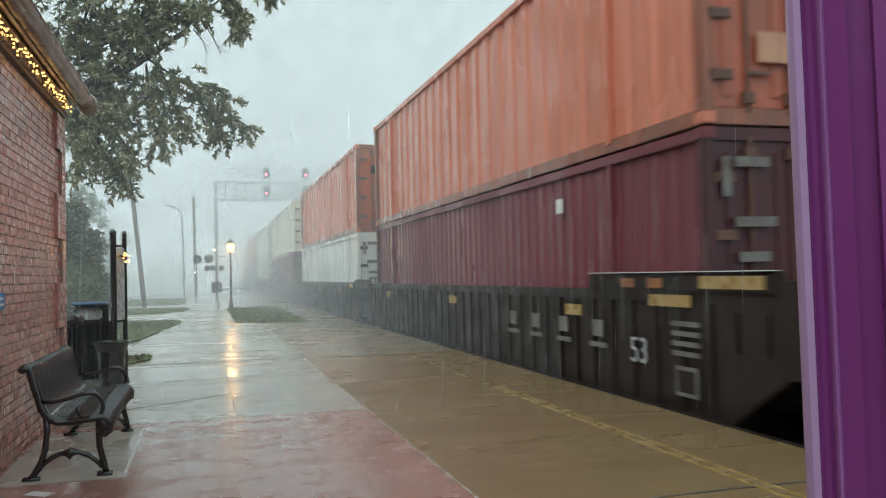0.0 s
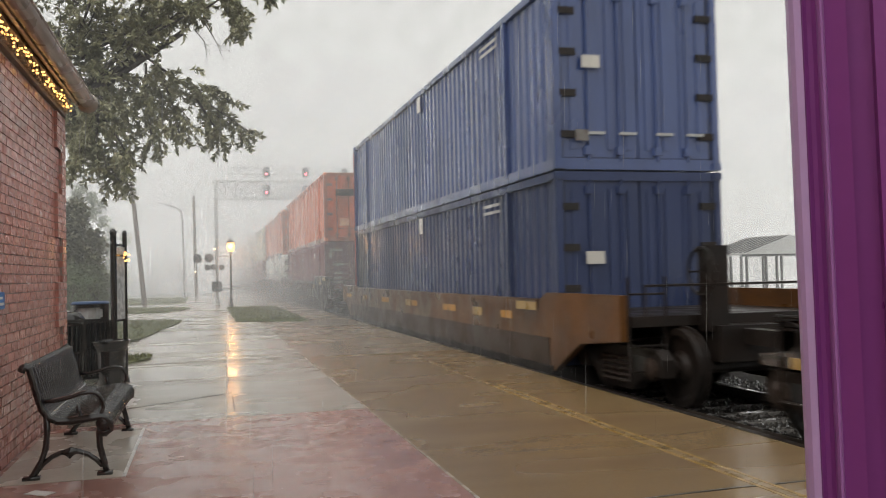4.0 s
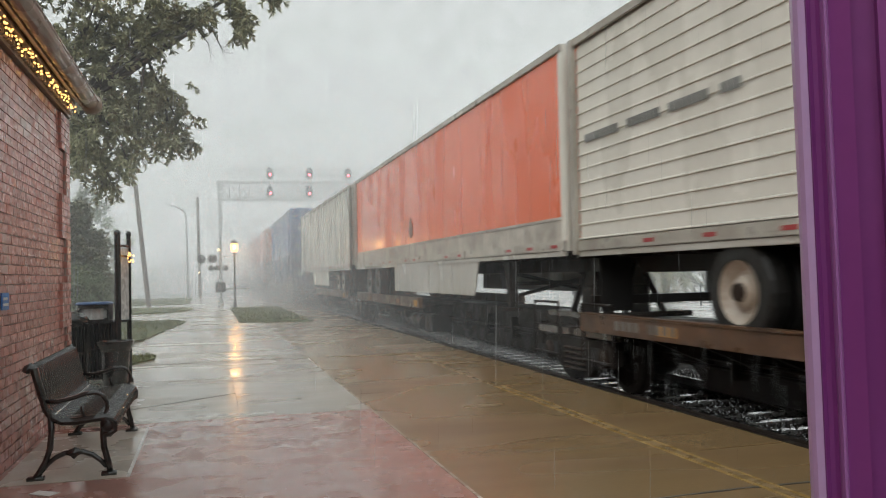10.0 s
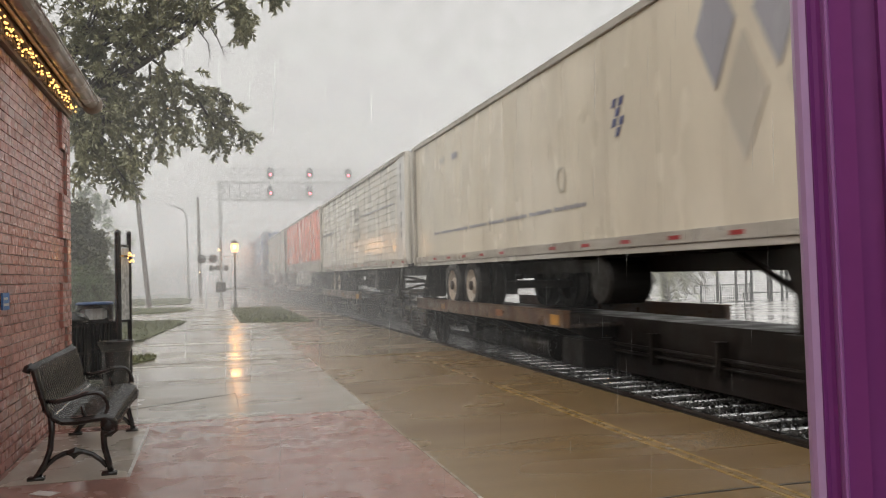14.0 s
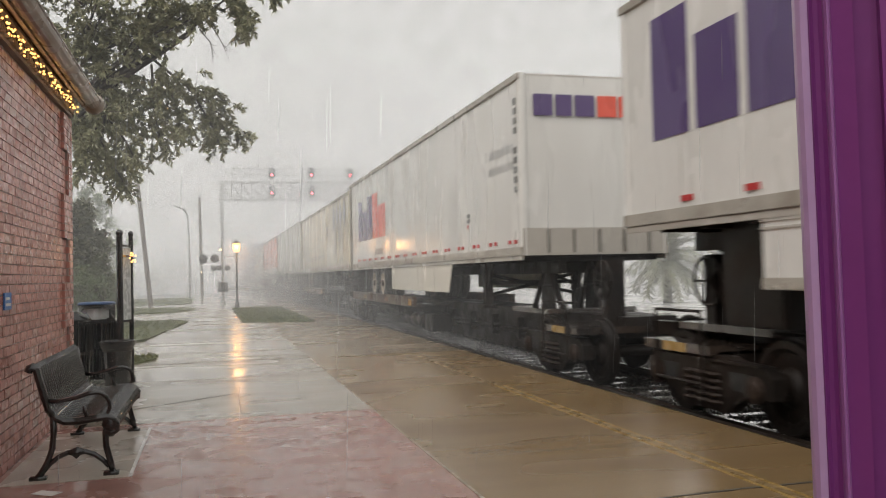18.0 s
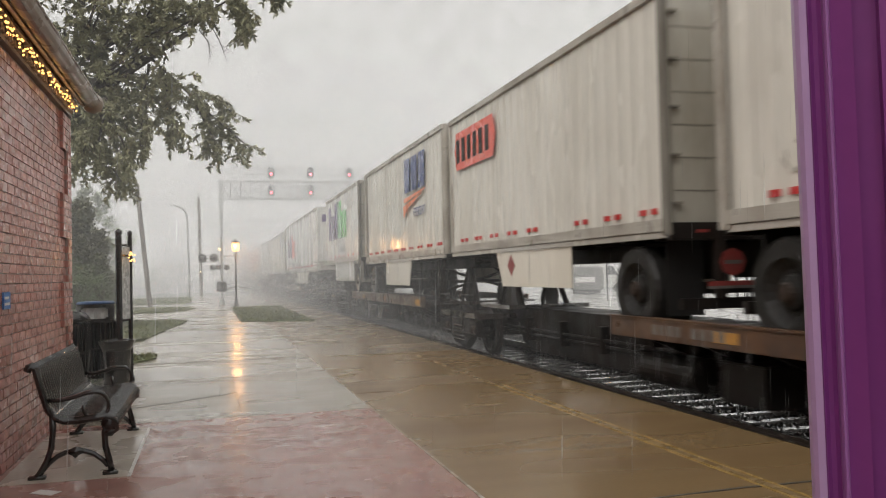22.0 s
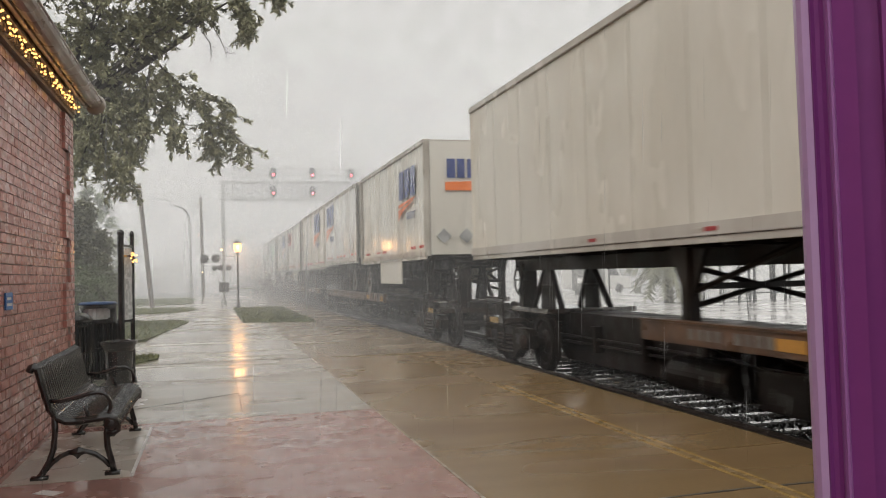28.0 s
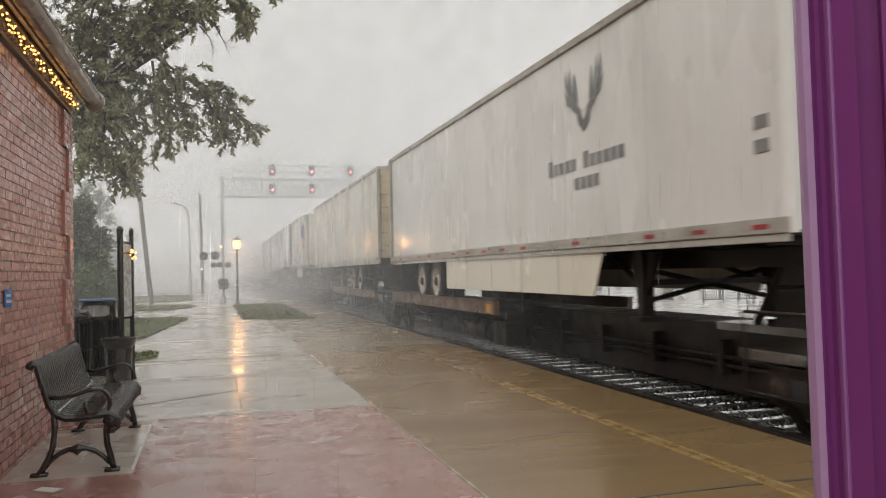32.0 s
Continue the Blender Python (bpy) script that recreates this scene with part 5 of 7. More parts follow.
def container(near, far, z0, z1, material, label, pitch=0.30, post=None, doors=None, iron=None):
    """A corrugated steel shipping container with corner posts, castings and doors at the near end."""
    c = rolling("shipping_container", label, "container", near, far, "stacked containers")
    h, X = (far - near) / 2, 1.27
    bm = bmesh.new()
    corrugated(bm, -X + 0.045, -h + 0.12, h - 0.12, z0 + 0.15, z1 - 0.12, pitch, 0.036, -1)
    corrugated(bm, X - 0.045, -h + 0.12, h - 0.12, z0 + 0.15, z1 - 0.12, pitch, 0.036, 1)
    part("side_sheet", bm, material, c)
    part("inner_box", boxes((-X + 0.05, X - 0.05, -h + 0.05, h - 0.05, z0 + 0.05, z1 - 0.03)), material, c)
    for s_ in (-1, 1):
        part("top_rail", boxes((s_ * X - 0.04, s_ * X + 0.04, -h + 0.1, h - 0.1, z1 - 0.12, z1), bevel=0.01), material, c)
        part("bottom_rail", boxes((s_ * X - 0.04, s_ * X + 0.04, -h + 0.1, h - 0.1, z0, z0 + 0.16), bevel=0.01), post or material, c)
        for e in (-1, 1):
            part("corner_post", boxes((s_ * X - 0.06, s_ * X + 0.06, e * h - 0.07, e * h + 0.07, z0 + 0.1, z1 - 0.1), bevel=0.01), post or material, c)
            for z in (z0, z1 - 0.12):
                part("corner_casting", boxes((s_ * X - 0.075, s_ * X + 0.075, e * h - 0.09, e * h + 0.09, z, z + 0.12), bevel=0.012), material, c)
        if h > 7:
            for e in (-1, 1):
                part("stack_post", boxes((s_ * X - 0.055, s_ * X + 0.055, e * (h - 2.0) - 0.06, e * (h - 2.0) + 0.06, z0 + 0.1, z1 - 0.1)), material, c)
    for s_ in (-1, 1):
        d = part("door", boxes((min(s_ * 0.01, s_ * 1.19), max(s_ * 0.01, s_ * 1.19), -h - 0.02, -h + 0.03, z0 + 0.17, z1 - 0.13), bevel=0.01), doors or material, c)
        for xo in (0.3, 0.8):
            bm = bmesh.new()
            tube(bm, (s_ * xo, -h - 0.06, z0 + 0.12), (s_ * xo, -h - 0.06, z1 - 0.1), 0.02, seg=6)
            part("lock_rod", bm, iron or doors or material, d)
            for z in (z1 - 0.32, z0 + 0.21):
                part("rod_bracket", boxes((s_ * xo - 0.06, s_ * xo + 0.06, -h - 0.085, -h - 0.02, z, z + 0.12)), iron or material, d)
            part("rod_handle", boxes((s_ * xo - 0.02, s_ * xo + 0.25, -h - 0.09, -h - 0.06, z0 + 0.5, z0 + 0.54)), iron or GALV, d)
        for k in range(4):
            z = z0 + 0.5 + k * (z1 - z0 - 1.0) / 3
            part("hinge", boxes((min(s_ * 0.98, s_ * 1.24), max(s_ * 0.98, s_ * 1.24), -h - 0.07, -h - 0.02, z - 0.05, z + 0.05)), iron or STEEL, d)
        # pressed upright ribs of the door leaf
        for k in range(4):
            x = s_ * (0.16 + 0.29 * k)
            part("door_rib", boxes((x - 0.05, x + 0.05, -h - 0.04, -h - 0.02, z0 + 0.28, z1 - 0.24), bevel=0.012), doors or material, d)
        part("door_gasket", boxes((min(s_ * 1.19, s_ * 1.215), max(s_ * 1.19, s_ * 1.215), -h - 0.03, -h + 0.02, z0 + 0.17, z1 - 0.13)), iron or BLACK, d)
    part("door_header", boxes((-X, X, -h - 0.05, -h + 0.05, z1 - 0.13, z1)), post or material, c)
    part("door_sill", boxes((-X, X, -h - 0.05, -h + 0.05, z0, z0 + 0.16)), post or material, c)
    part("roof", boxes((-X + 0.04, X - 0.04, -h + 0.1, h - 0.1, z1 - 0.03, z1 - 0.01)), material, c)
    return c, (near + far) / 2, h


def truck(parent, y, frame_mat=STEEL):
    """A railway bogie: side frames, springs, bolster and two rolling wheelsets, under the car whose space y counts in."""
    axle = RAILTOP + 0.455
    for s_ in (-1, 1):
        x0, x1 = sorted((s_ * 0.98, s_ * 1.14))
        bm = bmesh.new()
        # cast frame: deep in the middle with two windows over the springs, sloping to the journal boxes
        low = [(-1.12, -0.08), (-0.75, -0.08), (-0.55, -0.18), (-0.4, -0.29), (0.4, -0.29), (0.55, -0.18), (0.75, -0.08), (1.12, -0.08)]
        high = [(1.12, 0.12), (0.98, 0.22), (0.55, 0.23), (0.4, 0.27), (-0.4, 0.27), (-0.55, 0.23), (-0.98, 0.22), (-1.12, 0.12)]
        outer = [(y + a, axle + b) for a, b in high + low]
        prism(bm, outer, "x", x0, x1)
        f = part("side_frame", bm, frame_mat, parent, "cast bogie side frame")
        part("frame_lip", boxes((s_ * 1.15 - 0.03, s_ * 1.15 + 0.03, y - 1.0, y + 1.0, axle + 0.205, axle + 0.235), bevel=0.008), frame_mat, f)
        for k in (-0.62, 0.62):
            bm = bmesh.new()
            prism(bm, [(y + k + a, axle + b) for a, b in ((-0.16, 0.13), (0.16, 0.13), (0.1 if k < 0 else 0.18, -0.05), (-0.18 if k < 0 else -0.1, -0.05))], "x", s_ * 1.141, s_ * 1.146)
            part("frame_window", bm, BLACK, f)
        for k in (-0.22, 0, 0.22):
            bm = bmesh.new()
            for q in range(5):
                lathe(bm, ((0.09, axle - 0.22 + q * 0.07), (0.105, axle - 0.20 + q * 0.07), (0.09, axle - 0.18 + q * 0.07)), (s_ * 1.12, y + k, 0), 10)
            part("spring", bm, HUB, f)
        for e in (-0.89, 0.89):
            bm = bmesh.new()
            lathe(bm, ((0.13, 0), (0.13, s_ * 0.1), (0.07, s_ * 0.13), (0.01, s_ * 0.135)), (s_ * 1.08, y + e, axle), 14, "x")
            part("bearing_cap", bm, HUB, f)
    part("bolster", boxes((-1.1, 1.1, y - 0.2, y + 0.2, axle - 0.05, axle + 0.30)), frame_mat, parent)
    for e in (-0.89, 0.89):
        bm = bmesh.new()
        tube(bm, (-0.95, 0, 0), (0.95, 0, 0), 0.085, seg=10)
        for s_ in (-1, 1):
            lathe(bm, [(0.1, s_ * 0.66), (0.40, s_ * 0.68), (0.485, s_ * 0.685), (0.485, s_ * 0.715), (0.455, s_ * 0.72), (0.455, s_ * 0.815), (0.38, s_ * 0.815), (0.34, s_ * 0.77), (0.2, s_ * 0.76), (0.14, s_ * 0.82), (0.02, s_ * 0.82)], (0, 0, 0), 24, "x")
        a = part("wheelset", bm, STEEL, parent, "rolling steel wheelset")
        a.location = (0, y + e, axle)
        AXLES.append((a, y + e))


def coupler(parent, y, direction):
    bm = bmesh.new()
    box(bm, -0.09, 0.09, min(y, y + direction * 0.75), max(y, y + direction * 0.75), 0.50, 0.68)
    box(bm, -0.16, 0.16, min(y + direction * 0.7, y + direction), max(y + direction * 0.7, y + direction), 0.45, 0.73, bevel=0.03)
    part("coupler", bm, STEEL, parent)


def handbrake(parent, x, y, z, r=0.28):
    bm = bmesh.new()
    for k in range(20):
        a, b = 2 * math.pi * k / 20, 2 * math.pi * (k + 1) / 20
        tube(bm, (x, y + r * math.cos(a), z + r * math.sin(a)), (x, y + r * math.cos(b), z + r * math.sin(b)), 0.018, seg=5)
    for k in range(5):
        a = 2 * math.pi * k / 5
        tube(bm, (x, y, z), (x, y + r * math.cos(a), z + r * math.sin(a)), 0.012, seg=5)
    part("brake_wheel", bm, STEEL, parent, "spoked handbrake wheel")
    part("brake_stand", boxes((x + 0.02, x + 0.3, y - 0.1, y + 0.1, z - 0.7, z + 0.3)), STEEL, parent)


def drips(parent, x, a, b, top, drop, n, seed):
    """Water running off an edge in thin strands."""
    rnd = random.Random(seed)
    bm = bmesh.new()
    for k in range(n):
        y, z, w, ln = rnd.uniform(a, b), top - drop * 0.6 * rnd.random() ** 1.5, rnd.uniform(0.002, 0.006), drop * rnd.uniform(0.12, 0.5)
        lean, out = rnd.uniform(-0.03, 0.06), rnd.uniform(0.0, 0.05)
        vs = [bm.verts.new(p) for p in ((x - out, y - w, z), (x - out, y + w, z), (x - out - 0.01, y + w * 0.5 + lean, z - ln), (x - out - 0.01, y - w * 0.5 + lean, z - ln))]
        bm.faces.new(vs)
    ob = part("dripping_water", bm, DRIP, parent, "thin strands of running rain water")
    tagged(ob, kind="stuff")
    ob.visible_shadow = False


def spine_car(near, far, sills, hitches, label, truck_near=True, ends=(False, False)):
    """One unit of an articulated spine car: a central box girder, wheel platforms with side sills and trailer hitches."""
    c = rolling("spine_car", label, "rail car", near, far, "spine cars")
    mid, h = (near + far) / 2, (far - near) / 2
    bm = bmesh.new()
    prism(bm, ((-h + 0.2, 0.42), (h - 0.2, 0.42), (h - 0.2, 0.72), (-h + 0.2, 0.72)), "x", -0.42, 0.42)
    prism(bm, ((-h + 2.1, -0.05), (h - 2.1, -0.05), (h - 1.5, 0.42), (-h + 1.5, 0.42)), "x", -0.40, 0.40)
    part("centre_sill", bm, STEEL, c, "grimy dark central girder")
    # pipes and gear along the girder
    bm = bmesh.new()
    for dz, dx in ((0.25, -0.46), (0.35, -0.5)):
        tube(bm, (dx, -h + 1, dz), (dx, h - 1, dz), 0.025, seg=6)
    for k in range(int(2 * h / 1.5)):
        y = -h + 1.2 + k * 1.5
        box(bm, -0.55, -0.38, y, y + 0.1, 0.15, 0.55)
    part("brake_piping", bm, STEEL, c)
    rnd = random.Random(int(abs(near) * 3))
    part("valve_box", boxes((-0.95, -0.45, -0.4, 0.35, 0.0, 0.42), bevel=0.02), STEEL, c)
    bm = bmesh.new()
    tube(bm, (-0.75, 0.9, 0.18), (-0.75, 2.1, 0.18), 0.2, seg=24)
    part("air_tank", bm, STEEL, c)
    for s0, s1 in sills:
        a, b = sorted((s0 - mid, s1 - mid))
        for s_ in (-1, 1):
            x0, x1 = sorted((s_ * 1.24, s_ * 1.34))
            part("side_sill", boxes((x0, x1, a, b, 0.60, 0.83), bevel=0.01), RUST, c, "rust-brown side sill with pale marks")
            part("sill_flange", boxes((x0 - 0.02, x1 + 0.02, a, b, 0.825, 0.845)), RUST, c)
        part("wheel_floor", boxes((-1.25, 1.25, a, b, 0.60, 0.655)), WETDECK, c, "puddled steel wheel deck")
        bm = bmesh.new()
        y = a + 0.3
        while y < b - 0.2:
            prism(bm, ((-1.24, 0.60), (-0.4, 0.25), (0.4, 0.25), (1.24, 0.60)), "y", y, y + 0.06)
            y += 1.1
        part("floor_ribs", bm, STEEL, c)
        # worn yellow and orange marks and blank number bars
        k = 0
        y = b - 0.9
        while y > a + 0.5:
            w = rnd.uniform(0.25, 0.5)
            if k % 3 == 1:
                part("sill_mark", boxes((-1.345, -1.34, y - w, y, 0.66, 0.77)), DULLYELLOW if k % 2 else DULLORANGE, c)
            elif k == 0:
                for j in range(9):
                    if j != 4:
                        part("number_bar", boxes((-1.346, -1.34, y - 0.2 - j * 0.16, y - 0.1 - j * 0.16, 0.665, 0.775)), DULLRIM, c)
            y -= rnd.uniform(0.9, 1.6)
            k += 1
        drips(c, -1.36, a, b, 0.62, 0.75, 70, int(abs(near) * 5))
        part("mark_board", boxes((-1.35, -1.34, a + 0.15, a + 0.45, 0.63, 0.78)), DULLYELLOW, c)
    for s_h in hitches:
        y = s_h - mid
        hitch = part("hitch", boxes((-0.5, 0.5, y - 0.45, y + 0.45, 1.58, 1.66)), STEEL, c, "folding trailer hitch stand")
        for s_ in (-1, 1):
            for a, b, r in (((s_ * 0.45, y - 0.7, 0.72), (s_ * 0.4, y, 1.62), 0.055), ((s_ * 0.45, y + 0.6, 0.72), (s_ * 0.4, y, 1.62), 0.05), ((s_ * 0.42, y - 0.35, 1.15), (s_ * 0.42, y + 0.3, 1.15), 0.03)):
                bm = bmesh.new()
                tube(bm, a, b, r, seg=7)
                part("hitch_strut", bm, STEEL, hitch)
            bm = bmesh.new()
            prism(bm, ((y - 0.32, 0.72), (y + 0.3, 0.72), (y + 0.2, 1.6), (y - 0.2, 1.6)), "x", s_ * 0.42 - 0.015, s_ * 0.42 + 0.015)
            part("hitch_plate", bm, STEEL, hitch)
        part("hitch_base", boxes((-0.8, 0.8, y - 0.9, y + 0.8, 0.70, 0.78)), WETDECK, c)
    # end platforms
    for e, on in ((-1, ends[0]), (1, ends[1])):
        yy = e * h
        part("end_platform", boxes((-1.2, 1.2, min(yy - e * 1.4, yy - e * 0.1), max(yy - e * 1.4, yy - e * 0.1), 0.50, 0.60)), WETDECK, c)
        bm = bmesh.new()
        for y in (yy - e * 1.3, yy - e * 0.4):
            tube(bm, (-1.22, y, 0.15), (-1.22, y, 0.95), 0.018, seg=6)
        tube(bm, (-1.22, yy - e * 1.3, 0.2), (-1.22, yy - e * 0.4, 0.2), 0.018, seg=6)
        tube(bm, (-1.22, yy - e * 1.3, 0.95), (-1.22, yy - e * 0.4, 0.95), 0.018, seg=6)
        part("step", bm, STEEL, c)
        if on:
            coupler(c, yy, e)
            part("end_mark", boxes((-1.21, -1.205, yy - e * 0.75 - 0.22, yy - e * 0.75 + 0.22, 0.5, 0.6)), YELLOW, c, "yellow end marker")
            handbrake(c, -0.6, yy - e * 0.5, 1.25)
    if truck_near:
        truck(c, -h + (1.2 if ends[0] else 0.0))
    if ends[1]:
        truck(c, h - 1.2)
    return c


def well_car(near, far, label, material, high_z=1.16, low_z=0.0, ribbed=True):
    """A well car: deep side sills between two raised ends over the bogies."""
    c = rolling("well_car", label, "rail car", near, far, "well cars")
    h, tip = (far - near) / 2, 0.5 if ribbed else 0.75
    for s_ in (-1, 1):
        x0, x1 = sorted((s_ * 1.36, s_ * 1.46))
        bm = bmesh.new()
        ridge = ((h - tip, high_z - 0.15), (h - 2.6, high_z - 0.1), (h - 2.9, high_z)) if ribbed else ((h - tip, high_z + 0.04), (h - 3.1, high_z + 0.07), (h - 3.5, high_z))
        prism(bm, ((-h + 2.4, low_z), (h - 2.4, low_z), (h - 1.5, 0.45), (h - tip, 0.55)) + ridge + ( (-h + 2.9, high_z), (-h + 2.6, high_z + 0.12), (-h + 0.4, high_z + 0.12), (-h + 0.4, 0.55), (-h + 1.5, 0.45)), "x", x0, x1)
        part("side_sill", bm, material, c)
        part("top_chord", boxes((s_ * 1.41 - 0.08, s_ * 1.41 + 0.08, -h + 2.9, h - 2.9, high_z - 0.10, high_z + 0.02), bevel=0.012), material, c)
        part("bottom_chord", boxes((s_ * 1.41 - 0.08, s_ * 1.41 + 0.08, -h + 2.4, h - 2.4, low_z - 0.04, low_z + 0.08), bevel=0.012), STEEL if material is WELLBROWN else material, c)
        if ribbed:
            y = -h + 2.6
            for k in (0.75, 1.25, 1.75, 2.2):
                for e in (-1, 1):
                    part("sill_rib", boxes((s_ * 1.42 - 0.075, s_ * 1.42 + 0.075, e * (h - k) - 0.03, e * (h - k) + 0.03, 0.62, high_z - 0.16), bevel=0.008), material, c)
            while y < h - 2.6:
                part("sill_rib", boxes((s_ * 1.42 - 0.075, s_ * 1.42 + 0.075, y - 0.035, y + 0.035, low_z + 0.08, high_z - 0.1), bevel=0.008), material, c)
                y += 0.5
    part("well_floor", boxes((-1.36, 1.36, -h + 2.4, h - 2.4, -0.22, 0.05)), STEEL, c)
    for e in (-1, 1):
        part("end_deck", boxes((-1.36, 1.36, min(e * h - e * 2.6, e * h - e * 0.3), max(e * h - e * 2.6, e * h - e * 0.3), 0.72, 0.84)), STEEL, c)
        part("end_sill", boxes((-0.4, 0.4, min(e * h - e * 2.6, e * h), max(e * h - e * 2.6, e * h), 0.3, 0.72)), STEEL, c)
        bm = bmesh.new()
        for x in (-1.38, -0.9):
            tube(bm, (x, e * (h - 0.35), 0.1), (x, e * (h - 0.35), 1.3), 0.018, seg=6)
        for k in range(4):
            tube(bm, (-1.38, e * (h - 0.35), 0.2 + k * 0.3), (-0.9, e * (h - 0.35), 0.2 + k * 0.3), 0.014, seg=5)
        part("ladder", bm, STEEL, c)
        bm = bmesh.new()
        for x in (-1.3, 1.3):
            tube(bm, (x, e * (h - 0.1), 0.84), (x, e * (h - 0.1), 1.2), 0.016, seg=5)
        tube(bm, (-1.3, e * (h - 0.1), 1.2), (1.3, e * (h - 0.1), 1.2), 0.016, seg=5)
        part("end_rail", bm, STEEL, c)
        coupler(c, e * h, e)
        truck(c, e * (h - 1.15))
    handbrake(c, -0.5, -h + 0.2, 1.35)
    drips(c, -1.52, -h + 2.5, h - 2.5, 2.6, 2.4, 150, int(abs(near) * 5))
    for y0, y1, z0, z1 in ((-h + 2.9, -h + 3.7, high_z - 0.14, high_z - 0.02), (-h + 5.4, -h + 5.9, high_z - 0.32, high_z - 0.18), (-0.2, 0.3, high_z - 0.32, high_z - 0.18), (h - 5.4, h - 4.9, high_z - 0.32, high_z - 0.18)):
        part("end_mark", boxes((-1.50, -1.49, y0, y1, z0, z1)), YELLOW, c, "yellow warning patch")
    return c, (near + far) / 2, h


def side_text(parent, body, size, y, z, material, x=-1.5, label="", lean=0.0, align="CENTER", name="number"):
    """Readable writing on a car's side, read from the platform."""
    cu = bpy.data.curves.new(name, "FONT")
    cu.body, cu.size, cu.extrude, cu.align_x, cu.shear = body, size, 0.002, align, lean
    tmp = bpy.data.objects.new(name, cu)
    scene.collection.objects.link(tmp)
    me = bpy.data.meshes.new_from_object(tmp.evaluated_get(bpy.context.evaluated_depsgraph_get()))
    bpy.data.objects.remove(tmp)
    me.materials.clear()
    me.materials.append(material)
    ob = new(name, me)
    ob.parent = parent
    ob.matrix_basis = Matrix.Translation((x, y, z)) @ Euler((radians(90), 0, radians(-90))).to_matrix().to_4x4()
    return tagged(ob, label)


def fedlike(t, x, y0, z0, h, tail):
    """A wide two-colour wordmark as plain leaning blocks, the last two in the second colour."""
    w = 1.18 * h
    rows = ((0.0, 0.52, 1.15, LOGOPURPLE), (0.62, 0.52, 0.82, LOGOPURPLE), (1.24, 0.58, 1.2, LOGOPURPLE), (1.9, 0.62, 1.2, tail), (2.6, 0.78, 0.84, tail))
    for a, wd, hh, m in rows:
        bm = bmesh.new()
        box(bm, x - 0.004, x + 0.001, y0 - (a + wd) * w, y0 - a * w, z0, z0 + hh * h)
        part("wordmark_block", bm, m, t, "violet wordmark block" if m is LOGOPURPLE else "bright wordmark block")
    side_text(t, "Ground", 0.38 * h, y0 - 2.0 * w, z0 - 0.45 * h, LOGOPALE, x - 0.002, "grey word under the wordmark", 0, "LEFT", "lettering")


def freightlike(t, x, y0, z0, k):
    """A blue and orange freight mark as plain shapes: three leaning blocks over two swept wedges."""
    for a in (0.0, 0.72, 1.44):
        letter_blocks(t, x, y0, z0, [[(-p * k, q * k) for p, q in bar(a, a + 0.56, 0.60, 1.40, 0.06)]], LOGOBLUE, "blue wordmark block")
    letter_blocks(t, x - 0.001, y0, z0, [[(-p * k, q * k) for p, q in ((-0.05, 0.36), (-0.05, 0.47), (2.1, 0.56), (2.0, 0.52))]], LOGOORANGE, "orange swept wedge")
    letter_blocks(t, x - 0.002, y0, z0, [[(-p * k, q * k) for p, q in ((-0.1, 0.0), (-0.08, 0.30), (1.9, 0.49), (0.4, 0.22))]], LOGOORANGE, "orange swept wedge")
    side_text(t, "FREIGHT", 0.29 * k, y0 - 0.9 * k, z0 - 0.02 * k, LOGOBLUE, x - 0.002, "blue word under the mark", 0.1, "LEFT", "lettering")


def scuffs(t, x, y, z, seed, r=0.15, material=SCUFF):
    """The scraped outline that a removed placard leaves: thin broken strokes round a ring."""
    rnd = random.Random(seed)
    for k in range(7):
        a = rnd.uniform(0, 2 * math.pi)
        q, n, w_, turn = r * rnd.uniform(0.6, 1.0), r * rnd.uniform(0.3, 0.7), r * rnd.uniform(0.05, 0.14), a + math.pi / 2 + rnd.uniform(-0.5, 0.5)
        cy, cz, ty, tz = q * math.cos(a), q * math.sin(a), math.cos(turn), math.sin(turn)
        letter_blocks(t, x, y, z, [((cy - ty * n, cz - tz * n), (cy - tz * w_, cz + ty * w_), (cy + ty * n, cz + tz * n), (cy + tz * w_, cz - ty * w_))], material, "thin grey scrape of a removed placard")


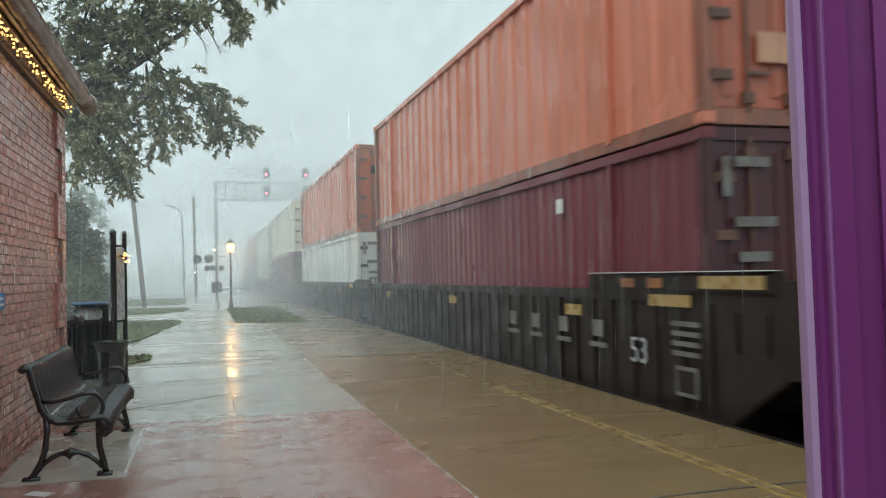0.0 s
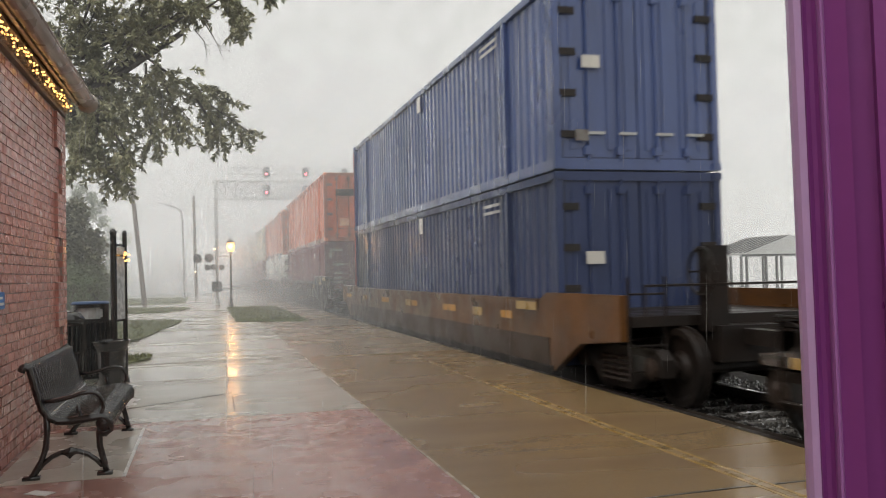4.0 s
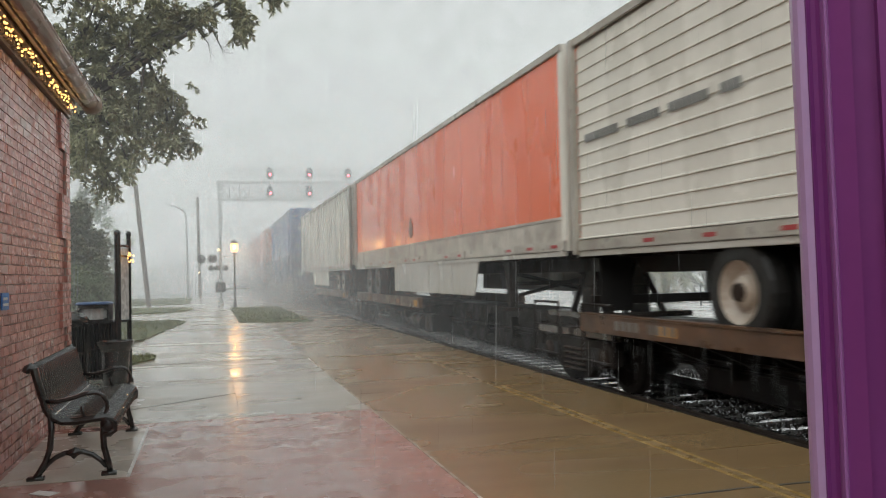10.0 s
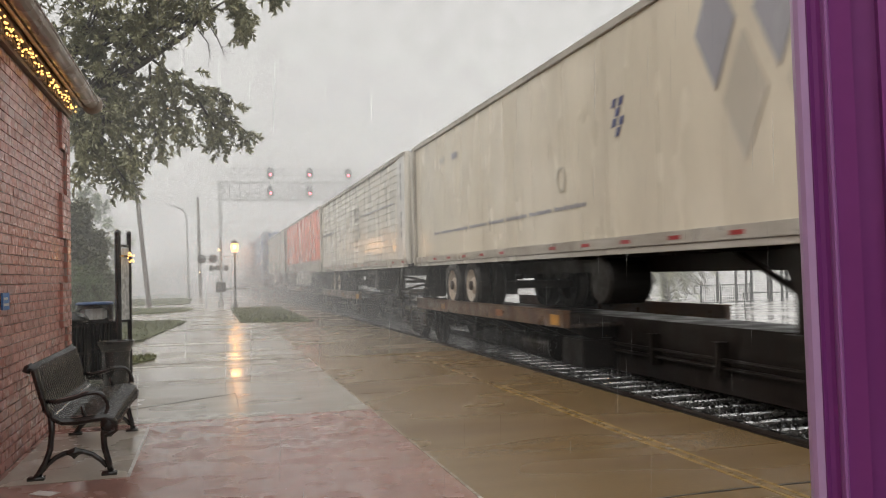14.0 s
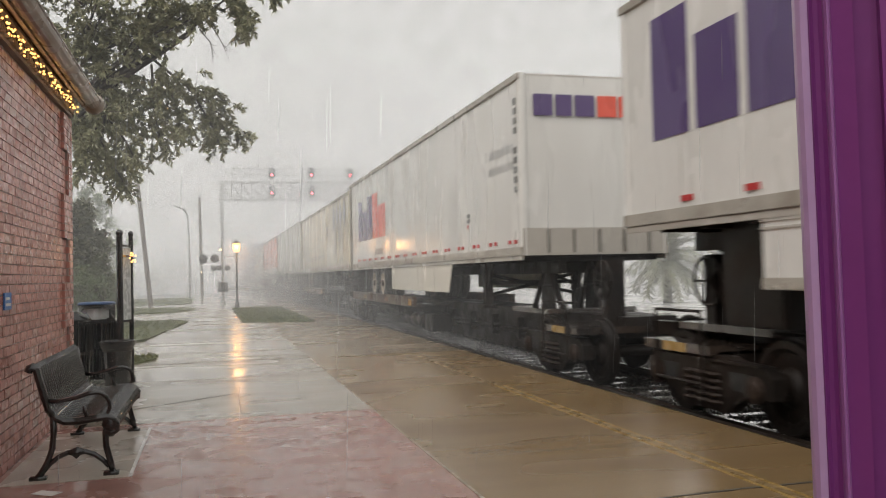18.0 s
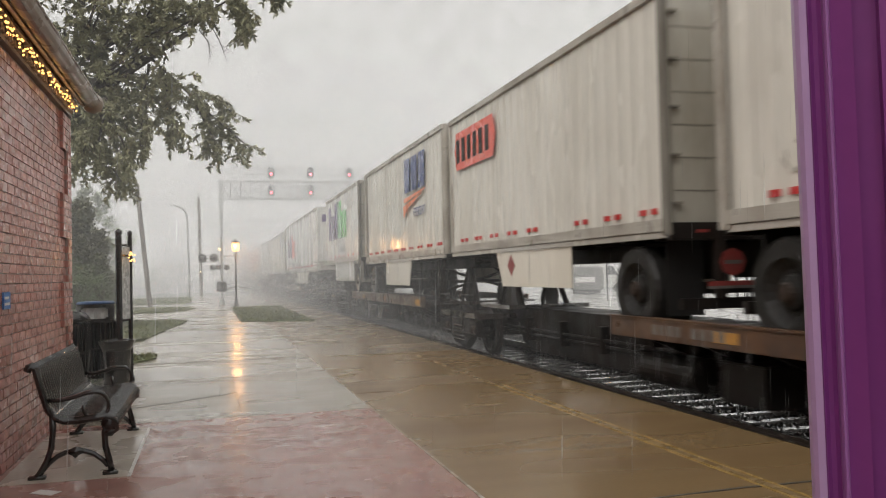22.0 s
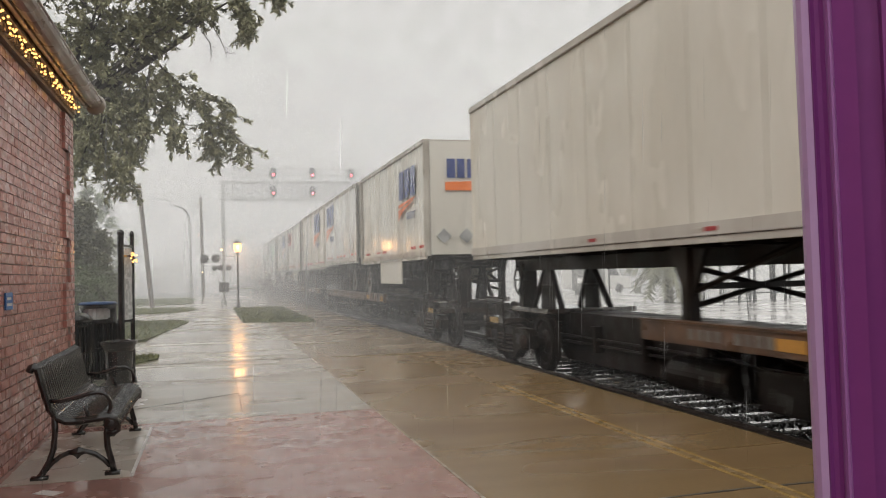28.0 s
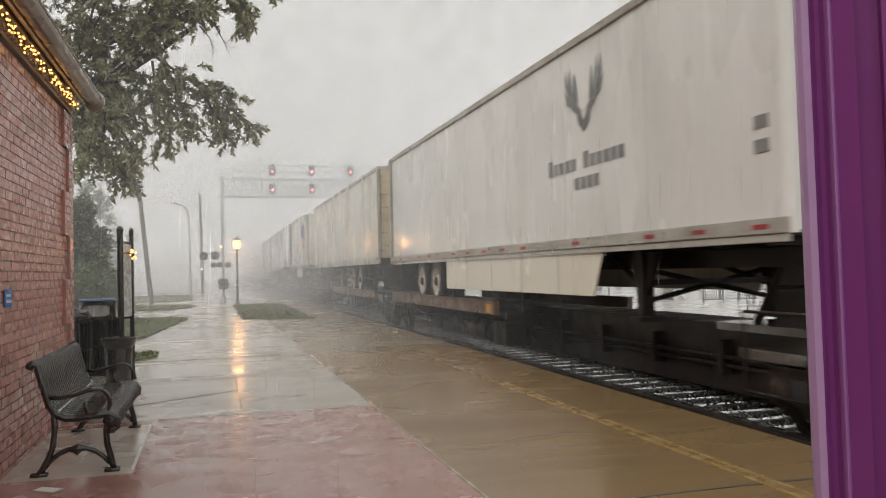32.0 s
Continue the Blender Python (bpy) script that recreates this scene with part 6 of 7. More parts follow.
def build_train():
    Z = 2.83
    # stacks at the head
    for near, far, a, b, la, lb in (
        (7.31, 23.82, CORANGE, WINE, "faded orange ribbed steel container on top of a stack", "wine red ribbed steel container low in a stack"),
        (27.14, 43.6, CORANGE, CLEANWHITE, "faded orange container on top of a stack", "white smooth container low in a stack"),
        (47.5, 64.0, BEIGE, WINE, "pale beige container on top of a stack", "wine red container low in a stack"),
        (68.0, 84.5, GREYWHITE, GREYWHITE, "grey white container on top of a stack", "grey white container low in a stack"),
        (88.5, 105, CORANGE, NAVY, "orange container far up the train", "blue container far up the train"),
        (109, 125.5, GREYWHITE, CORANGE, "pale container far up the train", "orange container far up the train"),
    ):
        up, um, uh = container(near, far, Z, 5.69, a, la, pitch=0.62 if a is CORANGE else 0.4, doors=CDOOR if a is CORANGE else None, iron=RUSTIRON if a is CORANGE else None, post=CPOST if a is CORANGE else None)
        lo, lm, lh = container(near, far, 0.06, Z - 0.03, b, lb, pitch=0.33, doors=WINEDOOR if b is WINE else None, iron=RUSTIRON if b is WINE else None, post=WINEDOOR if b is WINE else None)
        if near < 30:
            part("name_bar", boxes((-0.85, 0.85, -uh - 0.10, -uh - 0.095, 4.72, 5.0)), HUB, up, "dark block of writing on the doors")
            for x, z in ((-0.5, 3.6), (0.28, 3.62), (0.85, 3.95)):
                part("data_plate", boxes((x - (0.2 if x < 0 else 0.1), x + (0.2 if x < 0 else 0.1), -uh - 0.10, -uh - 0.095, z - 0.14, z + 0.17)), EMBLEM if x > 0.5 else DULLPLATE if x < 0 else STAINED, up)
            for x, z, w_ in ((-0.8, 2.45, 0.2), (0.85, 2.5, 0.2), (-0.78, 1.85, 0.24), (-0.8, 1.5, 0.18), (-0.8, 1.3, 0.18), (-0.8, 1.1, 0.2)):
                part("marking_bar", boxes((x - w_, x + w_, -lh - 0.10, -lh - 0.095, z - 0.05, z + 0.05)), DULLRIM, lo)
            part("marking_bar", boxes((-1.15, -1.05, -lh - 0.10, -lh - 0.095, 2.1, 2.5)), DULLRIM, lo)
            part("side_label", boxes((-1.33, -1.32, -lh + 3.4, -lh + 3.6, 2.2, 2.4)), WHITETAPE, lo)
        c, mid, h = well_car(near - 2.9, far + 2.9, "grimy dark well car with ribbed side sills", WELLGREY, 1.15, -0.1)
        if near == 7.31:
            side_text(c, "53", 0.40, -h + 3.92, 0.38, LOGOPALE, -1.515, "white painted number")
            for y in (4.95, 5.97, 6.94, 7.86):
                part("marking_block", boxes((-1.503, -1.495, -h + y - 0.14, -h + y + 0.14, 0.60, 0.80)), DULLRIM, c, "faded pale block of writing")
                part("marking_bar", boxes((-1.503, -1.495, -h + y - 0.22, -h + y + 0.22, 0.47, 0.53)), DULLRIM, c)
            for j in range(4):
                part("marking_bar", boxes((-1.503, -1.495, -h + 2.75, -h + 3.25, 0.52 + j * 0.10, 0.57 + j * 0.10)), DULLRIM, c)
            part("data_panel", boxes((-1.501, -1.495, -h + 2.8, -h + 3.2, 0.12, 0.42)), DULLRIM, c, "faded data panel outline")
            part("data_panel_face", boxes((-1.504, -1.502, -h + 2.84, -h + 3.16, 0.16, 0.38)), WELLGREY, c)
            part("warning_patch", boxes((-1.505, -1.495, -h + 1.75, -h + 2.73, 1.2, 1.32)), YELLOW, c, "worn yellow warning strip")
            for y in (3.58, 4.18):
                part("warning_patch", boxes((-1.503, -1.495, -h + y - 0.15, -h + y + 0.15, 1.2, 1.3)), DULLORANGE, c)
            part("raised_sill", boxes((-1.494, -1.36, -h + 1.6, -h + 5.2, 1.14, 1.36), bevel=0.03), WELLGREY, c)
            # white strip stands for the sky glinting on the wet sill top
            part("glint_strip", boxes((-1.5, -1.44, -h + 1.62, -h + 5.18, 1.36, 1.368)), WHITETAPE, c, "white strip painted as the wet top edge's glint")
    for z0, z1, lab in ((Z, 5.6, "navy blue ribbed steel container on top of a stack"), (0.06, Z - 0.03, "navy blue ribbed steel container low in a stack")):
        c, mid, h = container(-16.67, -0.23, z0, z1, NAVY if z0 > 1 else NAVYLOW, lab, pitch=0.30)
        part("red_edge_strip", boxes((-1.345, -1.335, h + (0.03 if z0 > 1 else -0.06), h + 0.075, z0 + 0.15, z1 - 0.15)), DARKRED, c, "thin red edge strip")
        if z0 < 1:
            bm = bmesh.new()
            corrugated(bm, -1.232, h - 1.9, h - 0.12, z0 + 0.16, z1 - 0.125, 0.30, 0.036, -1)
            part("dark_side_sheet", bm, NAVYDARK, c, "dark slate blue end section")
        part("label_plate", boxes((-1.325, -1.315, -0.65, -0.4, z1 - 0.5, z1 - 0.15)), WHITETAPE, c, "white label plate")
        part("label_plate", boxes((-1.02, -0.82, -h - 0.11, -h - 0.10, z0 + 0.4, z0 + 0.56)), DULLRIM, c, "white label plate")
        part("label_plate", boxes((-0.9, -0.62, -h - 0.11, -h - 0.10, z1 - 1.32, z1 - 1.14)), FAINT, c, "white label plate")
        for q in (0.24, 0.36):
            part("marking_bar", boxes((-1.325, -1.315, -h + 2.3, -h + 3.2, z1 - q - 0.05, z1 - q)), LOGOPALE, c)
    c, mid, h = well_car(-19.2, 2.59, "mustard brown well car with smooth side sills", WELLBROWN, 0.97, 0.0, ribbed=False)
    handbrake(c, -1.12, 0.25 - mid, 1.37, 0.2)
    for y in (0.62, 0.18):
        bm = bmesh.new()
        path_tube(bm, [(-1.2, y - mid, 0.8), (-1.2, y - mid, 1.72), (-1.2, y - mid - 0.12, 1.76)], 0.02, seg=6)
        part("grab_post", bm, STEEL, c, "bent dark grab post beside the container")
    # the same painted glint along the brown car's wet top edge
    part("glint_strip", boxes((-1.47, -1.35, h - 2.9, h - 0.76, 1.042, 1.047)), WHITETAPE, c, "white strip painted as the wet top edge's glint")
    for k in range(5):
        y = -h + 4.0 + k * 3.1
        part("warning_patch", boxes((-1.47, -1.455, y, y + (0.9 if k % 2 else 0.5), 0.66, 0.78)), DULLYELLOW, c, "faded yellow patch")
    part("warning_patch", boxes((-1.472, -1.455, h - 2.55, h - 1.7, 0.66, 0.78)), DULLYELLOW, c, "worn yellow warning strip")
    # lower web in a darker brown than the sill above
    part("dark_lower_web", boxes((-1.472, -1.455, -h + 2.5, h - 2.5, 0.04, 0.46)), WELLDARK, c, "darker brown lower web")
    # trailers
    trailer(-39.1, -22.45, 4.6, 1.68, WHITE, "white dry van trailer with upright side posts", "near", "ribbed", (-35.75, -37.0), skirt=(-33.0, -27.4), skirt_bot=1.0, skirt_mat=CREAMSKIRT, door=DOORGREY, gear=-26.9)
    t, mid, h = trailer(-57.6, -40.35, 4.58, 1.68, ORANGE, "orange panelled van trailer with white lower band", "far", "plain", (-42.4, -43.75), rim=DULLRIM, skirt=(-53.6, -46.15), skirt_bot=0.97, gear=-54.4, lower=GRIMYBAND, band_z=2.14, tape=0.95, nose=WHITE)
    bm = bmesh.new()
    lathe(bm, [(0.02, -1.306), (0.20, -1.306), (0.20, -1.29)], (0, -48.27 - mid, 2.50), 16, "x")
    part("emblem", bm, EMBLEM, t, "faded round grey-brown emblem")
    letter_blocks(t, -1.306, -48.27 - mid, 2.50, [((-0.16, 0.12), (-0.10, 0.30), (-0.05, 0.18), (0.0, 0.34), (0.05, 0.18), (0.12, 0.27), (0.16, 0.12))], EMBLEM, "pointed top of the emblem")
    letter_blocks(t, -1.309, -48.27 - mid, 2.50, [((-0.15, 0.02), (-0.14, 0.05), (0.13, -0.01), (0.12, -0.04)), ((-0.10, -0.09), (-0.09, -0.07), (0.08, -0.11), (0.07, -0.13))], LOGOGREY, "dark stroke across the emblem")
    t, mid, h = trailer(-74.7, -58.0, 4.52, 1.66, SILVER, "silver corrugated refrigerated trailer", "far", "corrugated", (-61.5, -62.85), tank=-70.1, tank_mat=STEEL, gear=-72.3)
    part("front_panel", boxes((-1.31, -1.27, -h + 0.05, -h + 0.95, 1.8, 4.45)), CLEANWHITE, t, "smooth white nose panel")
    for k in range(8):
        if k != 4:
            part("number_bar", boxes((-1.315, -1.305, -h + 0.42, -h + 0.57, 4.1 - k * 0.25, 4.27 - k * 0.25)), LOGOGREY, t)
    part("cooling_unit", boxes((-1.0, 1.0, -h - 0.45, -h, 2.3, 4.3), bevel=0.06), CLEANWHITE, t, "white refrigeration unit on the nose")
    part("cooling_grille", boxes((-0.7, 0.7, -h - 0.47, -h - 0.45, 2.5, 3.2)), BLACK, t)
    bm = bmesh.new()
    for k in range(9):
        box(bm, -1.294, -1.268, -1.6 - k * 0.58 - 0.5, -1.6 - k * 0.58, 3.30, 3.35)
    part("lettering", bm, FADEBLUE, t, "faded blue bars of writing")
    for y0, y1 in ((-58.3, -59.28), (-59.46, -60.26), (-60.4, -61.2), (-61.36, -61.75)):
        n_ = int((y0 - y1) / 0.085)
        letter_blocks(t, -1.29, y0 - mid, 3.08, [bar(-k * 0.085 - 0.07, -k * 0.085, 0, 0.105, 0.015) for k in range(n_)], LOGOGREY, "dark worn word on the side")
    for k in range(6):
        scuffs(t, -1.292, (-1.25, -0.85, -0.4)[k % 3], 2.75 + 0.7 * (k // 3), 80 + k, 0.26, LOGOGREY)
    t, mid, h = trailer(-92.2, -75.75, 4.45, 1.66, BEIGE, "yellowed white van trailer with faded diamonds", "far", "plain", (-78.7, -80.0), tank=-85.4, tank_mat=TYRE, gear=-89.0, tape=1.1)
    for k in range(4):
        for j in range(2):
            y, z = -88.25 - mid - k * 0.95 - j * 0.45, 3.75 - j * 0.75
            letter_blocks(t, -1.30, y, z, [((0, 0.62), (-0.34, 0), (0, -0.62), (0.34, 0))], FADEBLUE if j == 0 else FADEGREY, "faded diamond")
    letter_blocks(t, -1.30, -86.3 - mid, 3.02, [bar(0.09 * a, 0.09 * a + 0.08, 0.12 * b, 0.12 * b + 0.1, -0.05) for a in range(3) for b in range(4) if (a + b) % 2], LOGOBLUE, "small blue chequered mark")
    # words of the long faded line along the foot of the side, as strokes of one height
    glyphs, y = [], 0.0
    for n_ in (5, 10, 11, 12, 9, 11, 10, 12):
        glyphs += [bar(y - k * 0.088 - 0.06, y - k * 0.088, 0, 0.05 if k % 4 else 0.065, 0.01) for k in range(n_)]
        y -= n_ * 0.088 + 0.11
    letter_blocks(t, -1.296, -77.45 - mid, 2.25, glyphs, FADEBLUE, "thin row of faded writing")
    letter_blocks(t, -1.30, -84.46 - mid, 2.69, [[(0.16 * math.cos(a) * q, 0.2 * math.sin(a) * q) for q, a in ((1, k * 1.047), (1, k * 1.047 + 1.047), (0.78, k * 1.047 + 1.047), (0.78, k * 1.047))] for k in range(6)], FADEGREY, "faint six-sided outline")
    letter_blocks(t, -1.30, -78.0 - mid, 3.75, [bar(-0.09 - k * 0.1, -0.02 - k * 0.1, 0, 0.11, 0.03) for k in range(4)], FAINT, "faint pale bars")
    letter_blocks(t, -1.30, -78.95 - mid, 3.72, [bar(-0.09 - k * 0.1, -0.01 - k * 0.1, 0, 0.12, 0.03) for k in range(4)], FADEBLUE, "faded grey bars")
    t, mid, h = trailer(-109.7, -92.75, 4.60, 1.66, CLEANWHITE, "clean white van trailer with a two-colour wordmark", "far", "plain", (-96.8, -98.1), skirt=(-105.55, -99.4), skirt_bot=1.0, skirt_mat=CREAMSKIRT, gear=-106.8, tape=1.0, pairs=True)
    fedlike(t, -1.294, -94.25 - mid, 2.52, 1.13, LOGORED)
    letter_blocks(t, -1.294, -108.15 - mid, 3.37, [bar(-0.055 - k * 0.145, -k * 0.145, 0, 0.14, 0.01) for k in range(9)] + [bar(-0.055 - k * 0.145, -k * 0.145, -0.28, -0.15, 0.01) for k in range(9)], LOGOPALE, "faded grey bars of writing")
    letter_blocks(t, -1.294, -106.7 - mid, 2.36, [bar(-0.1 - k * 0.12, -k * 0.12, b, b + 0.07) for k in range(2) for b in (0.0, 0.10)], LOGOGREY, "small dark block of writing")
    letter_blocks(t, -1.294, -106.77 - mid, 2.29, [((-0.05, 0), (0, 0.05), (0.05, 0), (0, -0.05))], RED, "tiny red diamond sticker")
    for a, b, m in ((-1.05, -0.72, LOGOPURPLE), (-0.66, -0.38, LOGOPURPLE), (-0.32, 0.02, LOGOPURPLE), (0.08, 0.42, LOGORED), (0.46, 0.85, LOGORED)):
        part("wordmark_block", boxes((a, b, -h - 0.01, -h, 3.92, 4.27)), m, t, "violet wordmark block on the nose" if m is LOGOPURPLE else "red wordmark block on the nose")
    for k in range(10):
        if k != 4:
            part("number_bar", boxes((-1.305, -1.285, -h + 0.16, -h + 0.29, 4.13 - k * 0.16, 4.23 - k * 0.16)), LOGOGREY, t)
    for x in (-0.85, -0.4, 0.05, 0.5, 0.95):
        part("nose_rib", boxes((x - 0.03, x + 0.03, -h - 0.03, -h - 0.01, 1.7, 2.07)), DOORPOST, t)
    part("nose_band", boxes((-1.28, 1.28, -h - 0.012, -h + 0.01, 1.66, 2.1)), SKIRT, t, "grey lower nose band")
    t, mid, h = trailer(-121.5, -113.18, 4.54, 1.9, CLEANWHITE, "white drop-frame van trailer with violet and green wordmark", "near", "plain", (-121.0 + 0.25,), drop=(-120.2, -115.75, 1.24), tape=1.1, door=DOORGREY)
    for x, w_ in ((-0.98, 0.13), (-0.68, 0.1), (-0.42, 0.1)):
        part("wordmark_block", boxes((x - w_, x + w_, -h - 0.07, -h - 0.06, 3.4, 3.9)), LOGOPURPLE, t, "violet wordmark block on the doors")
    part("neck_gear", boxes((-0.95, 0.95, -114.6 - mid - 1.0, -114.6 - mid, 0.8, 1.9), bevel=0.03), STEEL, t, "grimy dark landing gear under the neck")
    for s_ in (-1, 1):
        part("rear_leg", boxes((s_ * 1.25 - 0.055, s_ * 1.25 + 0.055, -h - 0.06, -h + 0.1, 1.22, 1.87), bevel=0.012), DOORPOST, t, "grimy rear frame leg")
    part("rear_step", boxes((-1.3, 1.3, -h - 0.1, -h + 0.06, 1.16, 1.24), bevel=0.01), DOORPOST, t, "grimy rear step bar")
    part("arch_lip", boxes((-1.31, -1.26, -120.2 - mid - 0.95, -120.2 - mid, 1.78, 1.9), bevel=0.01), DOORPOST, t, "dirty lip over the wheel")
    part("belly_end", boxes((-1.295, 1.295, -120.2 - mid - 0.05, -120.2 - mid - 0.002, 1.2, 1.88)), DOORPOST, t, "dirty rear end of the belly")
    fedlike(t, -1.294, -113.9 - mid, 2.82, 1.18, LOGOGREEN)
    letter_blocks(t, -1.294, -118.6 - mid, 4.0, [bar(-k * 0.18 - 0.13, -k * 0.18, 0, 0.1) for k in range(8)] + [bar(-k * 0.18 - 0.13, -k * 0.18, -0.25, -0.15) for k in range(8)], FAINT, "faint grey bars of writing")
    t, mid, h = trailer(-132.0, -122.85, 4.57, 1.8, WHITE, "white ribbed short trailer with blue and orange mark", "far", "ribbed", (-123.7,), rim=DULLRIM, skirt=(-128.8, -125.6), skirt_bot=1.1, skirt_mat=CREAMSKIRT, gear=-130.3, tape=0.9)
    freightlike(t, -1.325, -128.35 - mid, 2.8, 1.04)
    t, mid, h = trailer(-141.05, -132.55, 4.5, 1.8, WHITE, "white ribbed short trailer with an orange name panel", "near", "ribbed", (-140.2,), rim=TYRE, skirt=(-138.4, -135.2), skirt_bot=1.15, skirt_mat=CREAMSKIRT, tape=0.9, door=DOORGREY)
    bm = bmesh.new()
    lathe(bm, [(0.02, -h - 0.34), (0.15, -h - 0.34), (0.15, -h - 0.33)], (-0.75, 0, 1.45), 8, "y")
    part("stop_plate", bm, DULLRED, t, "red eight-sided warning plate")
    part("stop_bar", boxes((-0.85, -0.65, -h - 0.345, -h - 0.34, 1.43, 1.47)), DULLRIM, t)
    part("bumper_tape", boxes((-1.05, -0.5, -h - 0.345, -h - 0.33, 1.2, 1.25)), DULLRED, t, "red and white bumper tape")
    part("bumper_tape", boxes((-1.05, -0.5, -h - 0.345, -h - 0.33, 1.17, 1.20)), DULLRIM, t)
    letter_blocks(t, -1.325, -133.0 - mid, 3.42, [((-2.35, 0), (-2.5, 0.37), (-2.35, 0.74), (-0.1, 0.74), (0, 0.37), (-0.1, 0))], LOGORED, "orange name panel")
    letter_blocks(t, -1.33, -133.0 - mid, 3.42, [bar(-0.35 - k * 0.36, -0.13 - k * 0.36, 0.14, 0.6) for k in range(6)], HUB, "dark blocks of writing on the panel")
    letter_blocks(t, -1.275, -136.0 - mid, 1.35, [((-0.18, 0.15), (0, 0.33), (0.18, 0.15), (0, -0.03))], DULLRED, "dull red diamond placard")
    t, mid, h = trailer(-151.5, -142.1, 4.58, 1.8, WHITE, "white ribbed short trailer with freight mark", "far", "ribbed", (-142.9, -146.9), rim=TYRE, gear=-148.7, tape=0.9)
    freightlike(t, -1.325, -147.75 - mid, 2.82, 1.08)
    for k, (y, z) in enumerate(((-143.1, 2.35), (-143.6, 2.42), (-144.2, 2.45))):
        scuffs(t, -1.29, y - mid, z, 19 + k)
    t, mid, h = trailer(-160.5, -152.0, 4.58, 1.92, CLEANWHITE, "smooth white short trailer with freight mark", "near", "plain", (-159.6,), rim=DULLRIM, gear=-155.0, tape=0.9, door=DOORGREY)
    freightlike(t, -1.294, -152.42 - mid, 2.86, 1.05)
    letter_blocks(t, -1.294, -158.6 - mid, 2.28, [bar(-0.03, 0.03, -0.08, 0.08)], LOGORED, "small red sticker")
    letter_blocks(t, -1.298, -159.36 - mid, 2.46, [((-0.17, 0), (0, 0.19), (0.17, 0), (0, -0.19))], GALV, "bare middle of the placard holder")
    letter_blocks(t, -1.294, -159.36 - mid, 2.46, [((-0.25, 0), (0, 0.28), (0.25, 0), (0, -0.28))], LOGOGREY, "dark diamond placard")
    scuffs(t, -1.294, -159.95 - mid, 2.44, 60)
    scuffs(t, -1.294, -158.6 - mid, 2.62, 61, 0.12)
    t, mid, h = trailer(-170.0, -161.45, 4.55, 1.82, WHITE, "white ribbed short trailer with mark on its nose", "far", "ribbed", (-162.4,), rim=DULLRIM, skirt=(-167.2, -164.3), skirt_bot=1.15, skirt_mat=CREAMSKIRT, gear=-168.9, tape=0.9)
    freightlike(t, -1.325, -167.3 - mid, 2.8, 0.9)
    for k, (y, z) in enumerate(((-161.95, 2.36), (-162.45, 2.33), (-162.55, 2.62), (-163.05, 2.36), (-163.0, 2.58))):
        scuffs(t, -1.29, y - mid, z, 40 + k)
    bm = bmesh.new()
    for a, b in ((-0.75, -0.55), (-0.5, -0.32), (-0.25, -0.05)):
        box(bm, a, b, -h - 0.01, -h + 0.02, 3.65, 4.1)
    part("lettering", bm, LOGOBLUE, t, "blue blocks on the nose")
    bm = bmesh.new()
    prism(bm, ((-0.8, 3.35), (0.1, 3.35), (0.2, 3.58), (-0.8, 3.55)), "y", -h - 0.012, -h + 0.02)
    part("lettering", bm, LOGOORANGE, t, "orange wedge on the nose")
    for x in (-0.85, -0.3):
        bm = bmesh.new()
        prism(bm, ((x, 2.1), (x + 0.18, 2.28), (x, 2.46), (x - 0.18, 2.28)), "y", -h - 0.012, -h + 0.02)
        part("placard_holder", bm, GALV, t)
    t, mid, h = trailer(-190.1, -173.65, 4.54, 1.72, GREYWHITE, "streaked grimy white van trailer with stained doors", "near", "plain", (-185.0, -186.35), rim=RIM, gear=-180.6, door=STAINED, tape=2.7, rail_mat=SKIRT)
    t, mid, h = trailer(-208.4, -191.9, 4.5, 1.66, CLEANWHITE, "clean white van trailer with antler emblem", "far", "plain", (-195.1, -196.4), skirt=(-204.8, -197.3), skirt_bot=1.02, skirt_mat=CREAMSKIRT, gear=-205.2, tape=1.0)
    ant = []
    for m in (-1, 1):
        ant += [[(m * a, b) for a, b in q] for q in (
            ((0.0, 0.0), (0.16, 0.12), (0.20, 0.24), (0.10, 0.26), (0.0, 0.16)), ((0.10, 0.2), (0.34, 0.34), (0.46, 0.58), (0.42, 0.92), (0.34, 0.62), (0.24, 0.42), (0.08, 0.3)),
            ((0.30, 0.36), (0.52, 0.44), (0.60, 0.66), (0.46, 0.54)), ((0.26, 0.42), (0.30, 0.66), (0.26, 0.84), (0.20, 0.6), (0.18, 0.4)), ((0.40, 0.48), (0.56, 0.70), (0.54, 0.92), (0.46, 0.7)))]
    for j, s_ in enumerate(ant):
        letter_blocks(t, -1.294 - 0.001 * j, -204.35 - mid, 3.2, [[(a, b) for a, b in s_]], LOGOGREY, "grey antler-like emblem")
    letter_blocks(t, -1.294, -203.1 - mid, 2.72, [bar(-k * 0.2 - 0.15, -k * 0.2, 0, 0.22 if k in (0, 6) else 0.16) for k in range(12) if k != 5], LOGOGREY, "grey blocks of writing")
    letter_blocks(t, -1.294, -204.0 - mid, 2.45, [bar(-k * 0.2 - 0.15, -k * 0.2, 0, 0.16) for k in range(4)], LOGOGREY, "grey blocks of writing")
    letter_blocks(t, -1.294, -207.95 - mid, 2.52, [bar(-0.2, 0.0, 0.1, 0.22), bar(-0.2, 0, -0.12, 0.0)], LOGOGREY, "small dark sticker")
    # spine cars
    lab = "rust-stained dark spine car with brown side sills"
    spine_car(-39.4, -20.9, [(-37.9, -28.9)], [-23.55], lab, ends=(False, True))
    spine_car(-57.5, -39.4, [(-49.1, -40.45)], [-56.5], lab)
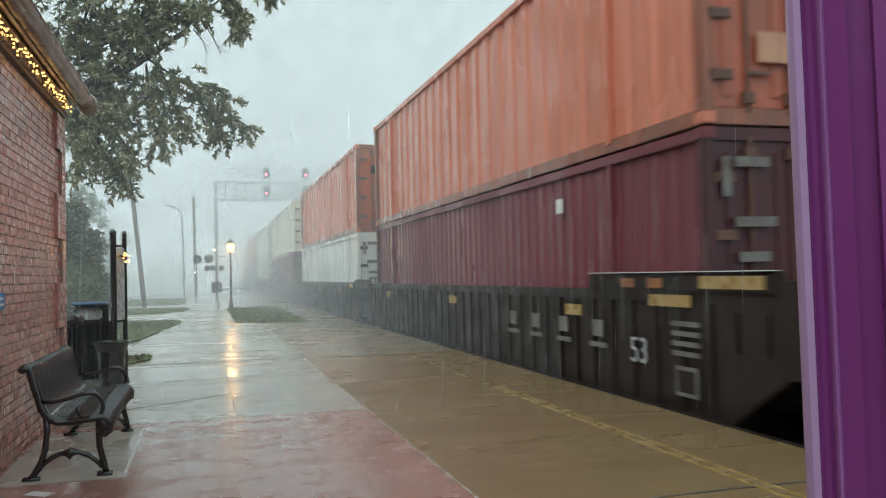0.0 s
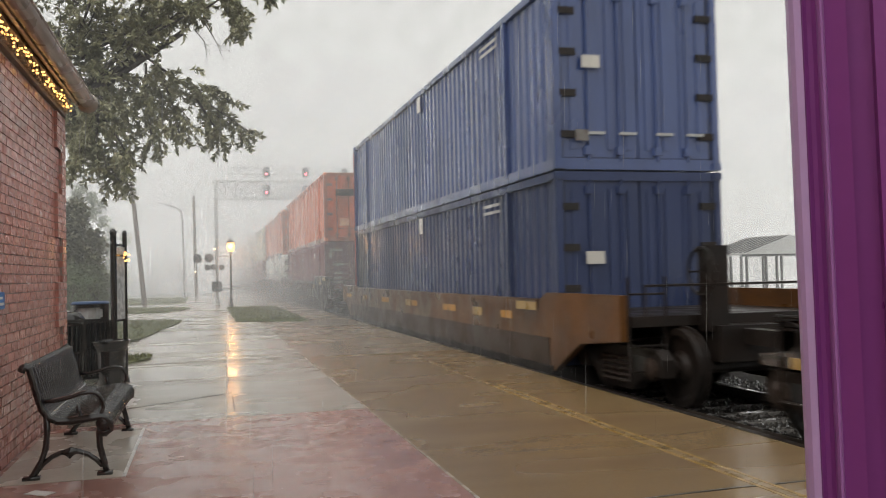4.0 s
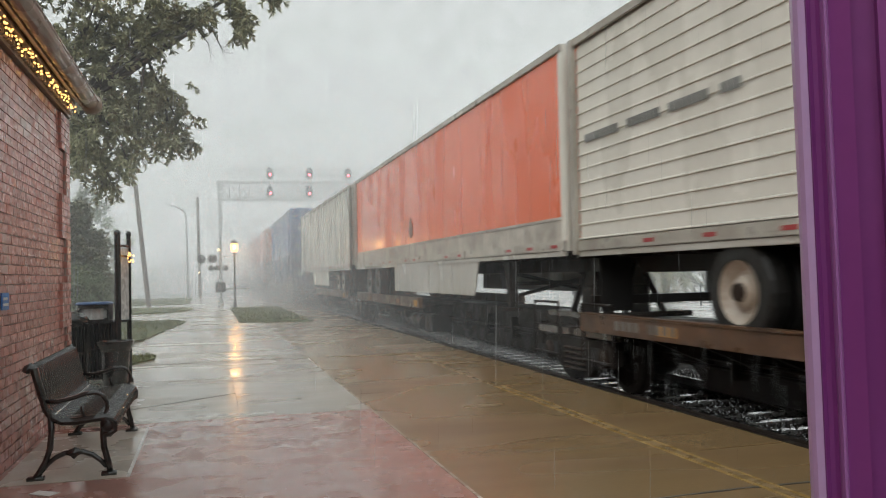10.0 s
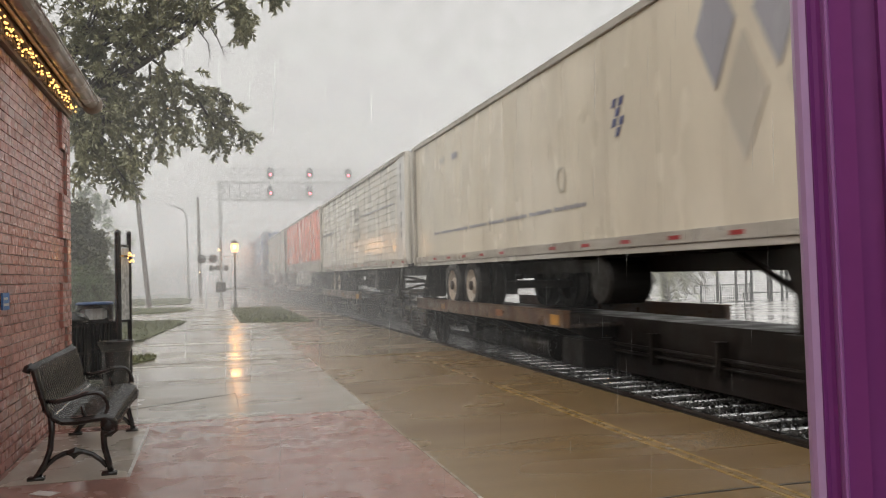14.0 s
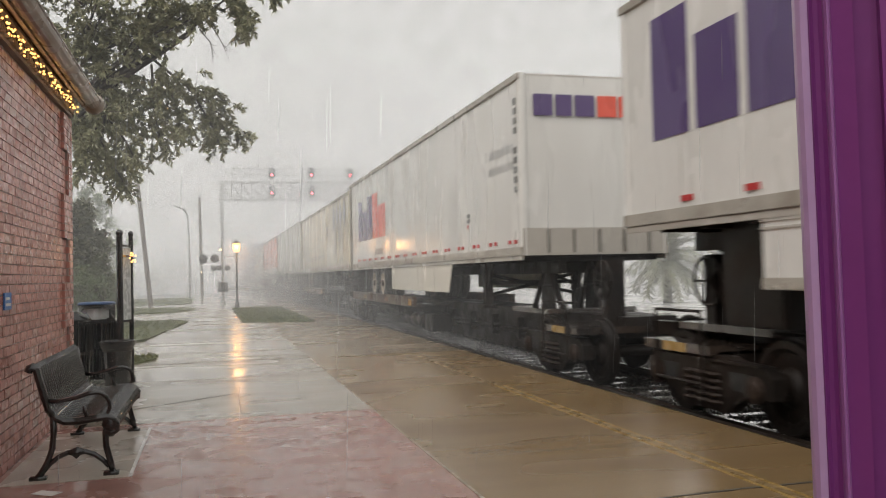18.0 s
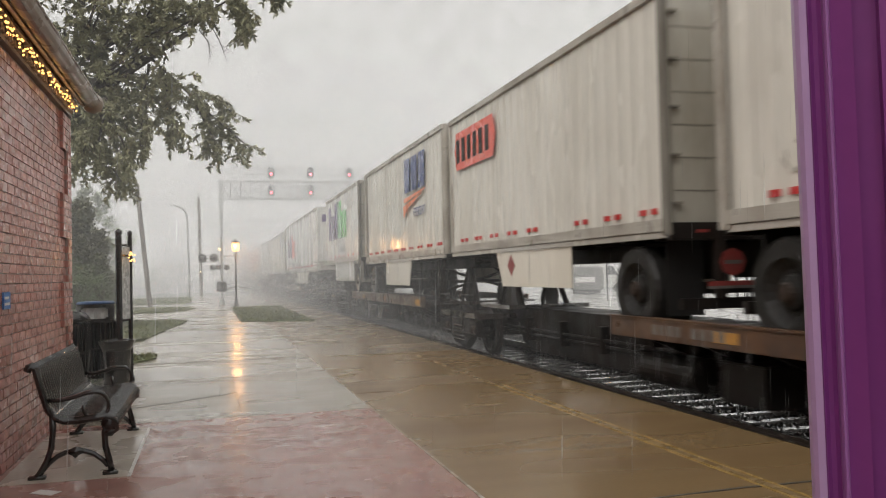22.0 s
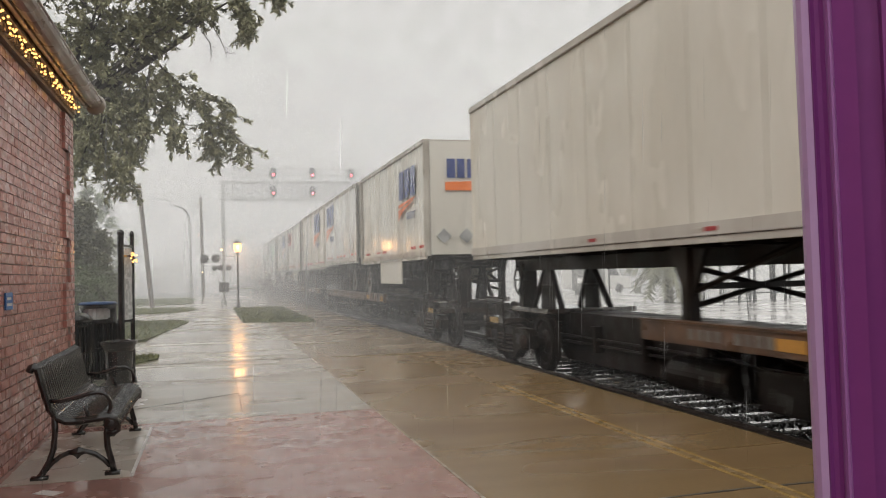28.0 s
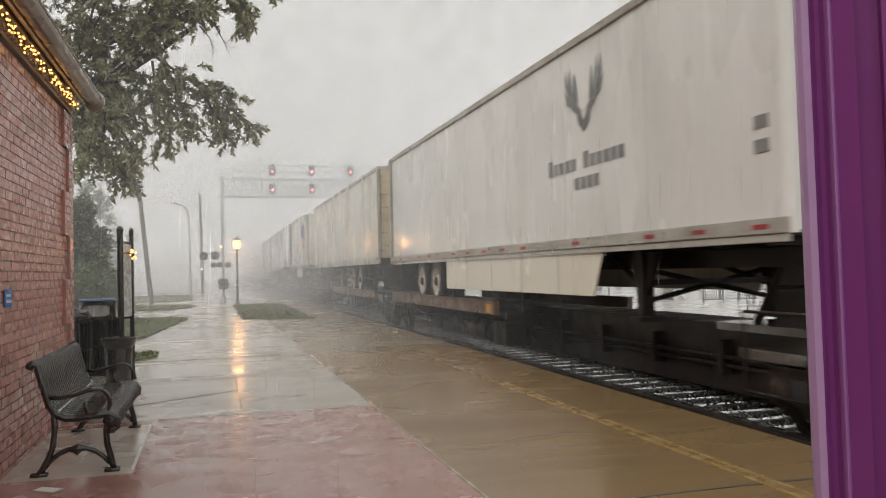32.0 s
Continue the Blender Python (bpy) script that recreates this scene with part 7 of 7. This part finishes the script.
    spine_car(-75.05, -57.5, [(-67.7, -58.1)], [-73.6], lab)
    spine_car(-92.7, -75.05, [(-84.5, -75.9)], [-91.1], lab)
    spine_car(-111.6, -92.7, [(-102.15, -93.1)], [-108.6], lab, ends=(True, False))
    spine_car(-132.5, -113.3, [(-130.0, -119.9)], [-114.3, -130.9], lab, ends=(False, True))
    spine_car(-151.0, -132.5, [(-149.5, -139.7)], [-133.65, -150.4], lab)
    spine_car(-170.7, -151.0, [(-165.0, -152.7)], [-153.1, -168.9], lab, ends=(True, False))
    spine_car(-190.5, -173.8, [(-189.4, -180.2)], [-175.2], lab, ends=(False, True))
    spine_car(-208.9, -190.5, [(-200.6, -191.9)], [-207.3], lab)
    spine_car(-226.5, -208.9, [(-218.5, -209.8)], [-224.0], lab)


# ---------------------------------------------------------------- trees
def leaf_cluster(bm, rnd, centre, radius, n, size, flat=0.8):
    for _ in range(n):
        d = Vector((rnd.gauss(0, 1), rnd.gauss(0, 1), rnd.gauss(0, 1) * flat))
        p = centre + d.normalized() * radius * 0.95 * rnd.random() ** 0.45
        q = Euler((rnd.uniform(-1.2, 1.2), rnd.uniform(-1.2, 1.2), rnd.uniform(0, 6.28))).to_matrix()
        s_ = size * rnd.uniform(0.6, 1.25)
        pts = [q @ Vector(v) * s_ + p for v in ((0, -0.5, 0), (0.24, -0.12, 0.05), (0.18, 0.25, 0.03), (0, 0.55, -0.06), (-0.2, 0.2, 0.04), (-0.22, -0.15, 0.03))]
        vs = [bm.verts.new(v) for v in pts]
        bm.faces.new(vs[:4])
        bm.faces.new((vs[0], vs[3], vs[4], vs[5]))


SWAY = []


def spray(leaves, wood, rnd, p, d, length, n, size):
    """A drooping twig with leaves set along it."""
    q = p + d * length * 0.5
    e = p + d * length + Vector((0, 0, -0.28 * length))
    tube(wood, p, q, 0.008, 0.006, 4, False)
    tube(wood, q, e, 0.006, 0.003, 4, False)
    for k in range(n):
        u = 0.15 + 0.85 * (k + rnd.random()) / n
        c = p.lerp(q, u * 2) if u < 0.5 else q.lerp(e, u * 2 - 1)
        w = (d * 0.6 + Vector((rnd.gauss(0, 0.7), rnd.gauss(0, 0.7), rnd.gauss(-0.35, 0.6)))).normalized()
        side = w.cross(Vector((rnd.gauss(0, 1), rnd.gauss(0, 1), rnd.gauss(0, 1)))).normalized()
        up = side.cross(w)
        s_ = size * rnd.uniform(0.65, 1.3)
        vs = [leaves.verts.new(c + (w * a + side * b + up * h_) * s_) for a, b, h_ in ((0, 0, 0), (0.35, 0.2, 0.05), (0.75, 0.16, 0.03), (1.05, 0, -0.08), (0.7, -0.17, 0.03), (0.3, -0.2, 0.05))]
        leaves.faces.new(vs[:4])
        leaves.faces.new((vs[0], vs[3], vs[4], vs[5]))


def build_trees():
    rnd = random.Random(21)
    base = Vector((-4.9, 19.9, 0))
    tr = thing("oak_tree", "large wind-tossed oak with dark wet leaves", "tree", base)
    bm = bmesh.new()
    fork = Vector((1.2, 0.0, 4.6))
    bole = [Vector((0, 0, -0.1)), Vector((0.15, 0, 1.6)), Vector((0.55, 0, 3.2)), fork]
    for k in range(3):
        tube(bm, bole[k], bole[k + 1], 0.40 - 0.07 * k, 0.33 - 0.07 * k, 12)
    part("trunk", bm, BARK, tr)
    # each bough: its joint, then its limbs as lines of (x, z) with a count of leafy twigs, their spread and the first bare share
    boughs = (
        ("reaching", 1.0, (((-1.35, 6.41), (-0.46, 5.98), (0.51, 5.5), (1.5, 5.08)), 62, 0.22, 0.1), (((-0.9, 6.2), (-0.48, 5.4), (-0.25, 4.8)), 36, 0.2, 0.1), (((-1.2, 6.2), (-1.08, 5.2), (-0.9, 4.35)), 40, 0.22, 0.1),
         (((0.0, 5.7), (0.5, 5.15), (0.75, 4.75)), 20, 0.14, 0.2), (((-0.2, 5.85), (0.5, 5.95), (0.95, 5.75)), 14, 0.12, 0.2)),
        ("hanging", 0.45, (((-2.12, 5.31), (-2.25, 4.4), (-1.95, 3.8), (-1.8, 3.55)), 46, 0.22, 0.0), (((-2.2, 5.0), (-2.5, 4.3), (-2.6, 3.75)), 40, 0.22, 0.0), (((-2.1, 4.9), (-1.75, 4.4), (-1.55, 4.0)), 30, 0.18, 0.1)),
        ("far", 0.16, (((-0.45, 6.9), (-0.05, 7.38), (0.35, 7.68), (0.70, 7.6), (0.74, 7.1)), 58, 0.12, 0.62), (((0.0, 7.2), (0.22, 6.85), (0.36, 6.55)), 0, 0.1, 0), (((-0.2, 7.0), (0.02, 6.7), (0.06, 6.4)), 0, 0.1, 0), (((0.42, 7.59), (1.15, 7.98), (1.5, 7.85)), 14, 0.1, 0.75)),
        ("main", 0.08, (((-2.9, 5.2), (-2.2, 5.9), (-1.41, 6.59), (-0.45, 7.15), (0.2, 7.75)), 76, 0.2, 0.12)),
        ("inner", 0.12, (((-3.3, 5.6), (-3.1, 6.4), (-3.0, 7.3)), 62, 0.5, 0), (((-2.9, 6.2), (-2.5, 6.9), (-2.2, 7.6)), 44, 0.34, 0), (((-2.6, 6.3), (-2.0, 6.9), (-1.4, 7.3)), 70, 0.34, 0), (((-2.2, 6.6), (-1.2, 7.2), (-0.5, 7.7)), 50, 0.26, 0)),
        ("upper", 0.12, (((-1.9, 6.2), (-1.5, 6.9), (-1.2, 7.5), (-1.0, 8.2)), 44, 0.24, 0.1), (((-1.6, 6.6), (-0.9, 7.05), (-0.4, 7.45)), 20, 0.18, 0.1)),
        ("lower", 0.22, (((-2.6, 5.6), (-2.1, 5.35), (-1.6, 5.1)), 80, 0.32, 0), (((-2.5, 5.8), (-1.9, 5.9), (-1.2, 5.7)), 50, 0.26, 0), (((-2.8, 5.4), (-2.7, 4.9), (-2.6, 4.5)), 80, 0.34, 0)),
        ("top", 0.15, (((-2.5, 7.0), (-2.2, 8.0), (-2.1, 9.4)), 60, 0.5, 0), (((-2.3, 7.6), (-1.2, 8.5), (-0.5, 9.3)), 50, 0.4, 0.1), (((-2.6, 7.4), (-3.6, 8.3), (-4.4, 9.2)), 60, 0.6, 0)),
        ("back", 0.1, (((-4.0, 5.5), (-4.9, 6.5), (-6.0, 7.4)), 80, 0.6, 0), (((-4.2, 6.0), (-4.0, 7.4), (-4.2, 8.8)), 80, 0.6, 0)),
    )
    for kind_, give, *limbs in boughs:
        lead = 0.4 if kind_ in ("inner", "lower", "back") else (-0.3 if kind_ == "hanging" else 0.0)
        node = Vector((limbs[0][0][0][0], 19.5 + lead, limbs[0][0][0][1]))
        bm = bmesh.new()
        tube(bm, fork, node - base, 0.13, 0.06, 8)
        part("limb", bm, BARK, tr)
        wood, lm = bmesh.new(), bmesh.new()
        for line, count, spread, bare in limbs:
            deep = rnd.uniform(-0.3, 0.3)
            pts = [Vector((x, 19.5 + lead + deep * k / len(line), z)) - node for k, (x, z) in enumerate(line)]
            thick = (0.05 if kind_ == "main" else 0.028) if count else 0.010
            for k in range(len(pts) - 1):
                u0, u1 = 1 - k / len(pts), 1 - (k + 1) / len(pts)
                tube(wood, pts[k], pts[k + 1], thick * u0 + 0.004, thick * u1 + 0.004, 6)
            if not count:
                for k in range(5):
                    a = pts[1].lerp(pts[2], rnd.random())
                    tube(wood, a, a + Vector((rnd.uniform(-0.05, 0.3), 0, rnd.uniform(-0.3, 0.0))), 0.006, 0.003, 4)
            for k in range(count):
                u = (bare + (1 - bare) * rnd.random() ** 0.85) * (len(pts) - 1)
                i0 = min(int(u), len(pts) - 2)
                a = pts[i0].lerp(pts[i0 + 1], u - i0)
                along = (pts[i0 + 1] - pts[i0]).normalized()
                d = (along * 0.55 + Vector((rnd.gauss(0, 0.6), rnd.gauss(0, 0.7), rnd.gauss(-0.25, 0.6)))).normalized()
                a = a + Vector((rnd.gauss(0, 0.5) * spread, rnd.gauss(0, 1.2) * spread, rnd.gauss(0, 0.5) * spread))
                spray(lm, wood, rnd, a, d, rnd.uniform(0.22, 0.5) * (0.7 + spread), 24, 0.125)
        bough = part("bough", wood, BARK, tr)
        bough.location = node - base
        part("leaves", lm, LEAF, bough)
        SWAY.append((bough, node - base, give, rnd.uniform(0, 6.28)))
    # dark conical tree and pale shrubs behind the bins
    for at, h, r, m, lab, n in (((-4.15, 29.0, 0), 3.9, 1.25, LEAF2, "dark rounded evergreen tree", 46000), ((-5.2, 27.5, 0), 4.8, 1.4, LEAF2, "tall dark evergreen tree", 36000), ((-7.4, 58, 0), 7.6, 2.6, LEAF3, "hazy pale round tree in the rain", 30000)):
        t = thing("evergreen_tree", lab, "tree", at)
        bm = bmesh.new()
        tube(bm, (0, 0, -0.05), (0, 0, h * 0.9), 0.09, 0.02, 8)
        part("trunk", bm, BARK, t)
        bm = bmesh.new()
        for k in range(80):
            z = h * (0.10 + 0.86 * ((k % 40) + rnd.random()) / 40)
            rr = r * min(1.0, 1.9 * (1 - z / h) + 0.12) * rnd.uniform(0.45, 0.95)
            a = rnd.uniform(0, 6.28)
            leaf_cluster(bm, rnd, Vector((rr * math.cos(a), rr * math.sin(a), z)), 0.42 * rnd.uniform(0.6, 1.2), n // 220, 0.15, 1.3)
        part("crown", bm, m, t)
    for k in range(5):
        at = (-4.6 + k * 0.42, 26.2 + (k % 3) * 0.45, 0)
        t = thing("shrub", "pale green drooping shrub", "shrub", at, "shrubs")
        bm = bmesh.new()
        for j in range(7):
            a = rnd.uniform(0, 6.28)
            path_tube(bm, [(0, 0, 0), (0.2 * math.cos(a), 0.2 * math.sin(a), 0.8), (0.5 * math.cos(a), 0.5 * math.sin(a), 1.3), (0.7 * math.cos(a), 0.7 * math.sin(a), 0.9)], 0.01, 4)
        part("stems", bm, BARK, t)
        bm = bmesh.new()
        for j in range(14):
            a = rnd.uniform(0, 6.28)
            leaf_cluster(bm, rnd, Vector((0.45 * math.cos(a), 0.45 * math.sin(a), rnd.uniform(0.3, 1.75))), 0.42, 150, 0.055, 1.6)
        part("leaves", bm, LEAF3, t)
    # wind-blown date palm across the track
    t = thing("palm_tree", "wind-tossed date palm on wet pavement", "palm", (23.2, 39.8, FARZ))
    bm = bmesh.new()
    lathe(bm, [(0.22 + 0.03 * (k % 2), 0.14 * k - 0.05) for k in range(17)], seg=12)
    part("trunk", bm, BARK, t)
    for k in range(64):
        az, up, ln = k * 2.4, radians(82 - 1.7 * k + rnd.uniform(-8, 8)), rnd.uniform(2.4, 3.3)
        d = Vector((math.cos(az) * math.cos(up), math.sin(az) * math.cos(up), math.sin(up)))
        p, pts = Vector((0.05, 0, 2.2)), []
        for q in range(9):
            pts.append(p.copy())
            p += d * ln / 8
            d = (d + Vector((0.05, 0, -0.16))).normalized()
        bm = bmesh.new()
        path_tube(bm, pts, 0.018, 4)
        for q in range(44):
            u = 0.8 + 7.1 * q / 44
            a = pts[int(u)].lerp(pts[min(int(u) + 1, 8)], u - int(u))
            along = (pts[min(int(u) + 1, 8)] - pts[int(u)]).normalized()
            side = along.cross(Vector((0, 0, 1))).normalized() * (1 if q % 2 else -1)
            tip = a + (side * 0.8 + along * 0.7 + Vector((0, 0, rnd.uniform(-0.45, 0.25)))) * 0.6
            bm.faces.new([bm.verts.new(v) for v in (a, a + along * 0.08, tip)])
        part("frond", bm, LEAF2, t)
    # hazy woods along the horizon
    bm = bmesh.new()
    for k in range(420):
        x = rnd.uniform(-60, -2.5) if rnd.random() < 0.55 else rnd.uniform(26, 120)
        c = Vector((x, rnd.uniform(120, 165), rnd.uniform(0, 3.5)))
        leaf_cluster(bm, rnd, c, 1.8, 40, 0.4)
    solid("far_woods", bm, LEAF2, "dim line of trees lost in the rain", "trees", "stuff")


# ---------------------------------------------------------------- spray and rain
def veil(parent, name, y, density, x0, x1, z1, soft, side, blotch=0.25, tone=0.775):
    bm = bmesh.new()
    mid, w = (x0 + x1) / 2, x1 - x0
    vs = [bm.verts.new(p) for p in ((mid - w, y, -0.95), (mid + w, y, -0.95), (mid, y + 0.06 * z1, 2 * z1 + 0.95))]
    bm.faces.new(vs)
    o = part(name, bm, mist_mat("mist", density, z1, soft, x0, x1, side, tone, blotch), parent)
    o.visible_shadow = False


def build_mist():
    ms = thing("rain_mist", "pale rain mist hanging over the platform", "mist", kind="stuff")
    for y, d in ((10.5, 0.02), (13, 0.025), (16, 0.03), (19, 0.03), (23, 0.04), (28, 0.04), (34, 0.05), (39.6, 0.075), (43, 0.05), (49, 0.095), (59, 0.12), (71, 0.125), (85, 0.18), (105, 0.3), (135, 0.5), (180, 0.7)):
        veil(ms, "mist_veil", y, d, -2000, 2000, *((5 + 0.34 * y, 4 + 0.30 * y) if y < 80 else (75.0, 8.0)), 3.0, 0.1, 0.66 if y < 80 else 0.87)
    sp = thing("wheel_spray", "spray thrown up along the train, its low part toned dark as shade", "spray", kind="stuff")
    for i in range(8):
        y = 17.5 + i * 6.4
        veil(sp, "spray_veil", y, 0.015 + 0.005 * i, -1.0 - 0.05 * i, 13, 2 + 0.37 * y, 0.37 * y - 1, 4.0, 0.25, 0.50)
    # low spray gets a dark tone in place of the train's shade on it
    for i in range(9):
        y = 15.2 + i * 4.8
        veil(sp, "low_spray", y, 0.038 + 0.028 * min(i, 6), 1.2, 12, 3.3, 3.1, 2.2, 0.5, 0.29)


def build_rain():
    """Falling drops drawn out to thin streaks; the whole shower falls at one speed."""
    rng = np.random.default_rng(12)
    n = 24000
    y = 2.2 + 13 * rng.random(n)
    x = -1.4 + rng.random(n) * (1.6 + 0.78 * y + 1.2)
    z = -0.2 + 215 * rng.random(n)
    ln, w = rng.uniform(0.10, 0.26, n), rng.uniform(0.0007, 0.0016, n)
    drift = 0.04 * ln
    v = np.empty((n, 4, 3))
    v[:, 0] = np.stack([x - w, y, z], 1)
    v[:, 1] = np.stack([x + w, y, z], 1)
    v[:, 2] = np.stack([x + w + drift, y, z + ln], 1)
    v[:, 3] = np.stack([x - w + drift, y, z + ln], 1)
    me = bpy.data.meshes.new("rain_streaks")
    me.from_pydata(v.reshape(-1, 3).tolist(), [], [(4 * i, 4 * i + 1, 4 * i + 2, 4 * i + 3) for i in range(n)])
    me.materials.append(mist_mat("rain_water", 0.24, 4000.0, 10.0, tone=0.5))
    ob = tagged(new("rain", me), "thin bright falling rain streaks", "rain", kind="stuff")
    ob.visible_shadow = False
    walk(ob, [(t, pose(0, 0, -6.6 * t)) for t in range(0, 33)])


def motions():
    build_rain()
    rows = [i * 0.5 for i in range(65)]
    for ob, s_ in MOVING:
        walk(ob, [(t, pose(XC, s_ + run(t), 0)) for t in rows])
    for ob, y in AXLES:
        x, z = 0, RAILTOP + 0.455
        n = 430
        walk(ob, [(32 * i / n, pose(x, y, z, -math.degrees(run(32 * i / n) / 0.455), 0, 0)) for i in range(n + 1)])
    # gusts: the reaching bough swings down (first angle) and away (second); the others follow it by their share
    gusts = (
        (0, 2.9, 27), (0.5, 4.2, 25), (1, 4.2, 23), (1.5, 4.2, 24), (2, 7.5, 21), (2.5, 17.7, 16), (3, 17.6, 4), (3.5, 8.2, 12), (4.5, 6.3, 28), (5.5, 13, 12), (6, 13.4, 17), (6.5, 6.7, 26), (7, 8.7, 17),
        (7.5, 13.8, 21), (8, 18.3, 28), (8.5, 21.3, 38), (9, 16, 32), (9.5, 7.7, 38), (10, 16.2, 64), (10.5, 31.5, 41), (11, -5.5, 30), (11.5, 7.9, 27), (12, 12.5, 46), (12.5, -17.1, 53), (13, -6.1, 51),
        (13.5, 12.8, 23), (14, 6.3, 28), (14.5, 3.8, 29), (15.5, 9.2, 33), (16.5, 5.3, 50), (17, 10, 3), (17.5, -0.9, 0), (18, 5.3, 35), (18.5, -3.5, 49), (19, 25.3, 38), (19.5, 23.9, 25), (20, -0.5, 30),
        (20.5, 10.9, 25), (21, 9.4, 30), (21.5, 9.5, 11), (22, 16.2, 13), (22.5, -3.2, 56), (23, 8.6, 48), (23.5, 24.2, 38), (24, -2, 23), (24.5, -24.5, 33), (25, -14.1, 45), (25.5, 2.7, 38), (26.5, 10, 24),
        (27.5, -7.3, 55), (28, 18.3, 4), (28.5, 3.5, 18), (29, 2, 34), (29.5, 8.5, 13), (30, 9.5, 28), (30.5, 6.4, 18), (31, 1.8, 23), (31.5, -4.2, 41), (32, 3.7, 27))
    for ob, root, give, ph in SWAY:
        own = 0.0 if give == 1.0 else 1.5
        walk(ob, [(t, Matrix.Translation(root) @ Euler((0, radians(give * (a if give == 1.0 else a - 7) + own * math.sin(2.3 * t + ph)), 0)).to_matrix().to_4x4()
                   @ Euler((0, 0, radians(give * (b if give == 1.0 else b - 27) + own * math.sin(1.7 * t + ph * 2)))).to_matrix().to_4x4()) for t, a, b in gusts])


build_ground()
build_lawns()
build_track()
build_far_side()
build_wall()
build_bench((-0.715, 6.55, 0.004))
build_street_things()
build_post()
build_trees()
build_train()
build_mist()
motions()
